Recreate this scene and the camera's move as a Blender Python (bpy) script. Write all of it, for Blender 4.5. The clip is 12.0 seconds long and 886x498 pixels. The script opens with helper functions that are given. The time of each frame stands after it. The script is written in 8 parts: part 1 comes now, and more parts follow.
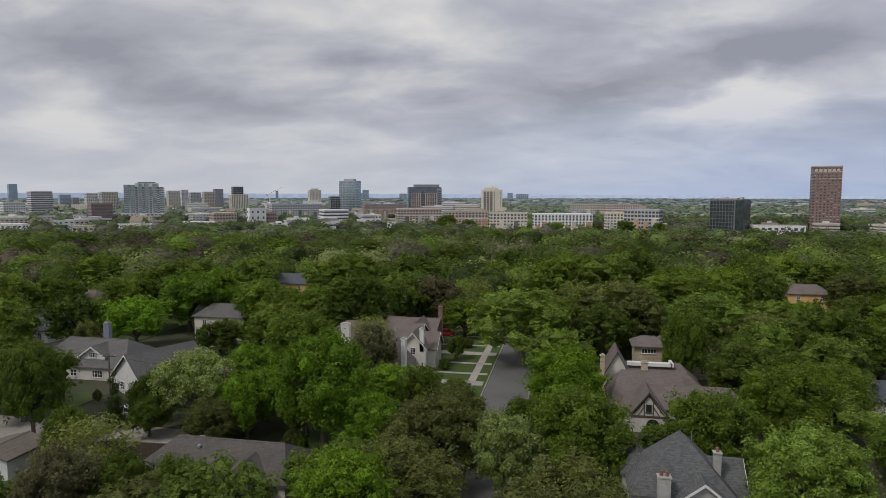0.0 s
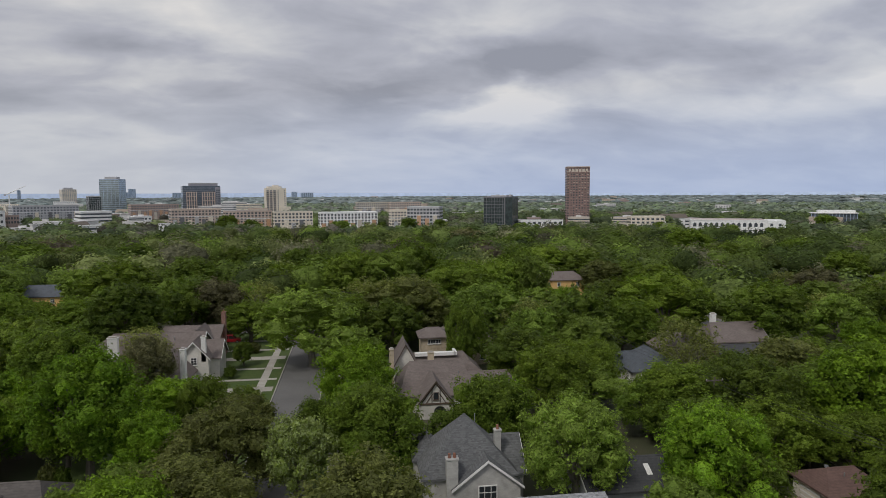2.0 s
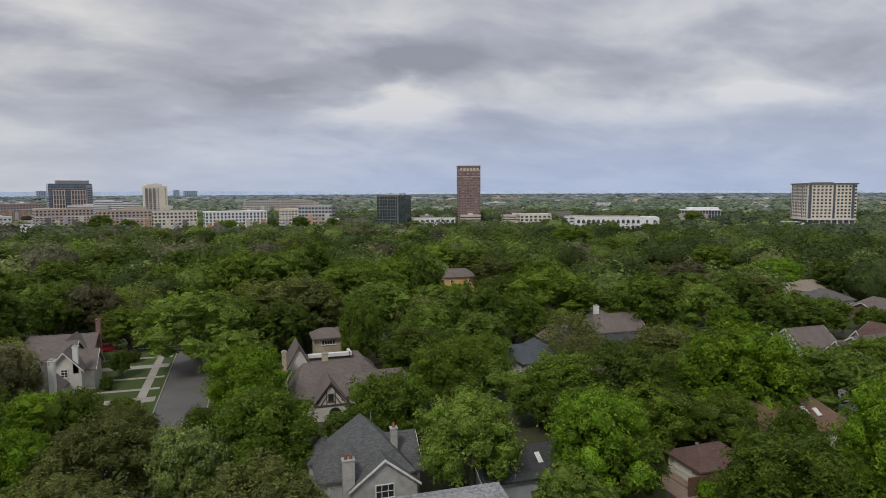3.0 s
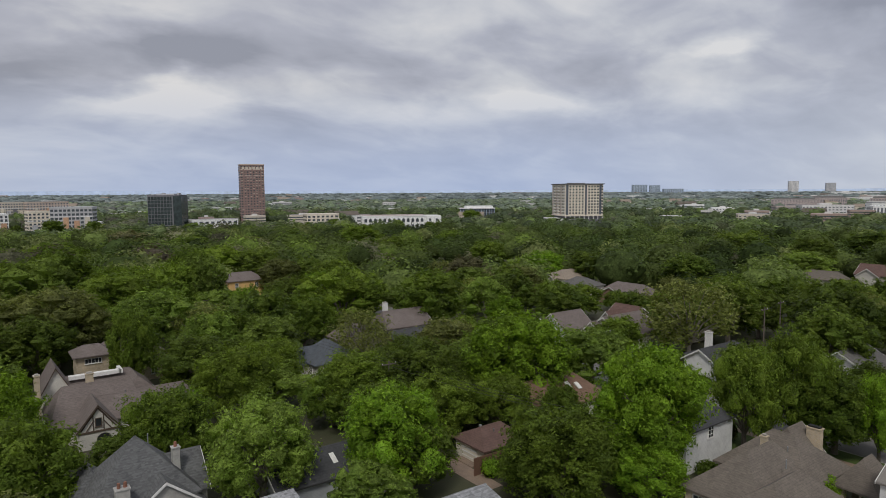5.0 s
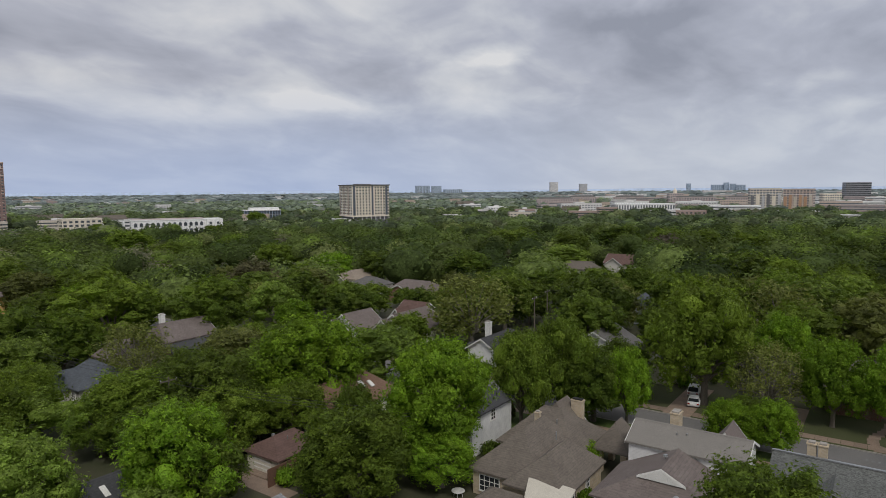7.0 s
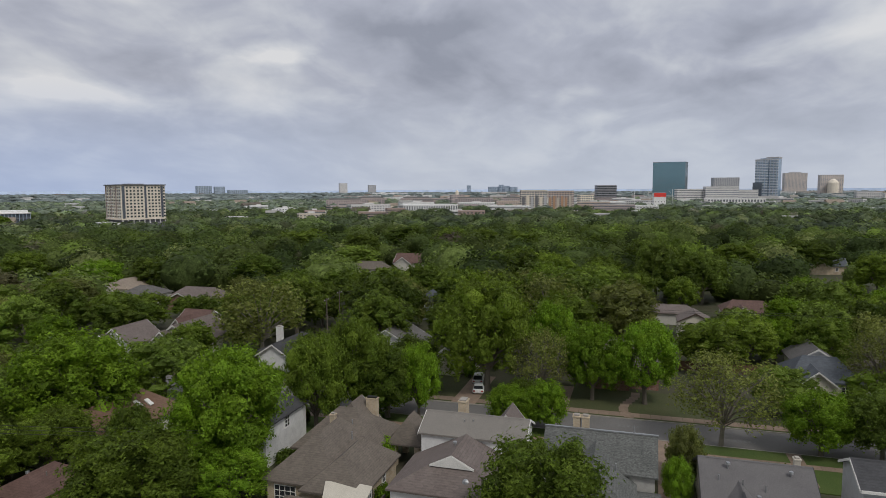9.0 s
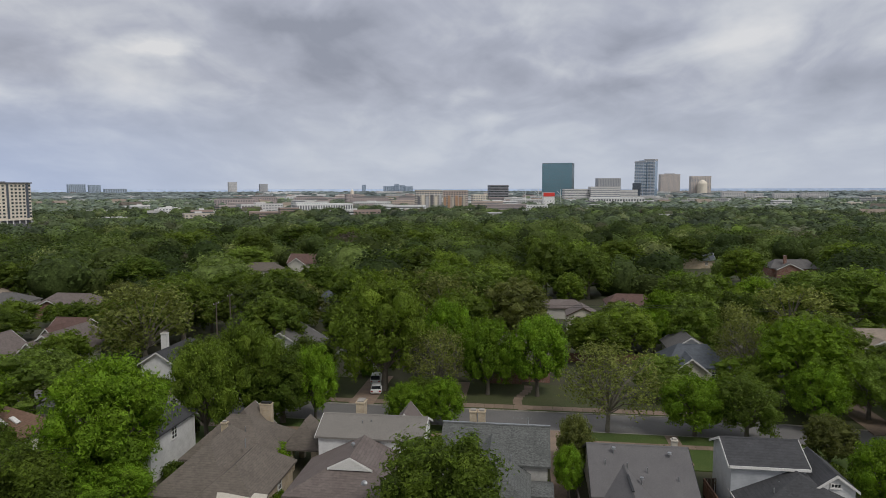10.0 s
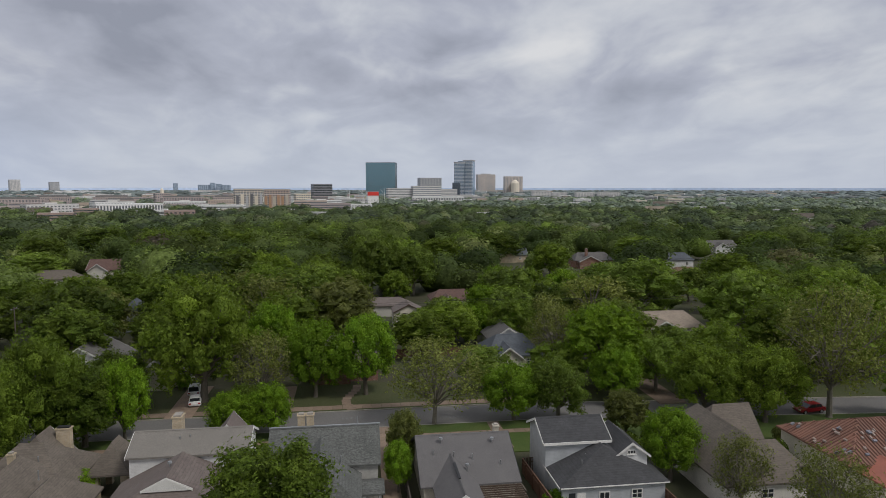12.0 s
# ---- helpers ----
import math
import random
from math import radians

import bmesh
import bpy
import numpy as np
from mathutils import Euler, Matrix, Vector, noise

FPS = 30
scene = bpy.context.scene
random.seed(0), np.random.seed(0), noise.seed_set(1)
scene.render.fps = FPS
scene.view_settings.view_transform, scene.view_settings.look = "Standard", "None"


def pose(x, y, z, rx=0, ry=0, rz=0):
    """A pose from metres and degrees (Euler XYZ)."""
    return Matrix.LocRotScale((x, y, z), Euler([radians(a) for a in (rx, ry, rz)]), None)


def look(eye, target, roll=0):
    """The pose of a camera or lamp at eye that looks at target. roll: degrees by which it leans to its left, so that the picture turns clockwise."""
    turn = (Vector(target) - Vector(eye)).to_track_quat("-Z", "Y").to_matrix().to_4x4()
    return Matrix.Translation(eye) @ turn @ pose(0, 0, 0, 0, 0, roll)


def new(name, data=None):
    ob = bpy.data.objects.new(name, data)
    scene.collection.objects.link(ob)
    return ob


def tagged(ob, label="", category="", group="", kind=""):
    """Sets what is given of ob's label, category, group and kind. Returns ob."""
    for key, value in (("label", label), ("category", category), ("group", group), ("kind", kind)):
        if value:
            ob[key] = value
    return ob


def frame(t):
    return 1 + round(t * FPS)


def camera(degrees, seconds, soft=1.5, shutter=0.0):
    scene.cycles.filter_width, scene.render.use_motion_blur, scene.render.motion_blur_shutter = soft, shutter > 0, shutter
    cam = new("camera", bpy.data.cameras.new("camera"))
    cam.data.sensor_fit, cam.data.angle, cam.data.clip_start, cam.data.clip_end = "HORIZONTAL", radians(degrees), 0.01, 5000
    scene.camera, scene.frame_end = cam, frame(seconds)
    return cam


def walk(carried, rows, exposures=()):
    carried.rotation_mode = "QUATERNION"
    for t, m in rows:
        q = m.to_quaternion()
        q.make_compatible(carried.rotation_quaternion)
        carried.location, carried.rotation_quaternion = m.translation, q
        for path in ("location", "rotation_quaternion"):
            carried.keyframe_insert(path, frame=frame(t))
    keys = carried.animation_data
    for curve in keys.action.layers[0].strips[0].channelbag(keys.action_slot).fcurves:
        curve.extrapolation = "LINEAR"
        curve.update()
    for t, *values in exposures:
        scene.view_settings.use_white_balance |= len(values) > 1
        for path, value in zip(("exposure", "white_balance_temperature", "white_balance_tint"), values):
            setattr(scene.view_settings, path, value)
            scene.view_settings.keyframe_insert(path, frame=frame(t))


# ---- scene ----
cam = camera(69.0, 12.0, soft=0.85)
walk(cam, [
    (0.0, pose(0, 0, 34, 85.26, -0.07, 11.00)),
    (0.5, pose(0, 0, 34, 85.28, 0.14, 6.31)),
    (1.0, pose(0, 0, 34, 85.22, 0.23, 1.62)),
    (1.5, pose(0, 0, 34, 85.15, 0.27, -3.14)),
    (2.0, pose(0, 0, 34, 85.09, 0.28, -7.86)),
    (2.5, pose(0, 0, 34, 85.03, 0.25, -12.60)),
    (3.0, pose(0, 0, 34, 84.91, 0.26, -17.32)),
    (5.0, pose(0, 0, 34, 84.79, 0.30, -36.04)),
    (5.5, pose(0, 0, 34, 84.74, 0.39, -40.71)),
    (6.0, pose(0, 0, 34, 84.73, 0.50, -45.38)),
    (6.5, pose(0, 0, 34, 84.74, 0.57, -50.03)),
    (7.0, pose(0, 0, 34, 84.75, 0.49, -54.73)),
    (9.0, pose(0, 0, 34, 84.72, 0.27, -73.21)),
    (9.5, pose(0, 0, 34, 84.68, 0.15, -77.86)),
    (10.0, pose(0, 0, 34, 84.64, 0.11, -82.45)),
    (10.5, pose(0, 0, 34, 84.61, 0.06, -87.04)),
    (11.0, pose(0, 0, 34, 84.59, 0.03, -91.63)),
    (11.5, pose(0, 0, 34, 84.57, 0.01, -95.75)),
    (12.0, pose(0, 0, 34, 84.55, -0.02, -97.93)),
])

# ---- light: an overcast sky with a soft sun behind the cloud ----
SUN_ELEV, SUN_TURN = 50.0, 222.0
world = bpy.data.worlds.new("world")
scene.world = world
world.use_nodes = True
wt, wn = world.node_tree, world.node_tree.nodes
wn.clear()


def wnode(kind, **values):
    n = wn.new(kind)
    for key, value in values.items():
        n.inputs[key].default_value = value
    return n


def wlink(a, b):
    wt.links.new(a, b)


def wmath(op, a, b=None, clamp=False):
    n = wn.new("ShaderNodeMath")
    n.operation, n.use_clamp = op, clamp
    for i, v in enumerate((a, b)):
        if v is None:
            continue
        if isinstance(v, (int, float)):
            n.inputs[i].default_value = v
        else:
            wlink(v, n.inputs[i])
    return n.outputs[0]


def wramp(fac, stops):
    n = wn.new("ShaderNodeValToRGB")
    e = n.color_ramp.elements
    while len(e) < len(stops):
        e.new(0.5)
    for el, (p, c) in zip(e, stops):
        el.position, el.color = p, (*c, 1)
    wlink(fac, n.inputs[0])
    return n.outputs[0]


def wmix(fac, a, b):
    n = wn.new("ShaderNodeMix")
    n.data_type = "RGBA"
    for socket, v in ((n.inputs[0], fac), (n.inputs[6], a), (n.inputs[7], b)):
        if isinstance(v, (int, float)):
            socket.default_value = v
        elif isinstance(v, tuple):
            socket.default_value = (*v, 1)
        else:
            wlink(v, socket)
    return n.outputs[2]


def cloud_noise(vec, sx, sy, turn, scale, detail, rough, warp):
    m = wn.new("ShaderNodeMapping")
    m.inputs["Scale"].default_value = (sx, sy, 1)
    m.inputs["Rotation"].default_value = (0, 0, radians(turn))
    wlink(vec, m.inputs[0])
    n = wnode("ShaderNodeTexNoise", Scale=scale, Detail=detail, Roughness=rough, Distortion=warp)
    wlink(m.outputs[0], n.inputs["Vector"])
    return n.outputs[0]


tc = wn.new("ShaderNodeTexCoord")
sep = wn.new("ShaderNodeSeparateXYZ")
wlink(tc.outputs["Generated"], sep.inputs[0])
up = wmath("MAXIMUM", sep.outputs[2], 0.0)
lift = wmath("ADD", up, 0.27)
deck = wn.new("ShaderNodeCombineXYZ")
wlink(wmath("DIVIDE", sep.outputs[0], lift), deck.inputs[0])
wlink(wmath("DIVIDE", sep.outputs[1], lift), deck.inputs[1])
deck_v = deck.outputs[0]
big = cloud_noise(deck_v, 0.9, 1.0, -30, 1.35, 5.0, 0.5, 0.55)
fine = cloud_noise(deck_v, 0.8, 1.1, -30, 3.4, 6.0, 0.52, 0.5)
wisp = cloud_noise(deck_v, 0.75, 1.1, -38, 8.5, 4.0, 0.5, 0.6)
ruffle = wnode("ShaderNodeTexNoise", Scale=2.2, Detail=5.0, Roughness=0.55)
wlink(deck_v, ruffle.inputs["Vector"])
shifted = wn.new("ShaderNodeVectorMath")
shifted.operation = "MULTIPLY_ADD"
wlink(ruffle.outputs["Color"], shifted.inputs[0])
shifted.inputs[1].default_value = (0.42, 0.42, 0.0)
wlink(deck_v, shifted.inputs[2])
body = wmath("ADD", wmath("ADD", wmath("MULTIPLY", big, 0.45), wmath("MULTIPLY", fine, 0.28)), wmath("ADD", wmath("MULTIPLY", wisp, 0.06), 0.10))


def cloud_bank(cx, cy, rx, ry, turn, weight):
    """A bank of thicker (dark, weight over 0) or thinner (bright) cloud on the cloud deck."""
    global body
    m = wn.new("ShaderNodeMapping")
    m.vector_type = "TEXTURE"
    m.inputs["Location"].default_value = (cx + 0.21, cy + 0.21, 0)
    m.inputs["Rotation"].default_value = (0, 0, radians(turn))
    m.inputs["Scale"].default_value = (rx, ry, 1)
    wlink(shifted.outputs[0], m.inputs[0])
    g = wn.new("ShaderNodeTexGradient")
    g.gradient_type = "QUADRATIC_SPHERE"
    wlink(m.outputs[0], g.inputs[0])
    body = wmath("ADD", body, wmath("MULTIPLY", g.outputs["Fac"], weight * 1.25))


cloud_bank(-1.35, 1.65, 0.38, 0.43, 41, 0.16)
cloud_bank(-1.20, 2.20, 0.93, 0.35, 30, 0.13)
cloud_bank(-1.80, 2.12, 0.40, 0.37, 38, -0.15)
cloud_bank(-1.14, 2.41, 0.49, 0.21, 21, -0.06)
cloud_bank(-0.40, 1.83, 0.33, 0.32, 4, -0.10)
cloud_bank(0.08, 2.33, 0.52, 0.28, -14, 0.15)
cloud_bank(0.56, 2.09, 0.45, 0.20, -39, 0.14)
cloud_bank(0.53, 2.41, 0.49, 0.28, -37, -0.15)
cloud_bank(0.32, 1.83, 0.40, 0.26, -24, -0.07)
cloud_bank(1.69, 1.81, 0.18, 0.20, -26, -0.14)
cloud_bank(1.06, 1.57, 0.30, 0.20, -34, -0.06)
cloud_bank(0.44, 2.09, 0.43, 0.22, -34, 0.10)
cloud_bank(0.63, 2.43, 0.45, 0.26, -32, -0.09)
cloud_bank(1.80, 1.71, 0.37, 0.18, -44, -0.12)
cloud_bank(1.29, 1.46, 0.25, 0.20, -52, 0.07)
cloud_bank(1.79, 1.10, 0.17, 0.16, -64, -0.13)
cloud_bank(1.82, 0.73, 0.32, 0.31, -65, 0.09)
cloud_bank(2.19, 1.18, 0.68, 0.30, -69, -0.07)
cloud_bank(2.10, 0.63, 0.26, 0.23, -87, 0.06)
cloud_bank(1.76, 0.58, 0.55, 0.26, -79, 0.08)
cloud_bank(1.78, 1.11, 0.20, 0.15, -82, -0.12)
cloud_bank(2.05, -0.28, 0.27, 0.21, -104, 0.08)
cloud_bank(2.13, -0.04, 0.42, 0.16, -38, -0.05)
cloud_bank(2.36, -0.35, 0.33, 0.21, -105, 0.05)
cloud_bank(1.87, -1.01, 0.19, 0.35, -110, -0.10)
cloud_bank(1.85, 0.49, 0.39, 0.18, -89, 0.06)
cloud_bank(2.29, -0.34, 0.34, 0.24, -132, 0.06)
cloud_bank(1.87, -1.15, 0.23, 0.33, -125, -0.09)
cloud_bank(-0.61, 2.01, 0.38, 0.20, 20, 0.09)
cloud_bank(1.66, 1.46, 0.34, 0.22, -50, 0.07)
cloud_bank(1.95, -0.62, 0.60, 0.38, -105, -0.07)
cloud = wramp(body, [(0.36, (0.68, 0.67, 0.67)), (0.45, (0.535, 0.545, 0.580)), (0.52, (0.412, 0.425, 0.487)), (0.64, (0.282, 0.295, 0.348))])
clear = wn.new("ShaderNodeTexSky")
clear.sky_type, clear.sun_disc = "NISHITA", False
clear.sun_elevation, clear.sun_rotation = radians(SUN_ELEV), radians(SUN_TURN)
clear.air_density, clear.dust_density = 1.0, 2.0
gap_noise = cloud_noise(deck_v, 0.3, 0.7, 20, 0.5, 3.0, 0.5, 0.0)
toward = wn.new("ShaderNodeVectorMath")
toward.operation = "DOT_PRODUCT"
wlink(tc.outputs["Generated"], toward.inputs[0])
toward.inputs[1].default_value = (math.sin(radians(27)), math.cos(radians(27)), 0.06)
open_blue = wramp(toward.outputs["Value"], [(0.72, (0, 0, 0)), (0.97, (1, 1, 1))])
low = wramp(up, [(0.0, (1, 1, 1)), (0.05, (0.75, 0.75, 0.75)), (0.155, (0, 0, 0))])
pale = wmix(open_blue, wmix(gap_noise, (0.48, 0.525, 0.61), (0.53, 0.555, 0.62)), (0.375, 0.46, 0.66))
veiled = wmix(wmath("MULTIPLY", low, 0.8, True), cloud, pale)
side = wn.new("ShaderNodeVectorMath")
side.operation = "DOT_PRODUCT"
wlink(tc.outputs["Generated"], side.inputs[0])
side.inputs[1].default_value = (math.sin(radians(105)), math.cos(radians(105)), 0.0)
tinted = wn.new("ShaderNodeMix")
tinted.data_type, tinted.blend_type = "RGBA", "MULTIPLY"
tinted.inputs[0].default_value = 1.0
wlink(veiled, tinted.inputs[6])
wlink(wramp(wmath("ADD", wmath("MULTIPLY", side.outputs["Value"], 0.5), 0.5), [(0.1, (1.015, 1.0, 0.97)), (0.55, (1.0, 1.0, 1.0)), (0.97, (0.975, 1.0, 1.03))]), tinted.inputs[7])
sky_bg = wnode("ShaderNodeBackground", Strength=0.06)
wlink(clear.outputs[0], sky_bg.inputs[0])
cloud_bg = wnode("ShaderNodeBackground", Strength=1.02)
wlink(tinted.outputs[2], cloud_bg.inputs[0])
both = wnode("ShaderNodeMixShader", Fac=0.95)
wlink(sky_bg.outputs[0], both.inputs[1])
wlink(cloud_bg.outputs[0], both.inputs[2])
wout = wn.new("ShaderNodeOutputWorld")
wlink(both.outputs[0], wout.inputs[0])

sun_data = bpy.data.lights.new("sun", "SUN")
sun_data.energy, sun_data.angle, sun_data.color = 1.5, radians(14), (1.0, 0.96, 0.9)
sun = new("sun", sun_data)
_a, _e = radians(SUN_TURN), radians(SUN_ELEV)
sun.matrix_world = look((100 * math.sin(_a) * math.cos(_e), 100 * math.cos(_a) * math.cos(_e), 100 * math.sin(_e)), (0, 0, 0))
scene.view_settings.exposure = 0.06

# ---- materials ----
def shader(name):
    m = bpy.data.materials.new(name)
    m.use_nodes = True
    nt = m.node_tree
    return m, nt, nt.nodes["Principled BSDF"]


def mix_color(nt, fac, a, b, blend="MIX"):
    n = nt.nodes.new("ShaderNodeMix")
    n.data_type, n.blend_type = "RGBA", blend
    for socket, v in ((n.inputs[0], fac), (n.inputs[6], a), (n.inputs[7], b)):
        if isinstance(v, (int, float)):
            socket.default_value = v
        elif isinstance(v, tuple):
            socket.default_value = (*v, 1)
        else:
            nt.links.new(v, socket)
    return n.outputs[2]


def noise_node(nt, vec, scale, detail=4.0, rough=0.55):
    n = nt.nodes.new("ShaderNodeTexNoise")
    n.inputs["Scale"].default_value, n.inputs["Detail"].default_value, n.inputs["Roughness"].default_value = scale, detail, rough
    nt.links.new(vec, n.inputs["Vector"])
    return n.outputs[0]


def ramp(nt, fac, stops):
    n = nt.nodes.new("ShaderNodeValToRGB")
    e = n.color_ramp.elements
    while len(e) < len(stops):
        e.new(0.5)
    for el, (p, c) in zip(e, stops):
        el.position, el.color = p, (*((c, c, c) if isinstance(c, (int, float)) else c), 1)
    nt.links.new(fac, n.inputs[0])
    return n.outputs[0]


def coords(nt, stretch=(1, 1, 1)):
    t = nt.nodes.new("ShaderNodeTexCoord")
    m = nt.nodes.new("ShaderNodeMapping")
    m.inputs["Scale"].default_value = stretch
    nt.links.new(t.outputs["Object"], m.inputs[0])
    return m.outputs[0]


def relief(nt, bsdf, height, strength, distance=0.03):
    b = nt.nodes.new("ShaderNodeBump")
    b.inputs["Strength"].default_value, b.inputs["Distance"].default_value = strength, distance
    nt.links.new(height, b.inputs["Height"])
    nt.links.new(b.outputs[0], bsdf.inputs["Normal"])


def surface(name, c1, c2, scale=0.6, fine=9.0, rough=0.85, bump=0.3, metal=0.0, vary=0.12, stretch=(1, 1, 1)):
    """Broad stains between two colours, a fine grain over them and a small shift from piece to piece."""
    m, nt, bsdf = shader(name)
    v = coords(nt, stretch)
    broad = ramp(nt, noise_node(nt, v, scale), [(0.32, 0.0), (0.68, 1.0)])
    grain = noise_node(nt, v, fine, 5.0, 0.65)
    col = mix_color(nt, broad, c1, c2)
    col = mix_color(nt, 1.0, col, ramp(nt, grain, [(0.25, 0.72), (0.75, 1.25)]), "MULTIPLY")
    info = nt.nodes.new("ShaderNodeObjectInfo")
    col = mix_color(nt, 1.0, col, ramp(nt, info.outputs["Random"], [(0.0, 1.0 - vary), (1.0, 1.0 + vary)]), "MULTIPLY")
    nt.links.new(col, bsdf.inputs["Base Color"])
    bsdf.inputs["Roughness"].default_value, bsdf.inputs["Metallic"].default_value = rough, metal
    if bump:
        relief(nt, bsdf, grain, bump)
    return m


def shingles(name, c1, c2, course=0.16, contrast=1.0, cell=3.2):
    """Roof shingles: courses that step down the slope, tabs of uneven tone, broad weather stains."""
    m, nt, bsdf = shader(name)
    v = coords(nt)
    wave = nt.nodes.new("ShaderNodeTexWave")
    wave.bands_direction, wave.wave_profile = "Z", "SAW"
    wave.inputs["Scale"].default_value, wave.inputs["Distortion"].default_value = 0.314 / course, 0.15
    nt.links.new(v, wave.inputs["Vector"])
    vor = nt.nodes.new("ShaderNodeTexVoronoi")
    vor.inputs["Scale"].default_value = cell
    nt.links.new(coords(nt, (1.0, 1.0, 2.4)), vor.inputs["Vector"])
    bw = nt.nodes.new("ShaderNodeRGBToBW")
    nt.links.new(vor.outputs["Color"], bw.inputs[0])
    stain = ramp(nt, noise_node(nt, v, 0.45, 5.0), [(0.3, 0.0), (0.7, 1.0)])
    col = mix_color(nt, stain, c1, c2)
    col = mix_color(nt, 1.0, col, ramp(nt, bw.outputs[0], [(0.1, 1 - 0.13 * contrast), (0.9, 1 + 0.13 * contrast)]), "MULTIPLY")
    col = mix_color(nt, 1.0, col, ramp(nt, noise_node(nt, v, 14.0, 3.0, 0.7), [(0.3, 0.9), (0.7, 1.1)]), "MULTIPLY")
    col = mix_color(nt, 1.0, col, ramp(nt, wave.outputs[0], [(0.0, 0.8), (0.25, 1.0), (1.0, 1.06)]), "MULTIPLY")
    nt.links.new(col, bsdf.inputs["Base Color"])
    bsdf.inputs["Roughness"].default_value = 0.92
    relief(nt, bsdf, wave.outputs[0], 0.5, 0.02)
    return m


def boards(name, c, pitch=0.16, direction="Z", rough=0.6):
    """Painted lap siding or boards: narrow shadow lines coloured in at the laps and faint dirt."""
    m, nt, bsdf = shader(name)
    v = coords(nt)
    wave = nt.nodes.new("ShaderNodeTexWave")
    wave.bands_direction, wave.wave_profile = direction, "SAW"
    wave.inputs["Scale"].default_value = 0.314 / pitch
    nt.links.new(v, wave.inputs["Vector"])
    dirt = ramp(nt, noise_node(nt, v, 1.1, 5.0), [(0.3, 0.82), (0.65, 1.0)])
    col = mix_color(nt, 1.0, c, dirt, "MULTIPLY")
    col = mix_color(nt, 1.0, col, ramp(nt, wave.outputs[0], [(0.0, 0.72), (0.14, 1.0), (1.0, 1.0)]), "MULTIPLY")
    nt.links.new(col, bsdf.inputs["Base Color"])
    bsdf.inputs["Roughness"].default_value = rough
    relief(nt, bsdf, wave.outputs[0], 0.4, 0.015)
    return m


def masonry(name, c1, c2, mortar, size=(0.24, 0.075), rough=0.9):
    m, nt, bsdf = shader(name)
    t = nt.nodes.new("ShaderNodeTexCoord")
    s = nt.nodes.new("ShaderNodeSeparateXYZ")
    nt.links.new(t.outputs["Object"], s.inputs[0])
    add = nt.nodes.new("ShaderNodeMath")
    nt.links.new(s.outputs[0], add.inputs[0])
    nt.links.new(s.outputs[1], add.inputs[1])
    c = nt.nodes.new("ShaderNodeCombineXYZ")
    nt.links.new(add.outputs[0], c.inputs[0])
    nt.links.new(s.outputs[2], c.inputs[1])
    b = nt.nodes.new("ShaderNodeTexBrick")
    b.inputs["Scale"].default_value = 1.0
    b.inputs["Brick Width"].default_value, b.inputs["Row Height"].default_value, b.inputs["Mortar Size"].default_value = size[0], size[1], 0.008
    for key, value in (("Color1", c1), ("Color2", c2), ("Mortar", mortar)):
        b.inputs[key].default_value = (*value, 1)
    nt.links.new(c.outputs[0], b.inputs["Vector"])
    v = coords(nt)
    col = mix_color(nt, 1.0, b.outputs[0], ramp(nt, noise_node(nt, v, 0.9, 5.0), [(0.3, 0.75), (0.7, 1.15)]), "MULTIPLY")
    nt.links.new(col, bsdf.inputs["Base Color"])
    bsdf.inputs["Roughness"].default_value = rough
    relief(nt, bsdf, b.outputs["Fac"], -0.3, 0.01)
    return m


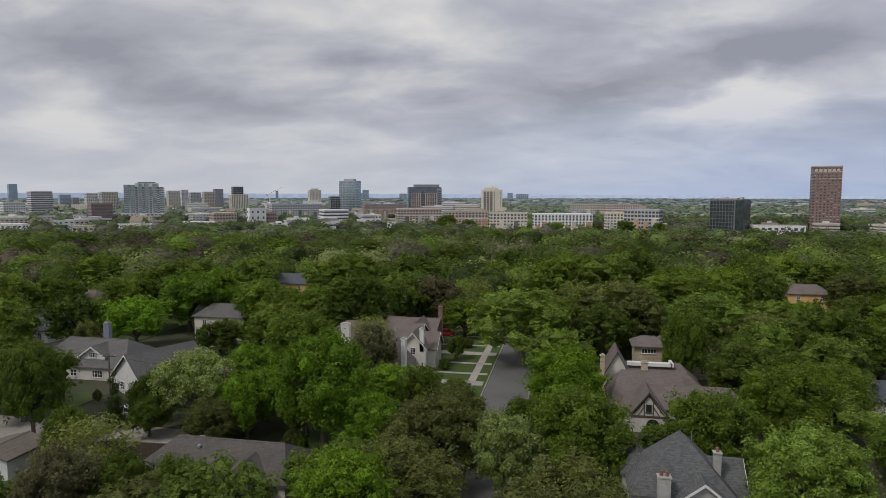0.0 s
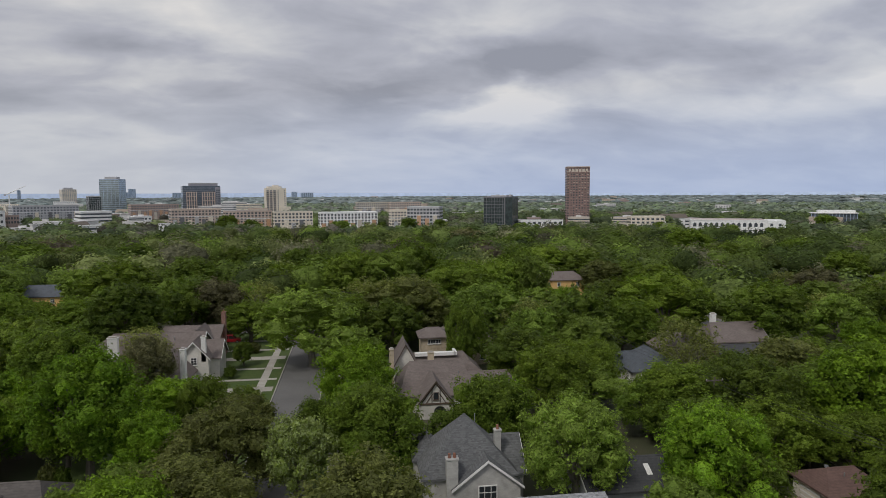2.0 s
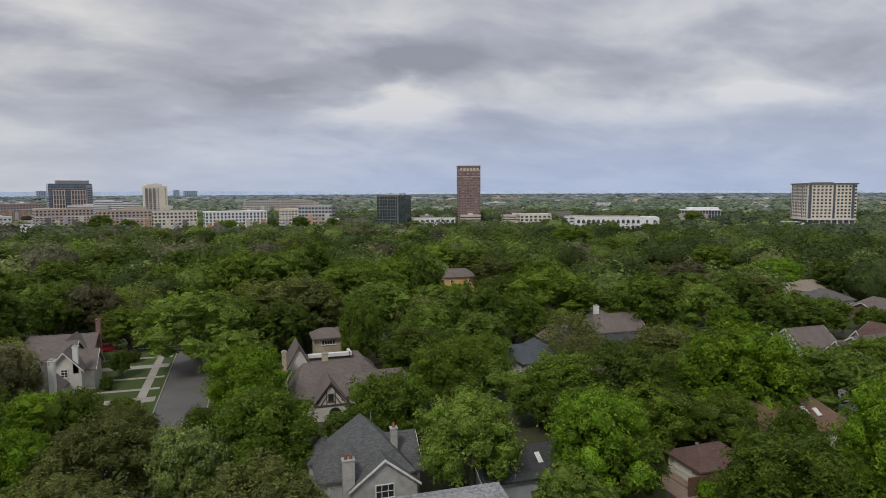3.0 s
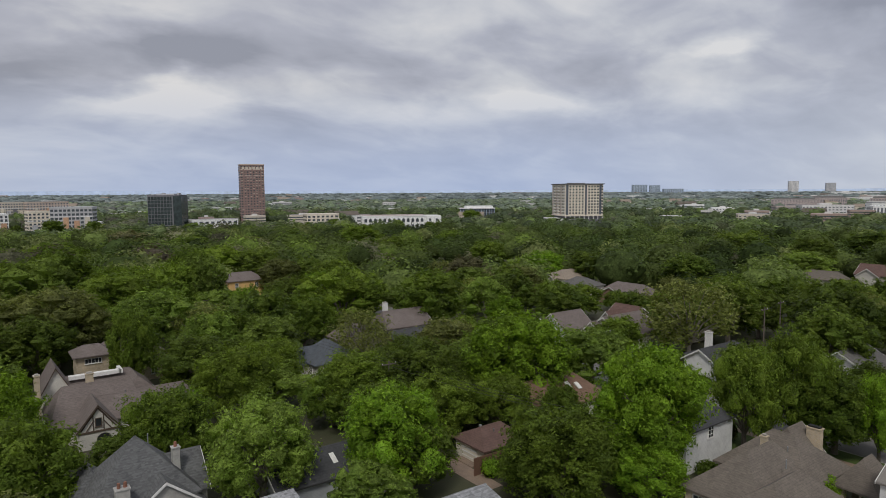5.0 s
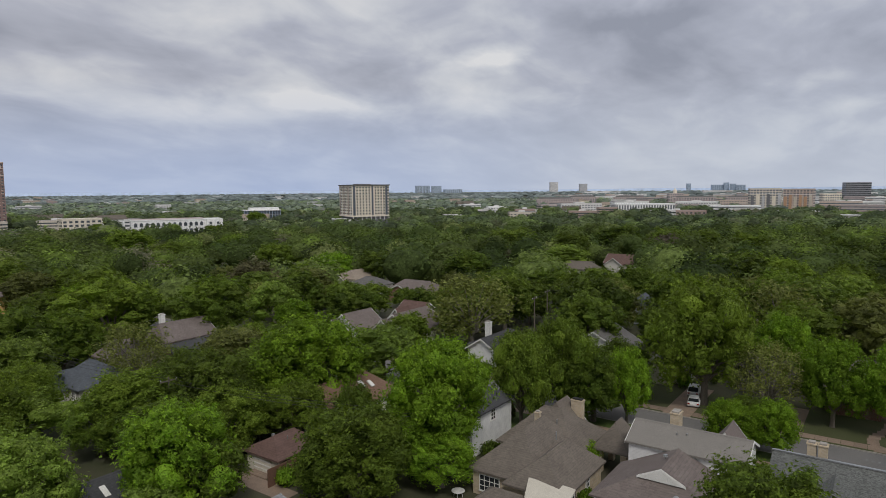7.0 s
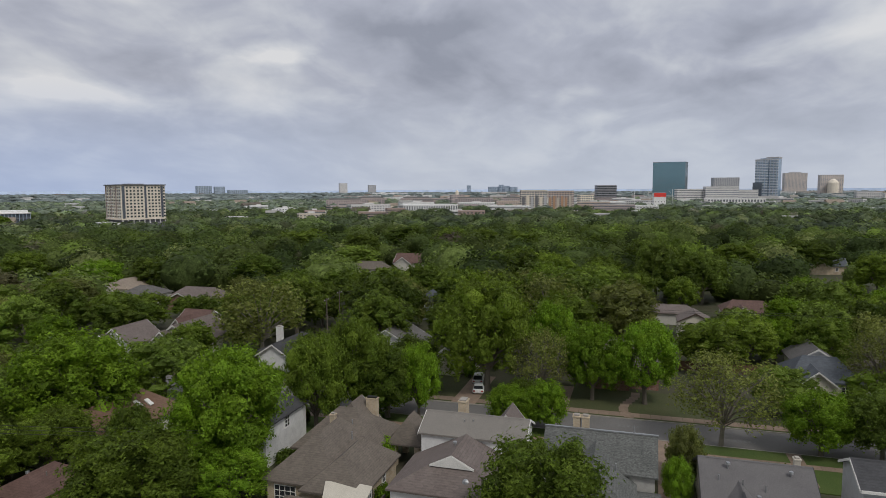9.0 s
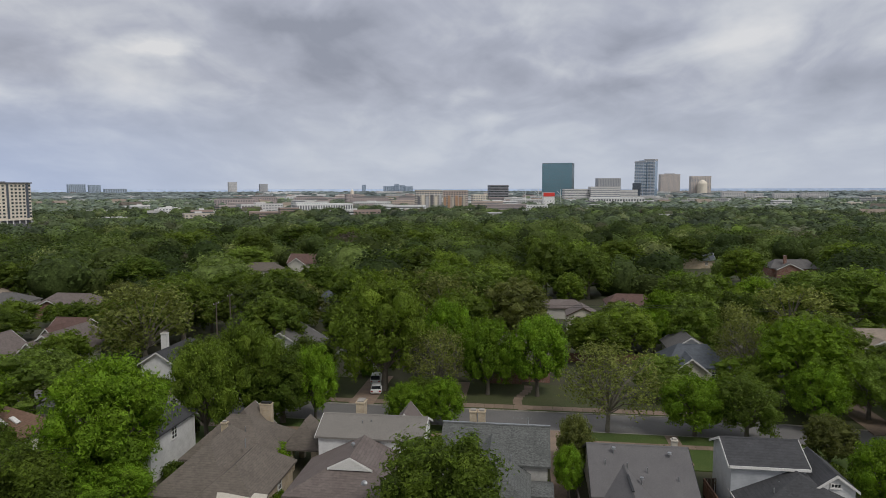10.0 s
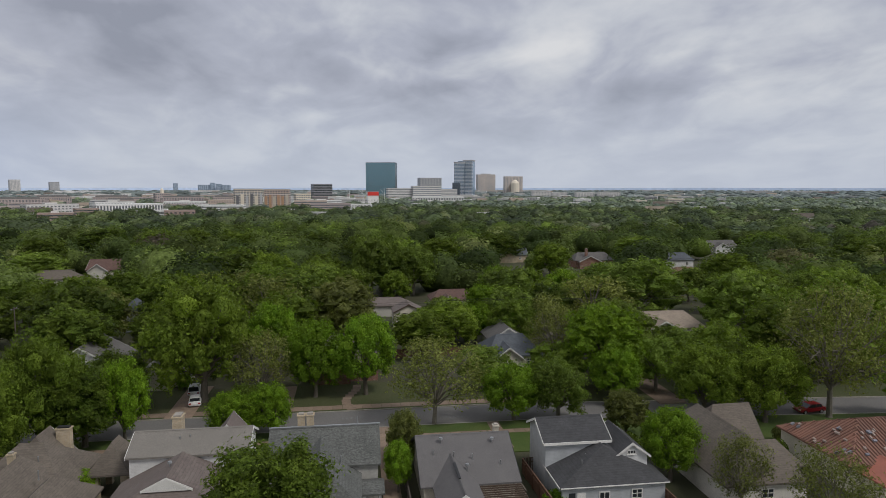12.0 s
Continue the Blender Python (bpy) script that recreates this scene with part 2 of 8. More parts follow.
def foliage(name, c1, c2, c3, broad=0.35, through_light=0.46, accent=None, grain=6.5, holes=0.0, gloss=0.17, spread=0.44):
    """Leaves: tone shifts from tree to tree, from bough to bough and from leaf to leaf; some light passes through."""
    m, nt, bsdf = shader(name)
    v = coords(nt)
    info = nt.nodes.new("ShaderNodeObjectInfo")
    geo = nt.nodes.new("ShaderNodeNewGeometry")
    col = mix_color(nt, info.outputs["Random"], c1, c2)
    col = mix_color(nt, ramp(nt, noise_node(nt, v, broad, 3.0), [(0.4, 0.0), (0.7, 0.6)]), col, c3)
    if accent:
        col = mix_color(nt, ramp(nt, noise_node(nt, coords(nt, (1.0, 1.3, 0.2)), broad * 0.8, 2.0), [(0.54, 0.0), (0.66, 0.85)]), col, accent)
    col = mix_color(nt, 1.0, col, ramp(nt, geo.outputs["Random Per Island"], [(0.0, 1.0 - spread), (1.0, 1.0 + 1.08 * spread)]), "MULTIPLY")
    shift = nt.nodes.new("ShaderNodeMath")
    shift.operation = "MULTIPLY"
    nt.links.new(info.outputs["Random"], shift.inputs[0])
    shift.inputs[1].default_value = 7.31
    own = nt.nodes.new("ShaderNodeMath")
    own.operation = "FRACT"
    nt.links.new(shift.outputs[0], own.inputs[0])
    col = mix_color(nt, 1.0, col, ramp(nt, own.outputs[0], [(0.0, 0.74), (1.0, 1.24)]), "MULTIPLY")
    speck = noise_node(nt, v, grain, 2.0, 0.6)
    col = mix_color(nt, 1.0, col, ramp(nt, speck, [(0.3, 0.7), (0.5, 1.0), (0.7, 1.4)]), "MULTIPLY")
    relief(nt, bsdf, speck, 0.6, 0.6 / grain)
    nt.links.new(col, bsdf.inputs["Base Color"])
    bsdf.inputs["Roughness"].default_value = 0.62
    bsdf.inputs["Specular IOR Level"].default_value = gloss
    t = nt.nodes.new("ShaderNodeBsdfTranslucent")
    nt.links.new(mix_color(nt, 1.0, col, (1.05, 1.1, 0.6), "MULTIPLY"), t.inputs[0])
    mix = nt.nodes.new("ShaderNodeMixShader")
    mix.inputs[0].default_value = through_light
    nt.links.new(bsdf.outputs[0], mix.inputs[1])
    nt.links.new(t.outputs[0], mix.inputs[2])
    last = mix.outputs[0]
    if holes:
        gap = nt.nodes.new("ShaderNodeBsdfTransparent")
        cut = nt.nodes.new("ShaderNodeMixShader")
        nt.links.new(ramp(nt, noise_node(nt, v, grain * 1.1, 1.0, 0.5), [(holes - 0.02, 1.0), (holes + 0.02, 0.0)]), cut.inputs[0])
        nt.links.new(last, cut.inputs[1])
        nt.links.new(gap.outputs[0], cut.inputs[2])
        last = cut.outputs[0]
    nt.links.new(last, nt.nodes["Material Output"].inputs[0])
    return m


def glazing(name, c, rough=0.08, metal=0.0):
    m, nt, bsdf = shader(name)
    v = coords(nt)
    col = mix_color(nt, ramp(nt, noise_node(nt, v, 0.35, 2.0), [(0.35, 0.0), (0.65, 1.0)]), c, tuple(k * 0.6 for k in c))
    nt.links.new(col, bsdf.inputs["Base Color"])
    bsdf.inputs["Roughness"].default_value, bsdf.inputs["Metallic"].default_value = rough, metal
    bsdf.inputs["IOR"].default_value = 1.5
    return m


LEAF = {
    "oak": foliage("oak_leaf", (0.069, 0.112, 0.017), (0.098, 0.139, 0.022), (0.143, 0.188, 0.025), holes=0.44), 
    "elm": foliage("elm_leaf", (0.094, 0.151, 0.020), (0.128, 0.185, 0.023), (0.173, 0.231, 0.029), holes=0.44), 
    "maple": foliage("maple_leaf", (0.124, 0.227, 0.018), (0.155, 0.255, 0.020), (0.216, 0.325, 0.025), holes=0.44), 
    "pecan": foliage("pecan_leaf", (0.137, 0.210, 0.035), (0.159, 0.225, 0.039), (0.208, 0.278, 0.052), holes=0.44),
    "holly": foliage("holly_leaf", (0.120, 0.140, 0.040), (0.138, 0.156, 0.045), (0.178, 0.190, 0.058), holes=0.44),
    "sparse": foliage("new_leaf", (0.173, 0.202, 0.051), (0.189, 0.219, 0.057), (0.252, 0.271, 0.090), holes=0.42),
    "blossom": foliage("blossom_leaf", (0.158, 0.217, 0.038), (0.184, 0.241, 0.042), (0.40, 0.44, 0.28), broad=2.6, holes=0.42),
    "redleaf": foliage("russet_leaf", (0.136, 0.128, 0.066), (0.128, 0.130, 0.060), (0.165, 0.158, 0.084), holes=0.44),
    "cedar": foliage("cedar_leaf", (0.046, 0.068, 0.021), (0.060, 0.083, 0.024), (0.084, 0.106, 0.029), holes=0.44), 
}
WOOD_TONES = {"dark_oak": (0.048, 0.072, 0.022), "oak": (0.076, 0.108, 0.032), "elm": (0.110, 0.147, 0.042), "fresh": (0.135, 0.192, 0.040),
              "pecan": (0.165, 0.194, 0.072), "olive": (0.147, 0.149, 0.093), "russet": (0.128, 0.110, 0.080)}


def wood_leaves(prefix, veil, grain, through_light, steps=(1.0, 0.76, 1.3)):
    """Leaf materials of a wood: every kind in three tones, distance haze mixed into the colour by veil."""
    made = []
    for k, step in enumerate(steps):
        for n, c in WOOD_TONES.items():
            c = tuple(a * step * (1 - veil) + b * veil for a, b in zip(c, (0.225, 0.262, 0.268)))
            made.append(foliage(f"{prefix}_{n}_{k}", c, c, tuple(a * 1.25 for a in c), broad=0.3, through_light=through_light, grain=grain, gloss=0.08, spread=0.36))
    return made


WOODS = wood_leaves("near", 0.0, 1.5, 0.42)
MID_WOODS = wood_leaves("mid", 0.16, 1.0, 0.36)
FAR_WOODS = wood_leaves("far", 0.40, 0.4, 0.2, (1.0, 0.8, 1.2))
# greyed and blued: the distance haze is put into these leaf colours
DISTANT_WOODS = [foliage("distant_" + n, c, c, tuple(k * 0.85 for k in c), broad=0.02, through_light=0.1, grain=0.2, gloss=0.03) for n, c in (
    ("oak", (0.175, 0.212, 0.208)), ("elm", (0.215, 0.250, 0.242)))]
BARK = surface("bark", (0.10, 0.085, 0.068), (0.16, 0.14, 0.118), 1.2, 14.0, 0.95, 0.8, stretch=(1, 1, 0.25))
PALE_BARK = surface("pale_bark", (0.21, 0.19, 0.16), (0.14, 0.125, 0.10), 1.6, 14.0, 0.9, 0.6)
GRASS = surface("grass", (0.046, 0.080, 0.012), (0.066, 0.094, 0.018), 0.25, 24.0, 0.95, 0.7)
# browner grass, with the trees' shade put into its darker colour
DULL_GRASS = surface("shade_dulled_grass", (0.050, 0.064, 0.018), (0.066, 0.070, 0.026), 0.25, 24.0, 0.95, 0.7)
EARTH = surface("shaded_ground", (0.040, 0.052, 0.018), (0.066, 0.060, 0.036), 0.12, 8.0, 0.95, 0.6)
ASPHALT = surface("asphalt", (0.128, 0.123, 0.118), (0.162, 0.156, 0.150), 0.12, 20.0, 0.9, 0.3)
CONCRETE = surface("concrete", (0.40, 0.37, 0.33), (0.30, 0.28, 0.25), 0.5, 12.0, 0.9, 0.3)
BROWN_PAVING = surface("brown_paving", (0.26, 0.19, 0.14), (0.20, 0.15, 0.115), 0.8, 10.0, 0.9, 0.4)
ROOF_BROWN = shingles("brown_shingles", (0.122, 0.104, 0.086), (0.155, 0.132, 0.110))
ROOF_MAUVE = shingles("mauve_shingles", (0.135, 0.110, 0.100), (0.168, 0.140, 0.128))
ROOF_SLATE = shingles("slate_shingles", (0.090, 0.092, 0.094), (0.122, 0.124, 0.125), 0.2, 1.8)
ROOF_GREY = shingles("grey_shingles", (0.108, 0.102, 0.098), (0.130, 0.124, 0.119))
ROOF_DARK = shingles("charcoal_shingles", (0.046, 0.047, 0.050), (0.064, 0.065, 0.069))
ROOF_BLUE = shingles("blue_grey_shingles", (0.075, 0.085, 0.10), (0.10, 0.112, 0.128))
ROOF_RUST = shingles("rust_shingles", (0.150, 0.088, 0.058), (0.185, 0.115, 0.080))
ROOF_RED = shingles("dark_red_shingles", (0.105, 0.062, 0.052), (0.135, 0.082, 0.068))
ROOF_TAN = shingles("tan_shingles", (0.30, 0.25, 0.20), (0.25, 0.205, 0.165))
FLAT_ROOF = surface("flat_roof_felt", (0.21, 0.195, 0.175), (0.18, 0.168, 0.15), 0.3, 8.0, 0.9, 0.2)
WHITE_PAINT = surface("white_paint", (0.76, 0.75, 0.72), (0.68, 0.67, 0.64), 0.7, 12.0, 0.6, 0.1, vary=0.04)
WHITE_BOARDS = boards("white_siding", (0.74, 0.74, 0.73))
GREY_BOARDS = boards("grey_siding", (0.46, 0.48, 0.50))
CREAM = surface("cream_stucco", (0.62, 0.58, 0.49), (0.54, 0.50, 0.42), 0.6, 14.0, 0.9, 0.3)
STUCCO = surface("pale_stucco", (0.60, 0.575, 0.52), (0.50, 0.48, 0.44), 0.6, 14.0, 0.9, 0.3)
YELLOW_STUCCO = surface("golden_stucco", (0.78, 0.50, 0.20), (0.70, 0.44, 0.18), 0.6, 14.0, 0.9, 0.3)
TAN_BRICK = masonry("tan_brick", (0.52, 0.42, 0.29), (0.43, 0.345, 0.235), (0.50, 0.45, 0.37))
RED_BRICK = masonry("red_brick", (0.24, 0.105, 0.075), (0.19, 0.085, 0.062), (0.34, 0.29, 0.25))
GREY_BRICK = masonry("painted_grey_brick", (0.44, 0.43, 0.40), (0.40, 0.39, 0.365), (0.36, 0.35, 0.33))
DARK_TIMBER = surface("dark_timber", (0.075, 0.052, 0.038), (0.105, 0.075, 0.055), 1.5, 16.0, 0.8, 0.4)
FENCE_WOOD = surface("stained_fence_wood", (0.17, 0.09, 0.058), (0.13, 0.072, 0.05), 0.8, 12.0, 0.85, 0.4, stretch=(1, 1, 0.3))
OLD_WOOD = surface("weathered_wood", (0.15, 0.125, 0.105), (0.11, 0.092, 0.078), 0.8, 12.0, 0.9, 0.4, stretch=(1, 1, 0.3))
WINDOW_GLASS = glazing("window_glass", (0.035, 0.04, 0.045))
METAL = surface("galvanised_metal", (0.42, 0.43, 0.44), (0.34, 0.35, 0.36), 2.0, 20.0, 0.45, 0.1, 0.7)
BLACK_METAL = surface("black_metal", (0.025, 0.025, 0.027), (0.035, 0.035, 0.036), 2.0, 20.0, 0.5, 0.1, 0.3)
COPPER_PAINT = surface("red_metal_roof", (0.35, 0.120, 0.078), (0.30, 0.105, 0.07), 0.8, 12.0, 0.5, 0.1)
CLAY = surface("clay_pot", (0.26, 0.12, 0.08), (0.20, 0.09, 0.06), 2.0, 12.0, 0.85, 0.2)

# ---- building kit ----
def thing(name, x, y, z=0.0, turn=0.0, label="", category="", group="", kind=""):
    ob = new(name)
    ob.empty_display_size = 0.5
    ob.matrix_basis = pose(x, y, z, 0, 0, turn)
    return tagged(ob, label, category, group, kind)


def mesh_of(name, bm, material):
    me = bpy.data.meshes.new(name)
    bm.to_mesh(me)
    bm.free()
    me.materials.append(material)
    return me


def part(name, bm, material, parent, label=""):
    """Links a bmesh (or a ready mesh) as one mesh object under a thing or part."""
    me = bm if isinstance(bm, bpy.types.Mesh) else mesh_of(name, bm, material)
    ob = new(name, me)
    ob.parent = parent
    return tagged(ob, label)


def lone(name, bm, material, label="", category="", group="", kind=""):
    """A thing that is one mesh."""
    me = bm if isinstance(bm, bpy.types.Mesh) else mesh_of(name, bm, material)
    return tagged(new(name, me), label, category, group, kind)


def box(bm, x0, x1, y0, y1, z0, z1, m=None):
    vs = [bm.verts.new((x, y, z)) for z in (z0, z1) for y in (y0, y1) for x in (x0, x1)]
    if m is not None:
        for v in vs:
            v.co = m @ v.co
    for f in ((0, 2, 3, 1), (4, 5, 7, 6), (0, 1, 5, 4), (2, 6, 7, 3), (0, 4, 6, 2), (1, 3, 7, 5)):
        bm.faces.new([vs[i] for i in f])
    return vs


def boxed(*dims, m=None):
    bm = bmesh.new()
    box(bm, *dims, m=m)
    return bm


def tube(bm, p0, p1, r0, r1, sides=6, cap=True):
    p0, p1 = Vector(p0), Vector(p1)
    q = (p1 - p0).to_track_quat("Z", "Y")
    rings = []
    for p, r in ((p0, r0), (p1, r1)):
        rings.append([bm.verts.new(p + q @ Vector((r * math.cos(2 * math.pi * i / sides), r * math.sin(2 * math.pi * i / sides), 0))) for i in range(sides)])
    for i in range(sides):
        j = (i + 1) % sides
        bm.faces.new((rings[0][i], rings[0][j], rings[1][j], rings[1][i]))
    if cap:
        bm.faces.new(rings[1])
        bm.faces.new(rings[0][::-1])


def prism(bm, outline, y0, y1, axis="y"):
    """A flat outline of (across, up) pairs, drawn out along an axis."""
    def at(a, b, s):
        return (a, s, b) if axis == "y" else (s, a, b)
    front = [bm.verts.new(at(a, b, y0)) for a, b in outline]
    back = [bm.verts.new(at(a, b, y1)) for a, b in outline]
    n = len(outline)
    bm.faces.new(front)
    bm.faces.new(back[::-1])
    for i in range(n):
        j = (i + 1) % n
        bm.faces.new((front[j], front[i], back[i], back[j]))
    bmesh.ops.recalc_face_normals(bm, faces=bm.faces)


def sheet(bm, points, z):
    bm.faces.new([bm.verts.new((x, y, z)) for x, y in points])


def from_arrays(name, verts, faces, material):
    """A mesh from numpy arrays: vertices (n, 3) and faces (m, k)."""
    me = bpy.data.meshes.new(name)
    k = faces.shape[1]
    me.vertices.add(len(verts))
    me.vertices.foreach_set("co", np.asarray(verts, dtype=np.float32).ravel())
    me.loops.add(faces.size)
    me.loops.foreach_set("vertex_index", faces.astype(np.int32).ravel())
    me.polygons.add(len(faces))
    me.polygons.foreach_set("loop_start", np.arange(0, faces.size, k, dtype=np.int32))
    me.polygons.foreach_set("loop_total", np.full(len(faces), k, dtype=np.int32))
    me.materials.append(material)
    me.update(calc_edges=True)
    return me


def ball(level):
    bm = bmesh.new()
    bmesh.ops.create_icosphere(bm, subdivisions=level, radius=1.0)
    v = np.array([x.co[:] for x in bm.verts])
    f = np.array([[w.index for w in x.verts] for x in bm.faces])
    bm.free()
    return v, f

# ---- ground: one sheet that rises softly to far low hills ----
def ground_height(r):
    s = min(1.0, max(0.0, (r - 1100.0) / 3800.0))
    return 7.0 * s * s * (3 - 2 * s)


def build_ground():
    radii = [0, 40, 80, 120, 180, 260, 380, 560, 800, 1100, 1500, 2000, 2600, 3300, 4100, 4960]
    n = 72
    verts, faces = [(0.0, 0.0, 0.0)], []
    for r in radii[1:]:
        for i in range(n):
            a = 2 * math.pi * i / n
            verts.append((r * math.cos(a), r * math.sin(a), ground_height(r)))
    for i in range(n):
        faces.append((0, 1 + i, 1 + (i + 1) % n))
    for k in range(len(radii) - 2):
        for i in range(n):
            a, b = 1 + k * n + i, 1 + k * n + (i + 1) % n
            faces.append((a, a + n, b + n, b))
    me = bpy.data.meshes.new("ground")
    me.from_pydata(verts, [], faces)
    me.materials.append(EARTH)
    return tagged(new("ground", me), "dark shaded soil and rough grass under the trees", "ground", kind="structure")


build_ground()

# backdrop haze: a pale blue colour that also glows faintly, though nothing there shines
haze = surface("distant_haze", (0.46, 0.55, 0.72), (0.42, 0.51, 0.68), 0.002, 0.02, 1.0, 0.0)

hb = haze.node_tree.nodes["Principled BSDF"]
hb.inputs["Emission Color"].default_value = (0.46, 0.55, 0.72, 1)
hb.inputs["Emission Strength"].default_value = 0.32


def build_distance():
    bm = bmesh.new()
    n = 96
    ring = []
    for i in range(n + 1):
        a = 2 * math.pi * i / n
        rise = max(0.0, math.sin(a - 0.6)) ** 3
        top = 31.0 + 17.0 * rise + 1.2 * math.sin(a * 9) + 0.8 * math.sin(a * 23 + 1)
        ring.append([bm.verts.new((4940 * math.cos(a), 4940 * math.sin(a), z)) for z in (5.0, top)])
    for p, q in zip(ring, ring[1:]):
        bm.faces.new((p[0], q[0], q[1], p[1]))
    return lone("backdrop", bm, haze, "pale blue faintly glowing backdrop of haze at the horizon", "backdrop", kind="structure")


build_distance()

# Streets run along y. First street: x -14 to -6; second street: x 89.2 to 96.5, bending a little towards -y.
A0, A1 = -14.0, -6.2


def b_edge(y):
    """The near kerb of the second street."""
    return 89.2 if y > -25 else 89.2 + (y + 25) * 0.085


def strip(name, edges, z0, z1, material, label, category):
    """A slab between two edges given as rows of (x left, x right, y)."""
    bm = bmesh.new()
    low, high = [], []
    for xl, xr, y in edges:
        low.append((bm.verts.new((xl, y, z0)), bm.verts.new((xr, y, z0))))
        high.append((bm.verts.new((xl, y, z1)), bm.verts.new((xr, y, z1))))
    for i in range(len(edges) - 1):
        bm.faces.new((high[i][0], high[i][1], high[i + 1][1], high[i + 1][0]))
        bm.faces.new((low[i][0], high[i][0], high[i + 1][0], low[i + 1][0]))
        bm.faces.new((high[i][1], low[i][1], low[i + 1][1], high[i + 1][1]))
    bm.faces.new((low[0][0], low[0][1], high[0][1], high[0][0]))
    bm.faces.new((high[-1][0], high[-1][1], low[-1][1], low[-1][0]))
    return lone(name, bm, material, label, category, kind="structure")


YS_A = [-60, 40, 90, 140, 220, 320]
YS_B = [-220, -150, -90, -50, -25, 0, 40, 90, 150, 240, 340]


def along_a(x0, x1):
    return [(x0, x1, y) for y in YS_A]


def along_b(x0, x1):
    return [(b_edge(y) + x0, b_edge(y) + x1, y) for y in YS_B]


strip("road", along_a(A0, A1), -0.1, 0.02, ASPHALT, "grey worn asphalt street between kerbs", "road")
strip("road", along_b(0, 7.3), -0.1, 0.02, ASPHALT, "grey asphalt street with faded white marks", "road")
strip("road", [(-40, 87, 300), (-40, 87, 308)], -0.1, 0.012, ASPHALT, "grey cross street among the trees", "road")
for x in (A0 - 0.16, A1):
    strip("kerb", along_a(x, x + 0.16), -0.1, 0.16, CONCRETE, "pale concrete kerb along the street", "kerb")
for x in (-0.16, 7.3):
    strip("kerb", along_b(x, x + 0.16), -0.1, 0.16, CONCRETE, "pale concrete kerb along the street", "kerb")
strip("lawn", [(-36, A0 - 0.16, y) for y in (60, 100, 140, 190)], -0.1, 0.13, GRASS, "clipped green front lawns beside the street", "lawn")
strip("lawn", [(A1 + 0.16, 6.0, y) for y in (50, 100, 140, 190)], -0.1, 0.13, GRASS, "clipped green front lawns beside the street", "lawn")
strip("lawn", [(b_edge(y) + 7.46, b_edge(y) + 21, y) for y in YS_B], -0.1, 0.13, DULL_GRASS, "dark green front lawns beside the street", "lawn")
strip("lawn", [(b_edge(y) - 11, b_edge(y) - 0.16, y) for y in YS_B], -0.1, 0.13, GRASS, "green front lawns beside the street", "lawn")


def paving_row(name, x0, x1, y0, y1, step, z, material, label, category, along="y"):
    """A paved path whose slabs are pieces of their own with open joints."""
    path = thing(name, x0, y0, z, 0, label, category, kind="structure")
    slab = None
    length = (y1 - y0) if along == "y" else (x1 - x0)
    for i in range(int(length / step)):
        if slab is None:
            bm = boxed(0, x1 - x0, 0.02, step - 0.02, -0.1, 0.0) if along == "y" else boxed(0.02, step - 0.02, 0, y1 - y0, -0.1, 0.0)
            slab = mesh_of("slab", bm, material)
        s = part("slab", slab, material, path)
        s.location = (0, i * step, 0) if along == "y" else (i * step, 0, 0)
    return path


paving_row("pavement", -17.6, -16.2, 70, 190, 1.5, 0.152, CONCRETE, "pale concrete pavement slabs across the lawns", "pavement")
paving_row("pavement", -3.8, -2.5, 60, 170, 1.5, 0.152, CONCRETE, "pale concrete pavement slabs under the trees", "pavement")
paving_row("pavement", 97.3, 99.1, -25, 110, 1.5, 0.152, BROWN_PAVING, "brownish concrete pavement slabs across the lawns", "pavement")
paving_row("pavement", 84.6, 85.9, -25, 110, 1.5, 0.152, BROWN_PAVING, "brownish concrete pavement slabs under the trees", "pavement")
WORN_PAINT = surface("worn_road_paint", (0.24, 0.24, 0.235), (0.13, 0.13, 0.13), 2.5, 10.0, 0.9, 0.2)
# front walks from the doors of the first street, each crossing the lawn
for y in (112, 119, 126.5, 134, 142, 151, 161, 172):
    wide = 2.6 if y in (112, 134, 161) else 1.1
    paving_row("front_walk", -29, -14.2, y, y + wide, 1.6, 0.158, CONCRETE, "pale concrete walk across a front lawn", "path", along="x")


def drive(x0, x1, y0, y1, material, label):
    bm = bmesh.new()
    n = max(2, int((x1 - x0) / 2.4))
    for i in range(n):
        a = x0 + (x1 - x0) * i / n
        box(bm, a + 0.015, a + (x1 - x0) / n - 0.015, y0, y1, -0.1, 0.165)
    return lone("driveway", bm, material, label, "driveway", kind="structure")


strip("road", [(-118, -110, y) for y in (60, 130, 200, 300)], -0.1, 0.02, ASPHALT, "grey asphalt street between lawns", "road")
strip("alley", [(-96, -50, y) for y in (74.5, 82.5)], -0.1, 0.03, CONCRETE, "pale worn concrete alley behind the houses", "alley")
strip("alley", [(45.2, 47.6, y) for y in (54, 62, 70)], -0.1, 0.03, BROWN_PAVING, "narrow brown paved alley between back gardens", "alley")
strip("lawn", [(-128, -118.2, y) for y in (100, 140, 180)], -0.1, 0.13, GRASS, "green front lawns beside the street", "lawn")
strip("lawn", [(-109.8, -98, y) for y in (84, 140, 180)], -0.1, 0.13, GRASS, "green front lawns beside the street", "lawn")
strip("lawn", [(-84, -77, y) for y in (83, 95)], -0.1, 0.1, GRASS, "green side lawn beside a white house", "lawn")
drive(60, 89, -4.9, -2.9, BROWN_PAVING, "narrow brown paved drive between two houses")
drive(96.6, 112, 24, 28.0, BROWN_PAVING, "brown paved drive with two parked cars")
drive(96.6, 110, 9.8, 12.4, BROWN_PAVING, "brown paved drive up to a house")
drive(93, 108, -52, -47.5, BROWN_PAVING, "brown paved drive up to a house")
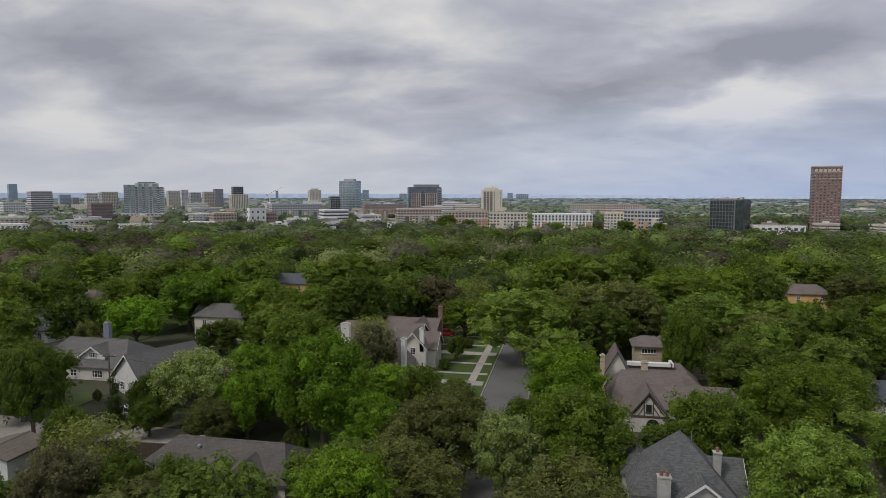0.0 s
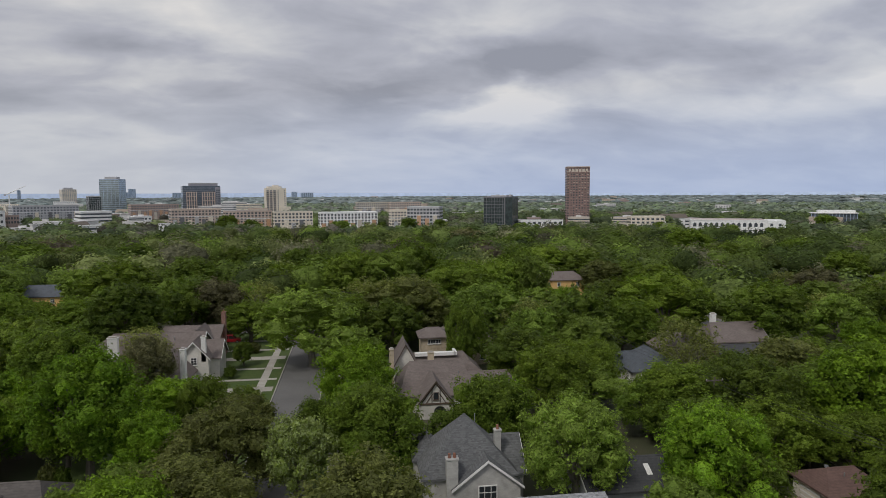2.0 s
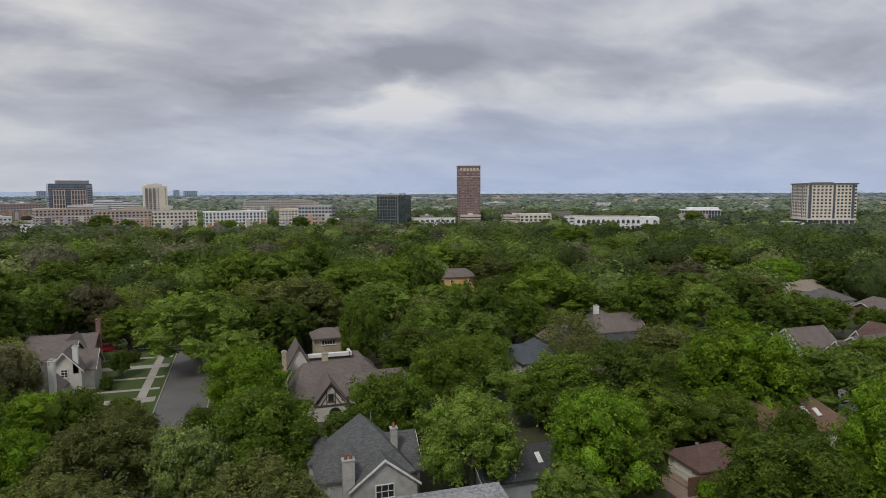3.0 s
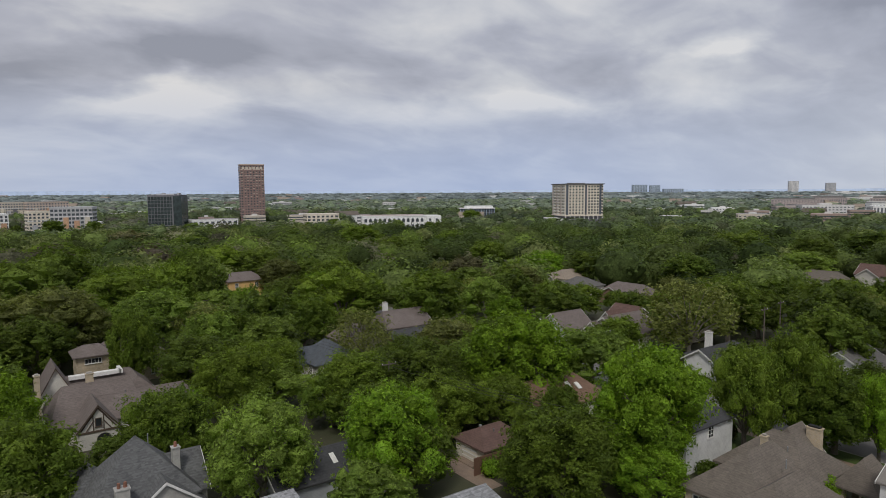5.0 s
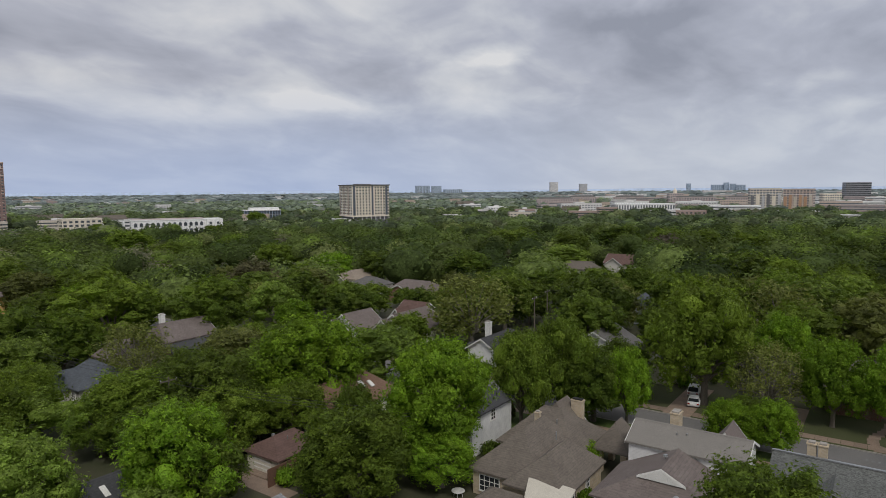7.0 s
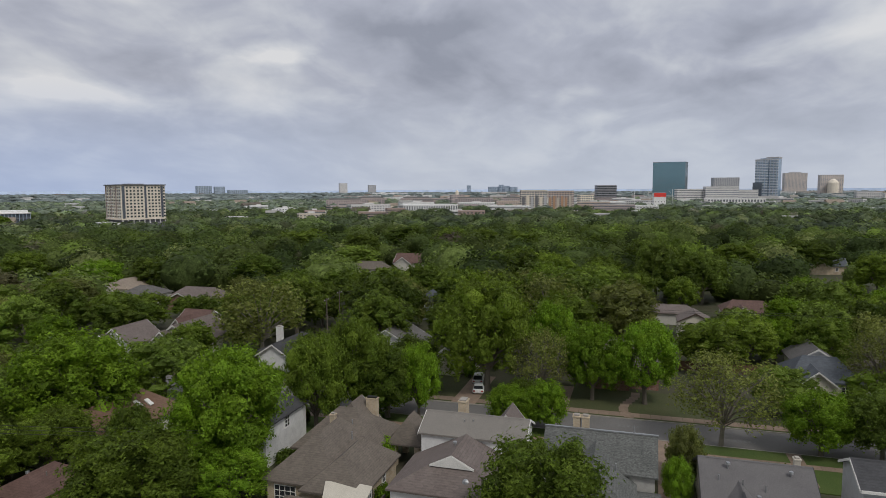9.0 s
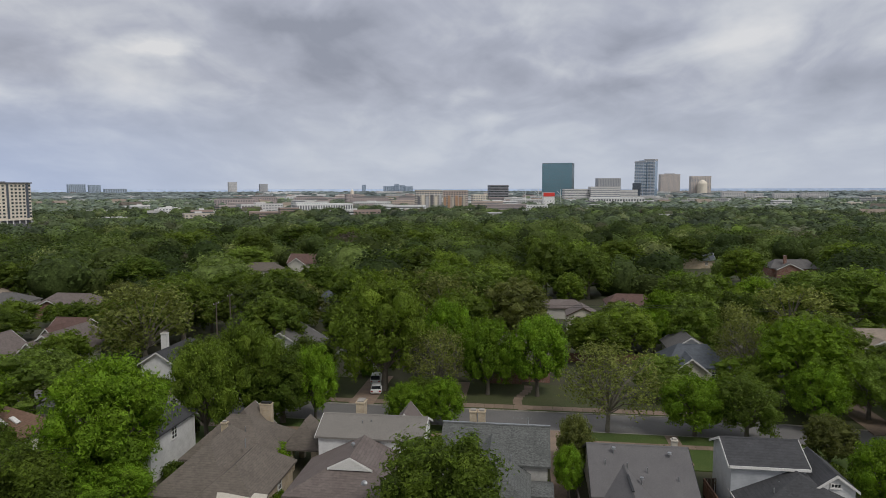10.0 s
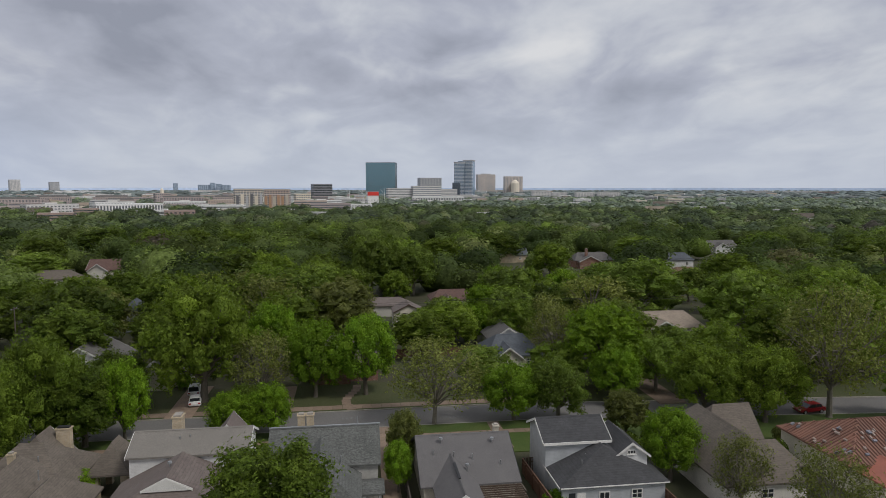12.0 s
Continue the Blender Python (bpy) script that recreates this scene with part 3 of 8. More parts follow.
drive(79.5, 89, -20.5, -18.8, BROWN_PAVING, "brown paved path beside a lawn")
drive(47.6, 48.9, 59.8, 63.2, BROWN_PAVING, "brown paved apron before a garage")
drive(-128, -110, 130, 133.6, CONCRETE, "concrete drive beside a parked car")
drive(-108, -98, 122, 124, CONCRETE, "concrete drive across a lawn")
# curving front walk
for k in range(10):
    bm = boxed(-0.6, 0.6, -0.7, 0.7, -0.1, 0.16)
    w = lone("stepping_slab", bm, BROWN_PAVING, "brown slab of a curving front walk", "slab", "front walk slabs")
    w.location = (97.5 + k * 1.25, 0.6 + 0.9 * math.sin(k * 0.55), 0)
# faded marks on the street
for mx, my in ((93.6, 0.6), (92.0, -14.5)):
    bm = bmesh.new()
    for k in range(5):
        box(bm, mx - 0.35, mx + 0.35, my - 1.4 + k * 0.62, my - 1.05 + k * 0.62, 0.0, 0.026)
    lone("road_mark", bm, WORN_PAINT, "worn white marks painted on the asphalt", "road mark", "road marks")

# ---- the city beyond: towers and low blocks, true in size and distance ----
def facade_material(name, c1, c2, rough=0.8):
    return surface(name, c1, c2, 0.06, 1.2, rough, 0.05, vary=0.05)


F_BEIGE = facade_material("beige_concrete", (0.640, 0.576, 0.486), (0.538, 0.486, 0.422))
F_WHITE = facade_material("white_stucco_panels", (0.800, 0.800, 0.800), (0.800, 0.800, 0.781))
F_GREY = facade_material("grey_concrete", (0.512, 0.512, 0.525), (0.435, 0.435, 0.461))
F_PALE = facade_material("pale_concrete", (0.717, 0.704, 0.691), (0.640, 0.627, 0.627))
F_DARK = facade_material("dark_panels", (0.134, 0.134, 0.147), (0.179, 0.179, 0.192))
F_BRICK = facade_material("town_brick", (0.43, 0.325, 0.285), (0.38, 0.290, 0.255))
F_BROWN = facade_material("brown_brick", (0.275, 0.185, 0.165), (0.235, 0.160, 0.145))
F_PINK = facade_material("pink_stucco_panels", (0.52, 0.41, 0.35), (0.58, 0.49, 0.42))
F_CREAM = facade_material("cream_panels", (0.794, 0.717, 0.602), (0.704, 0.640, 0.538))
F_BLUE = facade_material("blue_grey_cladding", (0.384, 0.461, 0.576), (0.333, 0.397, 0.499))
F_RED = facade_material("red_sign", (0.768, 0.064, 0.051), (0.704, 0.064, 0.051))
G_DARK = glazing("dark_curtain_wall", (0.058, 0.077, 0.079), 0.15)
G_GREEN = glazing("green_curtain_wall", (0.24, 0.42, 0.50), 0.15, 0.45)
G_BLUE = glazing("blue_curtain_wall", (0.36, 0.47, 0.58), 0.15, 0.6)
G_CLEAR = glazing("pale_curtain_wall", (0.42, 0.49, 0.50), 0.12, 0.6)
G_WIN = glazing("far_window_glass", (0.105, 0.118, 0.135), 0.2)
# same glass farther off, with the haze put into its colour
G_WIN_MID = glazing("haze_tinted_window_glass", (0.21, 0.225, 0.25), 0.25)
G_WIN_FAR = glazing("haze_paled_window_glass", (0.37, 0.39, 0.43), 0.3)
G_TEAL = glazing("grey_green_glass", (0.33, 0.41, 0.43), 0.15, 0.4)
G_NIGHT = glazing("blue_black_glass", (0.14, 0.17, 0.21), 0.12, 0.25)
# brick and dark panels for far blocks, colours paled to stand for haze
F_MIST = facade_material("haze_paled_pink_brick", (0.50, 0.42, 0.40), (0.44, 0.37, 0.36))
F_SLATE = facade_material("haze_paled_dark_panels", (0.30, 0.29, 0.32), (0.26, 0.255, 0.285))
ROOF_DECK = facade_material("grey_roof_deck", (0.30, 0.28, 0.27), (0.24, 0.23, 0.225))
# beige stone of the far towers, haze put into its colour
F_MIST_BEIGE = facade_material("haze_paled_beige_stone", (0.64, 0.575, 0.53), (0.58, 0.52, 0.485))
F_ORANGE = facade_material("orange_stucco_panels", (0.55, 0.34, 0.21), (0.49, 0.30, 0.19))


def tower(name, x, y, w, h, wall, glass, floors, cols, label, turn=14.0, deep=0.8, win=(0.55, 0.55), style="grid", plant=None, base=None, separate=False, lobby=4.5):
    """A block that faces the viewer's side of the town, turned by some degrees, with its windows as real pieces."""
    # far windows take the glass whose colour is paled for haze
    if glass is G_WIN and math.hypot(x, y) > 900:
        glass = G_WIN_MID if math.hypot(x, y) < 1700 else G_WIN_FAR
    a = radians(abs(turn))
    front = w / (math.cos(a) + deep * math.sin(a))
    depth = front * deep
    bearing = math.degrees(math.atan2(x, y))
    push = 0.5 * depth / math.hypot(x, y)
    gz = ground_height(math.hypot(x, y))
    ob = thing(name, x * (1 + push), y * (1 + push), gz, -bearing + turn, label, "building", "town buildings")
    h -= gz
    fx, fy = front / 2, depth / 2
    bm = boxed(-fx, fx, -fy, fy, -1, h - 1.0)
    box(bm, -fx - 0.15, fx + 0.15, -fy - 0.15, fy + 0.15, h - 1.0, h)
    part("wall", bm, wall, ob)
    fh = (h - lobby - 1.2) / floors
    if style == "grid":
        frames = []
        for face, run, off in (("s", front, -fy), ("w", depth, -fx), ("e", depth, fx)):
            n = cols if face in "sn" else max(2, round(cols * deep))
            cw = run / n
            for k in range(floors):
                for i in range(n):
                    c = -run / 2 + (i + 0.5) * cw
                    z = lobby + (k + 0.5) * fh
                    frames.append((face, c, off, z, cw * win[0] / 2, fh * win[1] / 2))
        if separate:
            cache = {}
            for face, c, off, z, hw, hh in frames:
                if face == "n":
                    continue
                key = (face in "sn", round(hw, 3))
                if key not in cache:
                    cache[key] = mesh_of("window", boxed(-hw, hw, -0.12, 0.12, -hh, hh) if key[0] else boxed(-0.12, 0.12, -hw, hw, -hh, hh), glass)
                o = part("window", cache[key], glass, ob)
                o.location = (c, off, z) if key[0] else (off, c, z)
        else:
            bm = bmesh.new()
            for face, c, off, z, hw, hh in frames:
                if face in "sn":
                    box(bm, c - hw, c + hw, off - 0.12, off + 0.12, z - hh, z + hh)
                else:
                    box(bm, off - 0.12, off + 0.12, c - hw, c + hw, z - hh, z + hh)
            tagged(part("glazing", bm, glass, ob), kind="stuff")
    elif style == "band":
        for k in range(floors):
            z = lobby + (k + 0.5) * fh
            part("window_band", boxed(-fx - 0.1, fx + 0.1, -fy - 0.1, fy + 0.1, z - fh * win[1] / 2, z + fh * win[1] / 2), glass, ob)
    elif style == "curtain":
        bm = boxed(-fx - 0.1, fx + 0.1, -fy - 0.1, fy + 0.1, lobby * 0.4, h - 1.4)
        part("curtain_wall", bm, glass, ob)
        bm = bmesh.new()
        for k in range(floors + 1):
            z = lobby + k * fh
            box(bm, -fx - 0.22, fx + 0.22, -fy - 0.22, fy + 0.22, z - 0.22, z + 0.22)
        for i in range(cols + 1):
            c = -fx + front * i / cols
            box(bm, c - 0.16, c + 0.16, -fy - 0.24, -fy, lobby, h - 1)
            c = -fy + depth * i / cols
            box(bm, -fx - 0.24, -fx, c - 0.16, c + 0.16, lobby, h - 1)
            box(bm, fx, fx + 0.24, c - 0.16, c + 0.16, lobby, h - 1)
        tagged(part("mullions", bm, wall, ob), kind="stuff")
    if (int(abs(x)) + int(abs(y))) % 5 < 3:
        part("roof_deck", boxed(-fx + 0.7, fx - 0.7, -fy + 0.7, fy - 0.7, h, h + 0.12), ROOF_DECK, ob)
    if plant:
        pw, ph = plant
        part("roof_plant", boxed(-fx * pw, fx * pw, -fy * 0.5, fy * 0.5, h, h + ph), F_GREY, ob)
    if base:
        bw, bh, bmat = base
        part("podium", boxed(-fx * bw, fx * bw, -fy * 1.3, fy * 1.3, -1, bh), bmat, ob)
    return ob


def site(name, x, y, turn, label):
    """An empty plot in the town; its own -y side looks towards the houses."""
    d = math.hypot(x, y)
    return thing(name, x, y, ground_height(d), -math.degrees(math.atan2(x, y)) + turn, label, "building", "town buildings")


def face_grid(ob, name, mat, xs, zs, hw, hh, y, thick=0.25, side=False):
    """Alike pieces over a face: on the front at y, or on a side at x = y."""
    bm = bmesh.new()
    for c in xs:
        for z in zs:
            if side:
                box(bm, y - thick, y + thick, c - hw, c + hw, z - hh, z + hh)
            else:
                box(bm, c - hw, c + hw, y - thick, y + thick, z - hh, z + hh)
    return tagged(part(name, bm, mat, ob), kind="stuff")


def residential_tower():
    """Glass bays between concrete piers, a stepped top and balcony stacks."""
    t = site("apartment_tower", -596, 828, -6, "broad grey residential tower with glass bays and balconies")
    part("wall", boxed(-25, 25, -12, 14, -1, 45.5), F_PALE, t)
    part("taller_core", boxed(-11, 18, -12.6, 12, 45.5, 51.0), F_PALE, t)
    part("roof_plant", boxed(-8, 14, -8, 8, 51.0, 52.6), F_DARK, t)
    part("stepped_wing", boxed(-25.4, -12, -11.6, 10, 45.5, 48.6), G_TEAL, t)
    for x0, x1, top, y in ((-25.6, -19.2, 48.2, -13.0), (-17.6, -12.2, 48.2, -13.0), (-6.4, -2.2, 50.6, -13.4), (1.0, 5.2, 50.6, -13.4), (12.0, 17.4, 50.2, -13.4), (20.2, 25.6, 45.8, -13.6)):
        part("glass_bay", boxed(x0, x1, y, -11, 4, top), G_TEAL, t)
        face_grid(t, "floor_line", F_GREY, [(x0 + x1) / 2], [6 + 3.05 * k for k in range(int((top - 6) / 3.05))], (x1 - x0) / 2 + 0.1, 0.32, y - 0.05, 0.2)
    for c in (-9.4, -0.6, 8.6, 18.8):
        # solid dark glass strip standing for the shade of a balcony recess
        part("dark_recess", boxed(c - 1.3, c + 1.3, -12.7, -11.9, 4, 45.6), G_NIGHT, t)
        face_grid(t, "balcony", F_PALE, [c], [5 + 3.05 * k for k in range(13)], 1.5, 0.5, -13.1, 0.5)
    face_grid(t, "side_window", G_NIGHT, [-8, -3.5, 1, 5.5, 10], [7 + 3.05 * k for k in range(13)], 1.5, 0.8, 25.0, 0.15, True)
    part("podium", boxed(-29, 29, -17, 10, -1, 8.5), F_PALE, t)
    face_grid(t, "podium_window", G_NIGHT, [-26 + 5.2 * k for k in range(11)], [3, 6.3], 1.7, 0.8, -17.0, 0.15)


def stone_front_office():
    """Dark glass office with a set-back crown and two stone frames on its front."""
    t = site("office_tower", -270, 1199, 6, "dark glass office tower with stone frames on its front")
    part("wall", boxed(-31, 31, -18, 18, -1, 49.6), G_NIGHT, t)
    part("crown", boxed(-18.5, 27.5, -15, 15, 49.6, 54.6), F_SLATE, t)
    part("crown_band", boxed(-18.8, 27.8, -15.3, 15.3, 53.6, 54.9), F_GREY, t)
    face_grid(t, "floor_line", F_SLATE, [0], [4 + 3.8 * k for k in range(12)], 31.2, 0.3, -18.0, 0.12)
    face_grid(t, "side_line", F_BLUE, [0], [4 + 3.8 * k for k in range(12)], 18.2, 0.35, -31.0, 0.2, True)
    for x0, x1, n in ((-24.5, -8.5, 4), (1.0, 21.5, 5)):
        face_grid(t, "stone_pier", F_PINK, [x0 + (x1 - x0) * k / n for k in range(n + 1)], [19.5], 0.62, 19.5, -18.7, 0.7)
        face_grid(t, "stone_beam", F_PINK, [(x0 + x1) / 2], [1, 8.6, 16.2, 23.8, 31.4, 38.6], (x1 - x0) / 2, 0.55, -18.7, 0.6)
    part("end_bay", boxed(23, 31.6, -18.8, -12, -1, 47.5), F_SLATE, t)
    face_grid(t, "end_window", G_NIGHT, [25, 27.4, 29.8], [4 + 3.8 * k for k in range(11)], 0.9, 1.1, -18.9, 0.2)


def cream_tower():
    """Slim cream tower: balconies on one half, plain wall on the other, a stepped head."""
    t = site("apartment_tower", -133, 1136, 10, "cream apartment tower with balconies and a stepped top")
    part("wall", boxed(-17, 17, -9, 10, -1, 44.5), F_CREAM, t)
    part("stepped_head", boxed(-13.5, 9.5, -8, 8, 44.5, 47.6), F_CREAM, t)
    part("lift_house", boxed(-4, 5, -5, 5, 47.6, 49.6), F_CREAM, t)
    # flat glass panels stand for the dark of the balcony recesses
    face_grid(t, "balcony_recess", G_WIN_MID, [-14.2, -8.6, -2.6], [6 + 3.1 * k for k in range(12)], 1.9, 1.0, -9.0, 0.3)
    face_grid(t, "balcony_rail", F_PINK, [-14.2, -8.6, -2.6], [4.7 + 3.1 * k for k in range(12)], 2.1, 0.35, -9.4, 0.5)
    face_grid(t, "window", G_WIN_MID, [3.2, 14.4], [6 + 3.1 * k for k in range(12)], 0.8, 0.8, -9.0, 0.15)
    part("low_wing", boxed(6, 24, -12, 4, -1, 13), F_CREAM, t)


def cream_square_tower():
    """Broad cream block over a dark columned base: dark strips between groups of square windows."""
    t = site("apartment_tower", 489, 444, 22, "broad cream apartment tower with dark square windows")
    front, side = 19.6, 18.0
    part("wall", boxed(-front, front, -side, side, 9.2, 38.9), F_CREAM, t)
    part("dark_cornice", boxed(-front - 0.9, front + 0.9, -side - 0.9, side + 0.9, 38.9, 39.8), F_DARK, t)
    part("roof_plant", boxed(-8, 6, -5, 8, 39.8, 40.6), F_DARK, t)
    part("sill_band", boxed(-front - 0.5, front + 0.5, -side - 0.5, side + 0.5, 8.2, 9.2), F_CREAM, t)
    part("dark_base", boxed(-front + 1.5, front - 1.5, -side + 1.5, side - 1.5, 3, 8.2), F_DARK, t)
    part("podium", boxed(-front - 4, front + 8, -side - 8, side + 4, -1, 5.0), F_DARK, t)
    for k in range(9):
        part("column", boxed(-front + 0.4 + k * 4.75, -front + 1.2 + k * 4.75, -side - 0.1, -side + 0.7, 5.0, 8.2), F_PALE, t)
    part("low_annex", boxed(front + 6, front + 22, -side - 2, 6, -1, 6.0), F_DARK, t)
    part("low_annex", boxed(-front - 16, -front - 3, -side - 4, 4, -1, 6.5), F_WHITE, t)
    for bx, half in ((-17.6, 1.3), (1.7, 0.95), (16.6, 1.15)):
        part("dark_strip", boxed(bx - half, bx + half, -side - 0.18, -side + 0.3, 9.6, 38.4), F_DARK, t)
        part("strip_glass", boxed(bx - half * 0.45, bx + half * 0.45, -side - 0.28, -side - 0.1, 9.6, 38.4), G_NIGHT, t)
    pane = mesh_of("window", boxed(-0.82, 0.82, -0.14, 0.14, -0.72, 0.72), G_DARK)
    lower = mesh_of("sill_panel", boxed(-0.9, 0.9, -0.1, 0.1, -0.22, 0.22), F_BEIGE)
    for k in range(10):
        z = 11.2 + k * 2.86
        for c in (-14.4, -11.2, -8.0, -4.8, -1.6, 5.0, 8.0, 11.0, 14.0, 18.5):
            w = part("window", pane, None, t)
            w.location = (c, -side, z)
            part("sill_panel", lower, None, w).location = (0, 0, -1.0)
    face_grid(t, "side_window", G_DARK, [-15, -10.5, -3.5, 1.0, 7.5, 12], [11.2 + k * 2.86 for k in range(10)], 0.95, 0.75, -front, 0.15, True)
    for c in (-7, 4.4, 15.6):
        part("dark_strip", boxed(-front - 0.2, -front + 0.3, c - 0.8, c + 0.8, 9.6, 38.4), F_BROWN, t)
    face_grid(t, "side_balcony", F_PALE, [-15, 1.0, 12], [10.2 + k * 2.86 for k in range(10)], 1.4, 0.35, -front - 0.5, 0.5, True)


def arcade_hall():
    """Long white two-storey hall with dark arched windows."""
    t = site("arcade_hall", 304, 482, 8, "long white hall with dark arched windows")
    part("wall", boxed(-34, 34, -7, 7, -1, 11.4), F_WHITE, t)
    part("parapet", boxed(-34.3, 34.3, -7.3, 7.3, 11.4, 12.1), F_WHITE, t)
    part("blank_end", boxed(22, 35, -9, 7, -1, 11.8), F_WHITE, t)
    part("tile_roof", boxed(-33, 20, -5, 6.5, 12.1, 12.7), F_MIST, t)
    bm = bmesh.new()
    for k in range(13):
        c = -31 + k * 4.1
        prism(bm, [(c - 1.2, 6.6), (c + 1.2, 6.6), (c + 1.2, 8.6), (c + 0.75, 9.5), (c, 9.9), (c - 0.75, 9.5), (c - 1.2, 8.6)], -7.15, -6.9)
        box(bm, c - 1.1, c + 1.1, -7.15, -6.9, 1.0, 4.4)
    tagged(part("arched_window", bm, G_WIN, t), kind="stuff")
    face_grid(t, "window", G_WIN, [25, 31], [8.4], 0.9, 1.0, -9.0, 0.12)


def pavilion():
    """Dark glass pavilion under a wide white flat roof."""
    t = site("glass_pavilion", 452, 558, 6, "low dark glass building with a white roof")
    part("curtain_wall", boxed(-19, 19, -10, 10, -1, 14.2), G_NIGHT, t)
    part("roof", boxed(-13, 17, -9, 9, 14.2, 16.6), F_WHITE, t)
    part("eave", boxed(-19.6, 19.6, -11, 11, 13.6, 14.3), F_PALE, t)
    face_grid(t, "mullion", F_BLUE, [-18.6 + 2.86 * k for k in range(14)], [7], 0.22, 7, -10.2, 0.25)
    face_grid(t, "floor_line", F_DARK, [0], [5, 9.5], 19.1, 0.4, -10.1, 0.15)
    part("low_wing", boxed(-26, -17, -14, 2, -1, 6.5), F_WHITE, t)
    part("low_wing", boxed(19, 30, -9, 6, -1, 4.5), F_CREAM, t)


def blue_tower():
    """Tall blue glass tower: a slim front half a storey lower, pale floor lines and balconies."""
    t = site("glass_tower", 1800, -313, -16, "tall blue glass tower with pale floor lines")
    part("curtain_wall", boxed(-17, 25, -12, 16, -1, 107), G_BLUE, t)
    part("front_wall", boxed(-26, 4, -20, 6, -1, 102), G_BLUE, t)
    part("roof_edge", boxed(-3, 25.5, -12.6, 16.5, 106, 110), F_GREY, t)
    part("roof_edge", boxed(-26.5, 4.5, -20.5, 6.5, 101.5, 104.5), F_GREY, t)
    face_grid(t, "floor_line", F_PALE, [-11], [6 + 3.9 * k for k in range(25)], 15.2, 0.55, -20.1, 0.3)
    face_grid(t, "balcony", F_PALE, [15], [6 + 3.9 * k for k in range(26)], 10.4, 0.7, -12.6, 0.8)
    face_grid(t, "pier", F_BLUE, [-21, -15, -9, -3, 9, 17, 24], [52], 0.6, 50, -20.2, 0.3)
    part("dark_drum", boxed(-29, -8, -26, -18, -1, 47), G_NIGHT, t)
    part("podium", boxed(-32, 34, -30, 10, -1, 13), F_PALE, t)


residential_tower()
stone_front_office()
cream_tower()
cream_square_tower()
arcade_hall()
pavilion()
blue_tower()
tower("office_tower", -3232, 3273, 50, 99, F_BLUE, G_BLUE, 24, 6, "far blue glass office tower in haze", style="curtain")
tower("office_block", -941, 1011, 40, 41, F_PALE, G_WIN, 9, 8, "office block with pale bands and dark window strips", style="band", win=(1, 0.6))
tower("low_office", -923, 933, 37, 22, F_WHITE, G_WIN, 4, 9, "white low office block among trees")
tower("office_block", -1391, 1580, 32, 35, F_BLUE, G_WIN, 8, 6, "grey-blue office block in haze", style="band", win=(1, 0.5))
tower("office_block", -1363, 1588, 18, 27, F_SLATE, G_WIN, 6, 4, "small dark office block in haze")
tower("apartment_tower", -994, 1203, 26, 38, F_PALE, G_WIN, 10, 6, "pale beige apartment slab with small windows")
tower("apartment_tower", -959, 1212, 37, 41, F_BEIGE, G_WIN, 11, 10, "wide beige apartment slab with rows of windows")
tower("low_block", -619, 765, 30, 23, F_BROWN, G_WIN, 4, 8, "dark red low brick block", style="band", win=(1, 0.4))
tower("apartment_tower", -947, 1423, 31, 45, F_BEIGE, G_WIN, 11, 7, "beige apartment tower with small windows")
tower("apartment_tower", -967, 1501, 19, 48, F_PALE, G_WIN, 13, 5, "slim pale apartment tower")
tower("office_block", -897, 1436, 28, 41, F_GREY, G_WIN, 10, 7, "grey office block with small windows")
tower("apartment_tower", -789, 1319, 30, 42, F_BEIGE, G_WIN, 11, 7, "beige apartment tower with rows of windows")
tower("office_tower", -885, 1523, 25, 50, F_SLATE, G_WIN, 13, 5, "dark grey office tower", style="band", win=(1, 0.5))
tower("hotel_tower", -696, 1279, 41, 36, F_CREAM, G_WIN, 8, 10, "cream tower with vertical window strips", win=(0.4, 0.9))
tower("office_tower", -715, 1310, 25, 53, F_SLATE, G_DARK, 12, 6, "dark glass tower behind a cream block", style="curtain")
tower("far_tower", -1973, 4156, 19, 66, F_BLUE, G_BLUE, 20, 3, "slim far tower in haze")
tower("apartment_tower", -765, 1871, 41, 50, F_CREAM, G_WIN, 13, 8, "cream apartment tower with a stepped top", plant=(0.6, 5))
tower("apartment_block", -374, 846, 74, 22, F_GREY, G_WIN, 5, 20, "long grey apartment block with many windows", deep=0.3)
tower("low_block", -406, 708, 32, 13, F_PINK, G_WIN, 2, 8, "low pinkish building among trees")
tower("hall", -359, 701, 22, 19, F_WHITE, G_WIN, 2, 3, "white hall with a tall blank wall", win=(0.3, 0.4))
tower("hall", -350, 721, 12, 14, F_BRICK, G_WIN, 2, 4, "red brick hall beside a white hall")
tower("glass_tower", -413, 1188, 41, 62, F_BLUE, G_CLEAR, 17, 5, "pale glass office tower with a dark roof plant", turn=-24, style="curtain", plant=(0.6, 4))
tower("glass_wing", -426, 1138, 22, 33, F_GREY, G_DARK, 8, 6, "lower dark glass wing of an office tower", style="curtain")
tower("low_block", -277, 737, 35, 17, F_WHITE, G_WIN, 3, 8, "white low block with dark bands", style="band", win=(1, 0.45))
tower("apartment_block", -278, 952, 66, 21, F_BRICK, G_WIN, 5, 18, "long red brick apartment block", deep=0.3)
tower("apartment_block", -159, 680, 50, 20, F_PINK, G_WIN, 5, 15, "beige apartment block with small balconies", deep=0.4, turn=8)
tower("apartment_block", -100, 631, 45, 19, F_PINK, G_WIN, 5, 13, "pinkish apartment block with pale roof edge", deep=0.4, turn=8)
tower("apartment_block", -58, 629, 38, 18, F_CREAM, G_WIN, 4, 11, "cream and brown apartment block", deep=0.4, turn=6)
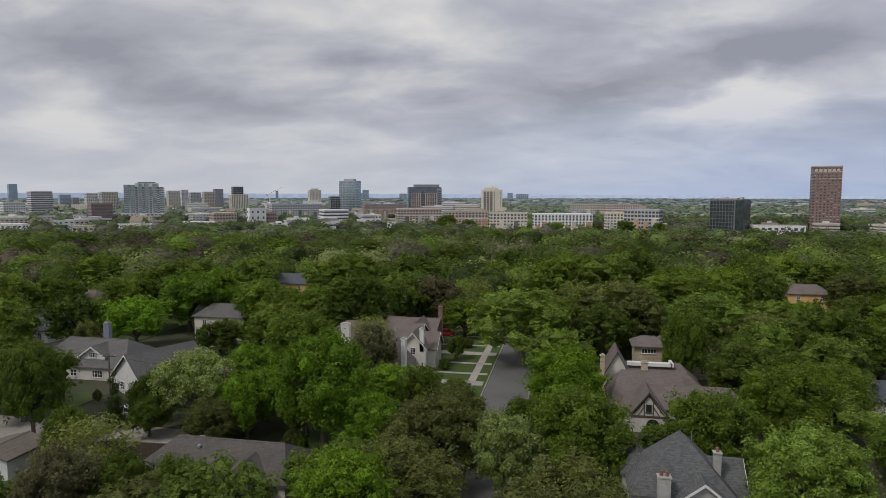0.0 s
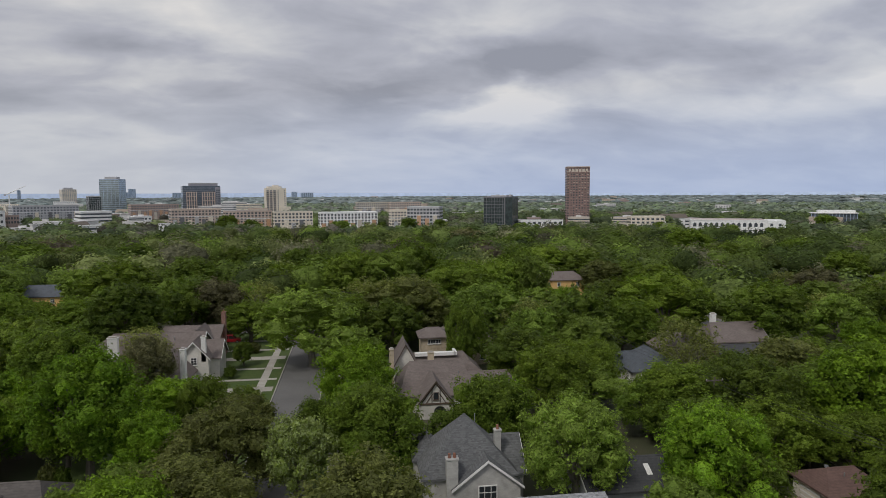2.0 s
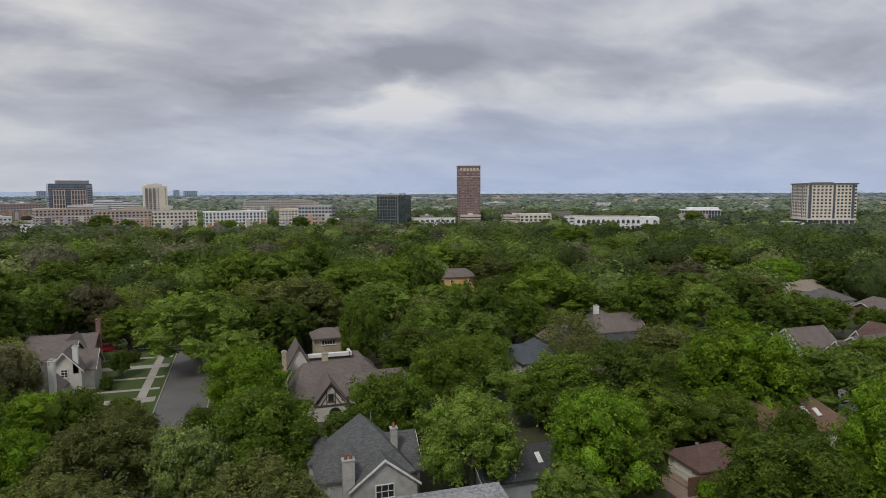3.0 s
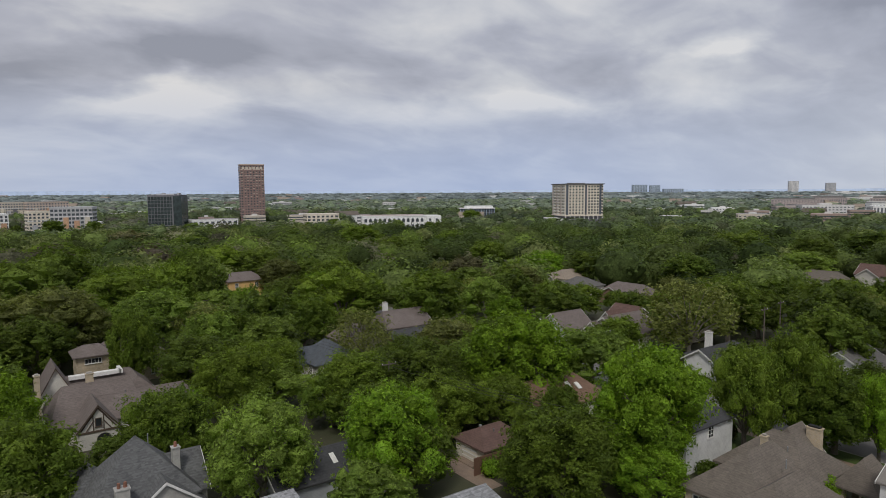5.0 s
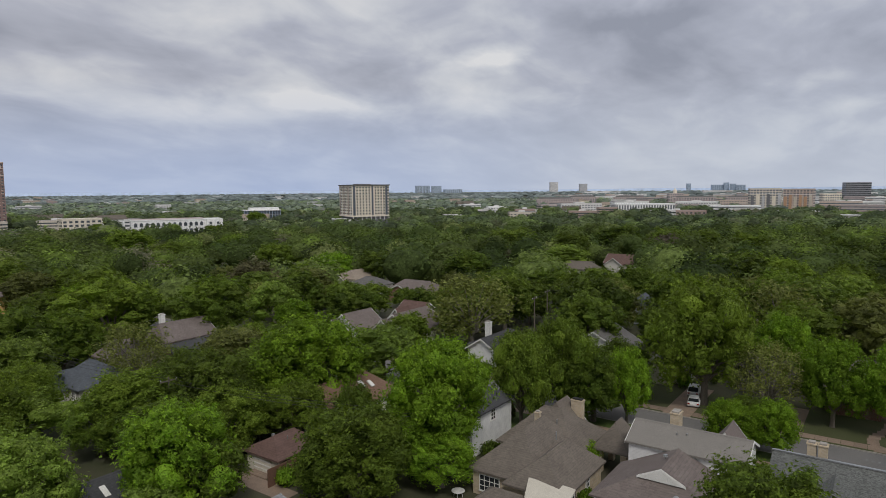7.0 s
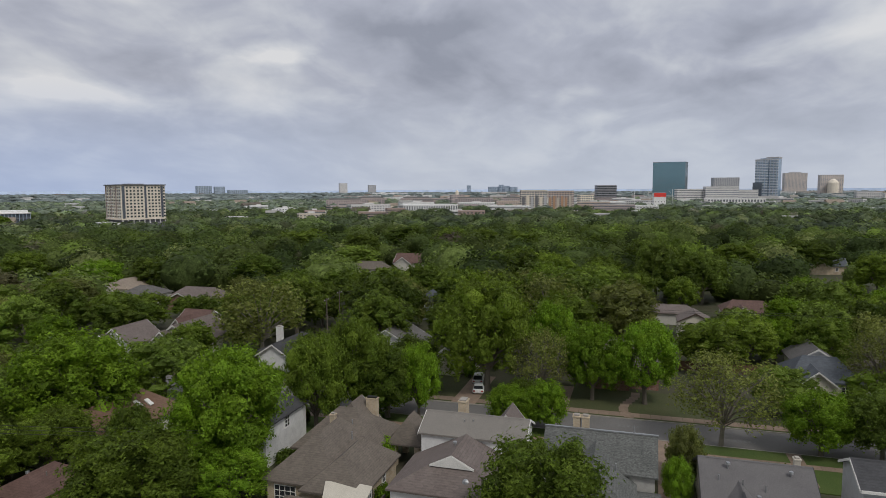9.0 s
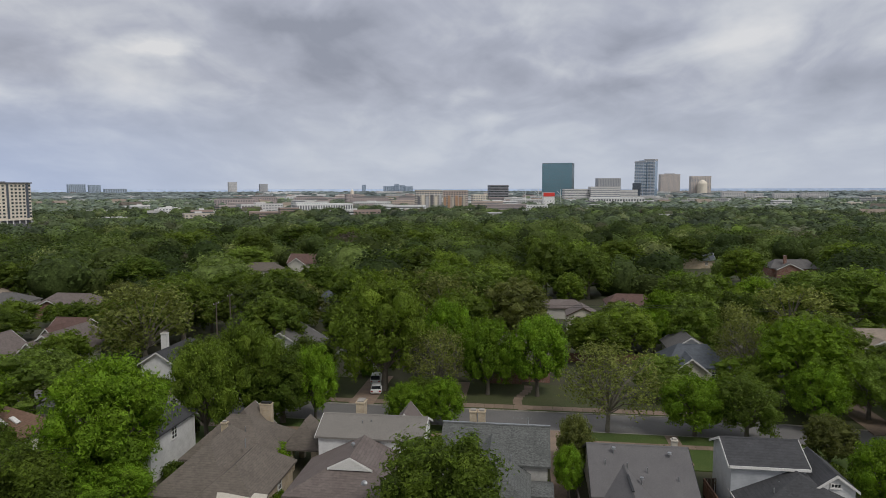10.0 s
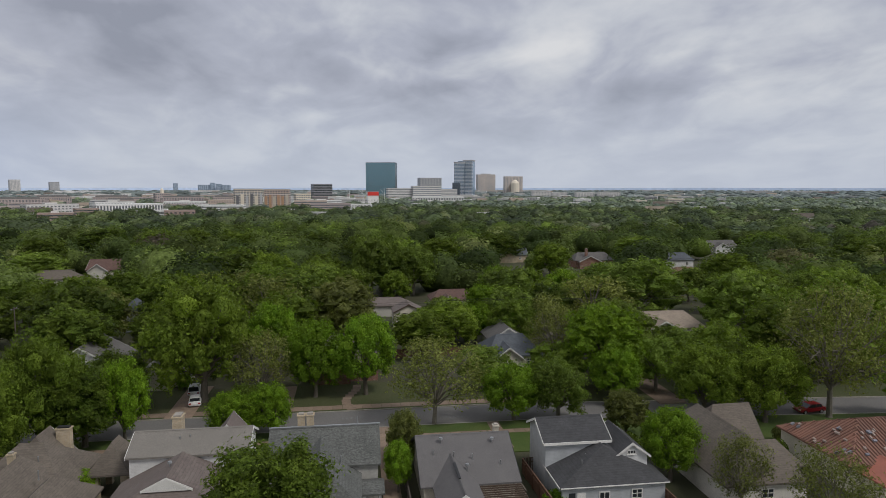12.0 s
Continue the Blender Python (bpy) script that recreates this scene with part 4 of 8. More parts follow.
tower("apartment_block", -6, 622, 57, 17, F_WHITE, G_WIN, 4, 17, "white apartment block with dark tall windows", deep=0.35, turn=8, win=(0.5, 0.7))
tower("apartment_block", 27, 975, 50, 22, F_BEIGE, G_WIN, 5, 16, "beige apartment block with a pale top floor", deep=0.35)
tower("apartment_block", 76, 970, 50, 22, F_PINK, G_WIN, 5, 14, "pinkish apartment block with dark bays", deep=0.35)
tower("apartment_block", 42, 606, 20, 19, F_CREAM, G_WIN, 5, 6, "cream apartment block with small windows", deep=0.6)
tower("apartment_block", 66, 602, 34, 22, F_GREY, G_WIN, 5, 10, "grey panelled apartment block with dark windows", deep=0.6, turn=-12, win=(0.7, 0.55))
tower("glass_office", 138, 600, 32, 31, F_DARK, G_DARK, 8, 10, "dark green glass office block with a notched roof", turn=-20, deep=0.7, style="curtain", plant=(0.5, 1.2))
t = bpy.data.objects["glass_office"]
part("side_wing", boxed(8.5, 15.5, -10.5, 6, -1, 30.2), G_DARK, t)
# the notch is not cut: a solid dark strip stands for its shade
part("dark_notch", boxed(7.2, 8.5, -10.4, -6, -1, 29.6), F_DARK, t)
for k in range(6):
    part("roof_unit", boxed(-12 + k * 4.4, -10 + k * 4.4, -5, 0, 31, 31.8 + 0.5 * (k % 3)), F_GREY, t)
t = tower("brick_tower", 245, 689, 27, 63, F_BROWN, G_WIN, 20, 8, "tall brown brick apartment tower with pale bands", turn=6, deep=0.8, win=(0.5, 0.5), separate=False)
for z in (50.3, 57.0):
    part("stone_band", boxed(-12.6, 12.6, -10.2, 10.2, z, z + 0.7), F_PINK, t)
gen_b = random.Random(2)
pale = bmesh.new()
for k in range(19):
    for i in range(8):
        if gen_b.random() < 0.42:
            c, z = -10.6 + i * 3.02, 5.6 + k * 2.86
            box(pale, c - 0.9, c + 0.9, -10.35, -9.7, z - 0.3, z + 0.3)
tagged(part("window_panel", pale, F_PINK, t), kind="stuff")
part("stone_cornice", boxed(-12.8, 12.8, -10.4, 10.4, 62.2, 63.2), F_PINK, t)
for k in range(6):
    part("top_window_panel", boxed(-10.6 + k * 3.7, -8.0 + k * 3.7, -10.15, -9.6, 57.2, 60.2), F_BEIGE, t)
for bx in (-8.6, 0, 8.6):
    part("brick_pier", boxed(bx - 0.6, bx + 0.6, -10.3, -9.6, 1, 58), F_BROWN, t)
tower("flat_hall", 173, 589, 44, 9, F_WHITE, G_WIN, 1, 8, "long white flat-roofed hall", deep=0.5)
tower("low_block", 271, 573, 34, 12, F_CREAM, G_WIN, 2, 7, "low cream building with a pale roof", deep=0.5)
# blue walls and pale glass put the haze into these far blocks
for args in ((3440, 2600, 97, 62), (3440, 2486, 67, 58), (3441, 2357, 123, 36)):
    tower("far_office", *args, F_BLUE, G_CLEAR, 12, 9, "far blue-grey office block in haze", deep=0.4)
tower("far_tower", 4150, 1985, 61, 80, F_PALE, G_WIN, 16, 8, "far pale tower in haze", deep=0.5)
tower("far_tower", 4233, 1802, 58, 67, F_GREY, G_WIN, 14, 8, "far grey tower in haze", deep=0.5)
for x, y, w, h in ((1193, 567, 77, 21), (1310, 560, 60, 23), (1380, 480, 70, 22), (1319, 330, 80, 22), (1330, 240, 70, 22), (1250, 420, 50, 18)):
    t = tower("campus_hall", x, y, w, h - 7, F_MIST, G_WIN, 4, 16, "long red brick college hall with a pale trim", deep=0.3, turn=4)
    prof = [(-w * 0.13, h - 7.2), (w * 0.13, h - 7.2), (0, h - 4.0)]
    bm = bmesh.new()
    prism(bm, prof, -w * 0.42, w * 0.42, axis="x")
    part("roof", bm, ROOF_GREY, t)
t = tower("campus_dome_hall", 1420, 395, 34, 22, F_MIST, G_WIN, 5, 8, "brick college hall with a pale cupola", deep=0.6)
bm = bmesh.new()
tube(bm, (0, 0, 20), (0, 0, 28), 4, 4, 10)
tube(bm, (0, 0, 28), (0, 0, 33), 4, 0.6, 10)
part("cupola", bm, F_CREAM, t)
tower("garage_block", 865, 283, 84, 13, F_WHITE, G_WIN, 1, 22, "long hall with white piers and red brick panels", deep=0.4, win=(0.55, 0.8))
tower("apartment_block", 1069, 166, 46, 32, F_BEIGE, G_WIN, 7, 10, "beige concrete apartment block with deep balconies", deep=0.5, win=(0.72, 0.6), turn=8)
tower("apartment_block", 1074, 121, 42, 31, F_PINK, G_WIN, 7, 9, "pinkish brick apartment block with a blank end", deep=0.5, turn=-10)
tower("office_block", 1763, 83, 57, 43, F_SLATE, G_DARK, 8, 8, "dark office block with brown bands", style="band", win=(1, 0.5), deep=0.6)
t = tower("glass_tower", 2564, -113, 124, 132, F_DARK, G_GREEN, 24, 16, "teal green glass tower with a sloping shoulder", turn=-10, deep=0.5, style="curtain")
tower("office_block", 2999, -354, 113, 79, F_GREY, G_WIN, 14, 14, "grey office block with vertical piers", deep=0.5, win=(0.5, 0.9))
for x, y, w, h in ((1690, -120, 70, 32), (1690, -190, 80, 38), (1700, -250, 50, 30)):
    tower("hospital_block", x, y, w, h, F_PALE, G_WIN, 6, 14, "pale stepped block with window bands", deep=0.4, style="band", win=(1, 0.35))
tower("office_tower", 3580, -741, 110, 107, F_MIST_BEIGE, G_WIN, 18, 16, "broad beige tower with a stepped top", deep=0.5, plant=(0.5, 5))
t = tower("office_tower", 2972, -746, 91, 86, F_MIST_BEIGE, G_WIN, 15, 12, "beige tower behind a pale domed block", deep=0.5)
bm = bmesh.new()
tube(bm, (0, -40, 0), (0, -40, 50), 20, 20, 16)
tube(bm, (0, -40, 50), (0, -40, 60), 20, 13, 16)
tube(bm, (0, -40, 60), (0, -40, 66), 13, 3, 16)
part("domed_front", bm, F_CREAM, t)
tower("white_hall", 1418, -186, 115, 14, F_WHITE, G_WIN, 1, 20, "very long white low hall", deep=0.2, turn=4)
t = tower("sign_hall", 1252, -37, 24, 26, F_WHITE, G_WIN, 2, 4, "white block with a red panel along its top", deep=0.6, win=(0.2, 0.2))
part("red_panel", boxed(-10.9, 10.9, -6.9, -6.3, 18.5, 25.8), F_RED, t)
tower("low_block", 1286, 98, 33, 22, F_CREAM, G_WIN, 4, 8, "cream low block among trees")
for x, y, w, h in ((1887, -560, 60, 22), (1900, -620, 50, 19), (1893, -698, 60, 20), (1880, -770, 70, 21)):
    tower("low_block", x, y, w, h, F_PALE, G_WIN, 4, 12, "pale low apartment block among trees", deep=0.4)
for px, py in ((1215, 5), (1235, -20), (1262, -62)):
    bm = bmesh.new()
    tube(bm, (px, py, 0), (px, py + 2, 33), 0.5, 0.3, 6)
    tube(bm, (px, py, 20), (px, py + 9, 30), 0.3, 0.2, 6)
    lone("light_mast", bm, F_WHITE, "tall white mast beside the halls", "mast", "masts")


def crane(x, y, reach, h, turn):
    ob = thing("tower_crane", x, y, 0, turn, "white tower crane with a raised jib", "crane")
    bm = bmesh.new()
    tube(bm, (0, 0, 0), (0, 0, h), 1.1, 1.1, 4)
    part("mast", bm, F_WHITE, ob)
    bm = bmesh.new()
    tube(bm, (-6, 0, h), (reach, 0, h + reach * 0.62), 1.0, 0.6, 4)
    part("jib", bm, F_WHITE, ob)
    part("counterweight", boxed(-9, -5, -1.5, 1.5, h - 2.5, h + 1), F_GREY, ob)


crane(-700, 1435, 30, 36, 20)


# coloured bays and a pale roof edge on the long apartment rows
BAYS = (F_CREAM, F_ORANGE, F_GREY, F_BEIGE, F_DARK, F_ORANGE)
for n, o in enumerate([k for k in list(scene.objects) if k.name.startswith("apartment_block")]):
    wall = o.children[0]
    wide, high = wall.dimensions.x, wall.dimensions.z - 1.0
    front = -wall.dimensions.y / 2
    steps = max(2, int(wide / 6.5))
    for k in range(steps):
        c = -wide / 2 + (k + 0.5) * wide / steps
        part("bay", boxed(c - 1.9, c + 1.9, front - 0.9, front + 0.4, 0, high - (0.2 if k % 2 else 3.0)), BAYS[(k * 2 + n) % 6], o)
    part("roof_edge", boxed(-wide / 2 - 0.5, wide / 2 + 0.5, front - 0.6, front + 1.0, high - 0.1, high + 0.4), F_WHITE, o)

# ---- the low town between the towers: halls, shops and flats that show among the treetops ----
gen_t = random.Random(21)
STANDING = [(o.matrix_basis.translation.x, o.matrix_basis.translation.y) for o in list(scene.objects) if o.get("category") == "building"]


def district(count, b0, b1, d0, d1, looks, w, h, deep=0.5):
    """Low blocks strewn over a sector of the town; each look is (name, wall, label)."""
    made = 0
    for _ in range(count * 6):
        if made >= count:
            break
        b, d = radians(gen_t.uniform(b0, b1)), gen_t.uniform(d0, d1)
        x, y = d * math.sin(b), d * math.cos(b)
        wide, tall = gen_t.uniform(*w), gen_t.uniform(*h)
        if any(math.hypot(x - sx, y - sy) < 0.55 * wide + 34 for sx, sy in STANDING):
            continue
        name, wall, label = gen_t.choice(looks)
        floors = max(1, round((tall - 3) / 3.4))
        ob = tower(name, x, y, wide, tall + ground_height(d), wall, G_WIN, floors, max(3, round(wide / 4.5)), label, turn=gen_t.uniform(-25, 25),
                   deep=deep, win=(0.5, 0.4), style=gen_t.choice(("grid", "band")), lobby=2.0)
        if gen_t.random() < 0.45:
            part("roof_plant", boxed(-wide * 0.12, wide * 0.1, -wide * 0.08, wide * 0.06, tall, tall + 1.8), F_PALE, ob)
        STANDING.append((x, y))
        made += 1


SHOPS = [("shop_hall", F_WHITE, "flat white shop hall among treetops"), ("shop_hall", F_PALE, "pale flat-roofed shop hall among treetops"),
         ("shop_hall", F_BEIGE, "beige flat-roofed shop hall among treetops"), ("shop_hall", F_BRICK, "low red brick shop hall among treetops")]
COLLEGE = [("college_hall", F_MIST, "red brick college building with rows of windows"), ("college_hall", F_PINK, "pinkish brick college building with pale roof"),
           ("college_hall", F_PALE, "pale stone college building among trees"), ("college_hall", F_WHITE, "white college building with a flat roof")]
FLATS = [("apartment_block", F_WHITE, "white low apartment block among trees"), ("apartment_block", F_PALE, "pale low apartment block among trees"),
         ("apartment_block", F_CREAM, "cream low apartment block among trees")]
district(46, -46, -8, 640, 1050, SHOPS[:3] + SHOPS, (12, 36), (5, 9), 0.4)
district(30, -46, -8, 1050, 2000, FLATS, (24, 60), (9, 18), 0.4)
district(9, -14, 30, 640, 760, SHOPS, (14, 34), (7, 10))
district(14, 8, 60, 900, 2600, SHOPS, (22, 60), (6, 10))
district(74, 64, 90, 900, 2600, COLLEGE, (26, 78), (7, 14), 0.35)
district(12, 58, 80, 700, 1050, SHOPS, (16, 36), (6, 10))
district(44, 90, 122, 1300, 2600, FLATS, (18, 46), (7, 13), 0.6)
district(18, 60, 134, 2300, 4300, SHOPS, (60, 170), (9, 15), 0.3)
# the blue-grey colour stands for the haze over this far skyline
for x, y, w, h in ((-1500, 4450, 120, 52), (-1440, 4480, 46, 74), (-1180, 4560, 60, 48), (-330, 4700, 90, 46), (-420, 4720, 40, 52), (4560, 1180, 30, 62), (4600, 1000, 90, 52), (4610, 950, 36, 66), (4590, 905, 40, 58), (4600, 860, 60, 50)):
    tower("far_tower", x, y, w, h, F_BLUE, G_BLUE, 10, 6, "far blue-grey building on the skyline", deep=0.4)

# ---- trees: tapered trunk with limbs, crown of leaf tufts on uneven boughs ----
BALL1, BALL2 = ball(1), ball(2)
OCTA = (np.array([[1, 0, 0], [-1, 0, 0], [0, 1, 0], [0, -1, 0], [0, 0, 1], [0, 0, -1]], dtype=float) * 1.15,
        np.array([[0, 2, 4], [2, 1, 4], [1, 3, 4], [3, 0, 4], [2, 0, 5], [1, 2, 5], [3, 1, 5], [0, 3, 5]]))
rng = np.random.default_rng(7)


def unit(v):
    return v / np.maximum(1e-6, np.linalg.norm(v, axis=1, keepdims=True))


def leaf_cards(centres, normals, sizes):
    """Small leaf sprays: one pointed triangle each, turned at random about its normal."""
    n = len(centres)
    side = unit(np.cross(normals, unit(rng.normal(size=(n, 3)))))
    other = np.cross(normals, side)
    s = sizes[:, None]
    c = np.stack([centres - side * s * 0.5 - other * s * 0.46, centres - side * s * 0.42 + other * s * 0.5, centres + side * s * 0.72], axis=1)
    return c.reshape(-1, 3), np.arange(3 * n).reshape(n, 3)


def boughs(kind, h, r):
    """Centres and radii of the crown's boughs, for a crown of radius r on a tree of height h."""
    if kind == "cedar":
        zs = np.linspace(0.12, 0.95, 9)
        return np.array([[0.12 * r * rng.normal(), 0.12 * r * rng.normal(), h * z] for z in zs]), r * (1.0 - zs * 0.82) * 0.95
    n = {"sparse": 28, "pecan": 40, "blossom": 34, "holly": 44}.get(kind, 42)
    depth = {"holly": 0.46, "pecan": 0.43, "sparse": 0.41}.get(kind, 0.43) * h
    mid = h - depth
    lean = rng.uniform(0, 6.283)
    pts, rad = [], []
    for i in range(n):
        up_part = -0.85 + 1.81 * (i + 0.5) / n
        turn = i * 2.39996 + rng.normal() * 0.3
        flat = math.sqrt(max(0.05, 1 - min(0.98, up_part if up_part > 0 else -0.75 * up_part) ** 2))
        reach = (0.58 + 0.24 * rng.random()) * (1 + 0.12 * math.cos(turn - lean))
        lobe = r * (0.19 + 0.14 * rng.random())
        pts.append([r * reach * flat * math.cos(turn), r * reach * flat * math.sin(turn), mid + depth * up_part * 0.76])
        rad.append(lobe)
    pts.append([0, 0, mid + depth * 0.2])
    rad.append(r * 0.55)
    return np.array(pts), np.array(rad)


def crown_mesh(kind, h, r, count, size, fine=True):
    pts, rad = boughs(kind, h, r)
    share = rad ** 2 / np.sum(rad ** 2)
    open_crown = kind in ("sparse",)
    cs, ns = [], []
    for p, q, s in zip(pts, rad, share):
        n = max(12, int(count * s))
        tufts = max(7, n // 22)
        td = unit(rng.normal(size=(tufts, 3)) + np.array([0, 0, 0.35]))
        tq = q * (0.82 + 0.3 * rng.random((tufts, 1)))
        pick = rng.integers(0, tufts, n)
        at = p + td[pick] * tq[pick] * np.array([1, 1, 0.95]) + rng.normal(size=(n, 3)) * q * (0.2 if not open_crown else 0.3)
        out = unit(at - p)
        cs.append(at)
        ns.append(unit(out * 0.85 + np.array([0, 0, 0.22]) + rng.normal(size=(n, 3)) * 0.55))
    cs, ns = np.concatenate(cs), np.concatenate(ns)
    sizes = size * (0.65 + 0.7 * rng.random(len(cs)))
    v, f = leaf_cards(cs, ns, sizes)
    verts, quads, tris, base = [v], f, [], len(v)
    if not open_crown:
        bv, bf = BALL1 if fine else OCTA
        for p, q in zip(pts, rad):
            wob = 1 + 0.16 * rng.normal(size=(len(bv), 1))
            verts.append(p + bv * q * 0.72 * wob * np.array([1, 1, 0.95]))
            tris.append(bf + base)
            base += len(bv)
    me = bpy.data.meshes.new("crown")
    faces = [tuple(x) for x in quads.tolist()]
    for t in tris:
        faces.extend(tuple(x) for x in t.tolist())
    me.from_pydata(np.concatenate(verts).tolist(), [], faces)
    me.materials.append(LEAF[kind])
    return me, pts, rad


def trunk_mesh(kind, h, r, pts, rad, fine):
    bm = bmesh.new()
    thick = (0.032 if kind != "sparse" else 0.022) * h
    fork = h * (0.19 if kind not in ("pecan", "sparse") else 0.25)
    if kind == "cedar":
        tube(bm, (0, 0, -0.2), (0, 0, h * 0.9), thick * 0.7, 0.03, 6)
    else:
        tube(bm, (0, 0, -0.3), (0, 0, 0.25), thick * 1.5, thick * 1.05, 8)
        tube(bm, (0, 0, 0.25), (0.1, -0.05, fork), thick * 1.05, thick * 0.8, 8)
        for p, q in list(zip(pts, rad))[::1 if kind == "sparse" else 2 if fine else 4]:
            knee = Vector((p[0] * 0.42, p[1] * 0.42, fork + (p[2] - fork) * 0.5 + 0.3))
            k = 0.26 + 0.16 * rng.random()
            tube(bm, (0.05, 0, fork * (0.82 + 0.2 * rng.random())), knee, thick * k * 1.4, thick * k, 5 if fine else 3, False)
            tip = Vector(p) * 1.0
            tube(bm, knee, tip, thick * k, thick * 0.12, 5 if fine else 3, False)
            if fine and kind in ("sparse", "pecan", "blossom"):
                for _ in range(8 if kind == "sparse" else 3):
                    end = tip + Vector(rng.normal(size=3)).normalized() * q * rng.uniform(0.6, 1.05)
                    tube(bm, knee.lerp(tip, 0.45 + 0.5 * rng.random()), end, thick * 0.14, 0.02, 3, False)
    me = bpy.data.meshes.new("trunk")
    bm.to_mesh(me)
    bm.free()
    me.materials.append(PALE_BARK if kind in ("sparse", "pecan") else BARK)
    return me


TREE_LABEL = {
    "oak": "dark green oak with a dense rounded crown", "elm": "mid-green street tree with a broad leafy crown",
    "maple": "bright fresh green tree with a full crown", "pecan": "yellow-green tree with a loose spreading crown",
    "holly": "olive green evergreen tree with a low wide crown", "sparse": "pale tree just leafing out, limbs showing",
    "blossom": "tree in white blossom with light green leaves", "redleaf": "russet brown tree with thin new leaves",
    "cedar": "narrow dark green conifer"}
MODEL_H, MODEL_R = 11.0, 5.0
MODELS = {}


def tree_model(kind, fine, variant):
    key = (kind, fine, variant)
    if key not in MODELS:
        h, r = MODEL_H, (MODEL_R if kind != "cedar" else 2.6)
        count, size = (11000, 0.27) if fine else (3700, 0.43)
        if kind == "sparse":
            count, size = (5400, 0.24) if fine else (2900, 0.36)
        if kind in ("pecan", "blossom"):
            count = int(count * 0.9)
        if kind == "cedar":
            count, size = count // 3, size * 0.8
        crown, pts, rad = crown_mesh(kind, h, r, count, size, fine)
        MODELS[key] = (trunk_mesh(kind, h, r, pts, rad, fine), crown)
    return MODELS[key]


PLANTED = []


def tree(kind, x, y, h, r, fine=None, variant=None):
    """A tree of height h and crown radius r standing at x, y."""
    i = len(PLANTED)
    if fine is None:
        fine = math.hypot(x, y) < 122
    trunk, crown = tree_model(kind, fine, (i % 3) if variant is None else variant)
    full = 0.92 * (MODEL_R if kind != "cedar" else 2.6)
    ob = new("tree")
    ob.empty_display_size = 0.5
    tagged(ob, TREE_LABEL[kind], "tree", "neighbourhood trees")
    ob.matrix_basis = pose(x, y, 0, 0, 0, (i * 137.5) % 360) @ Matrix.Diagonal((r / full * (1.0 + 0.07 * math.sin(i * 2.1)), r / full * (1.0 - 0.07 * math.sin(i * 2.1)), h / (MODEL_H * 1.02), 1))
    for name, me in (("trunk", trunk), ("crown", crown)):
        o = new(name, me)
        o.parent = ob
    PLANTED.append((x, y, r, h))
    return ob

# ---- houses ----
WINDOWS = {}


def lattice(w, h, bars):
    """A window frame with its glazing bars as one piece, 0.12 m deep."""
    def stops(size, n, lead):
        cuts = [0.0, lead]
        for i in range(1, n):
            cuts += [size * i / n - 0.03, size * i / n + 0.03]
        return cuts + [size - lead, size]
    xs, zs = [c - w / 2 for c in stops(w, bars[0], 0.09)], stops(h, bars[1], 0.09)
    nx, nz = len(xs) - 1, len(zs) - 1

    def solid(i, k):
        return 0 <= i < nx and 0 <= k < nz and not (i % 2 and k % 2)
    bm = bmesh.new()
    grid = {(i, k, s): bm.verts.new((xs[i], 0.06 * s, zs[k])) for i in range(nx + 1) for k in range(nz + 1) for s in (-1, 1)}
    for i in range(nx):
        for k in range(nz):
            if not solid(i, k):
                continue
            for s in (-1, 1):
                ring = [grid[i, k, s], grid[i + 1, k, s], grid[i + 1, k + 1, s], grid[i, k + 1, s]]
                bm.faces.new(ring if s < 0 else ring[::-1])
            for di, dk, p, q in ((-1, 0, (i, k), (i, k + 1)), (1, 0, (i + 1, k + 1), (i + 1, k)), (0, -1, (i + 1, k), (i, k)), (0, 1, (i, k + 1), (i + 1, k + 1))):
                if not solid(i + di, k + dk):
                    bm.faces.new([grid[(*p, -1)], grid[(*q, -1)], grid[(*q, 1)], grid[(*p, 1)]])
    bmesh.ops.recalc_face_normals(bm, faces=bm.faces)
    return bm


def window(house, face, x, y, z, w, h, bars=(2, 3), frame_mat=None):
    """A framed window on a wall that looks to w, e, s or n; z is the sill."""
    key = (face in "we", round(w, 2), round(h, 2), bars, frame_mat)
    frame_mat = frame_mat or WHITE_PAINT
    if key not in WINDOWS:
        bm = lattice(w, h, bars)
        sill = boxed(-w / 2 - 0.08, w / 2 + 0.08, -0.1, 0.1, -0.08, -0.003)
        pane = boxed(-w / 2 + 0.05, w / 2 - 0.05, -0.02, 0.02, 0.05, h - 0.05)
        if key[0]:
            for b in (bm, pane, sill):
                bmesh.ops.rotate(b, verts=b.verts, cent=(0, 0, 0), matrix=Matrix.Rotation(radians(90), 3, "Z"))
        WINDOWS[key] = (mesh_of("window", bm, frame_mat), mesh_of("pane", pane, WINDOW_GLASS), mesh_of("sill", sill, frame_mat))
    fm, pm, sm = WINDOWS[key]
    o = part("window", fm, None, house)
    out = {"w": (-0.05, 0), "e": (0.05, 0), "s": (0, -0.05), "n": (0, 0.05)}[face]
    o.location = (x + out[0], y + out[1], z)
    part("pane", pm, None, o)
    part("sill", sm, None, o)
    return o


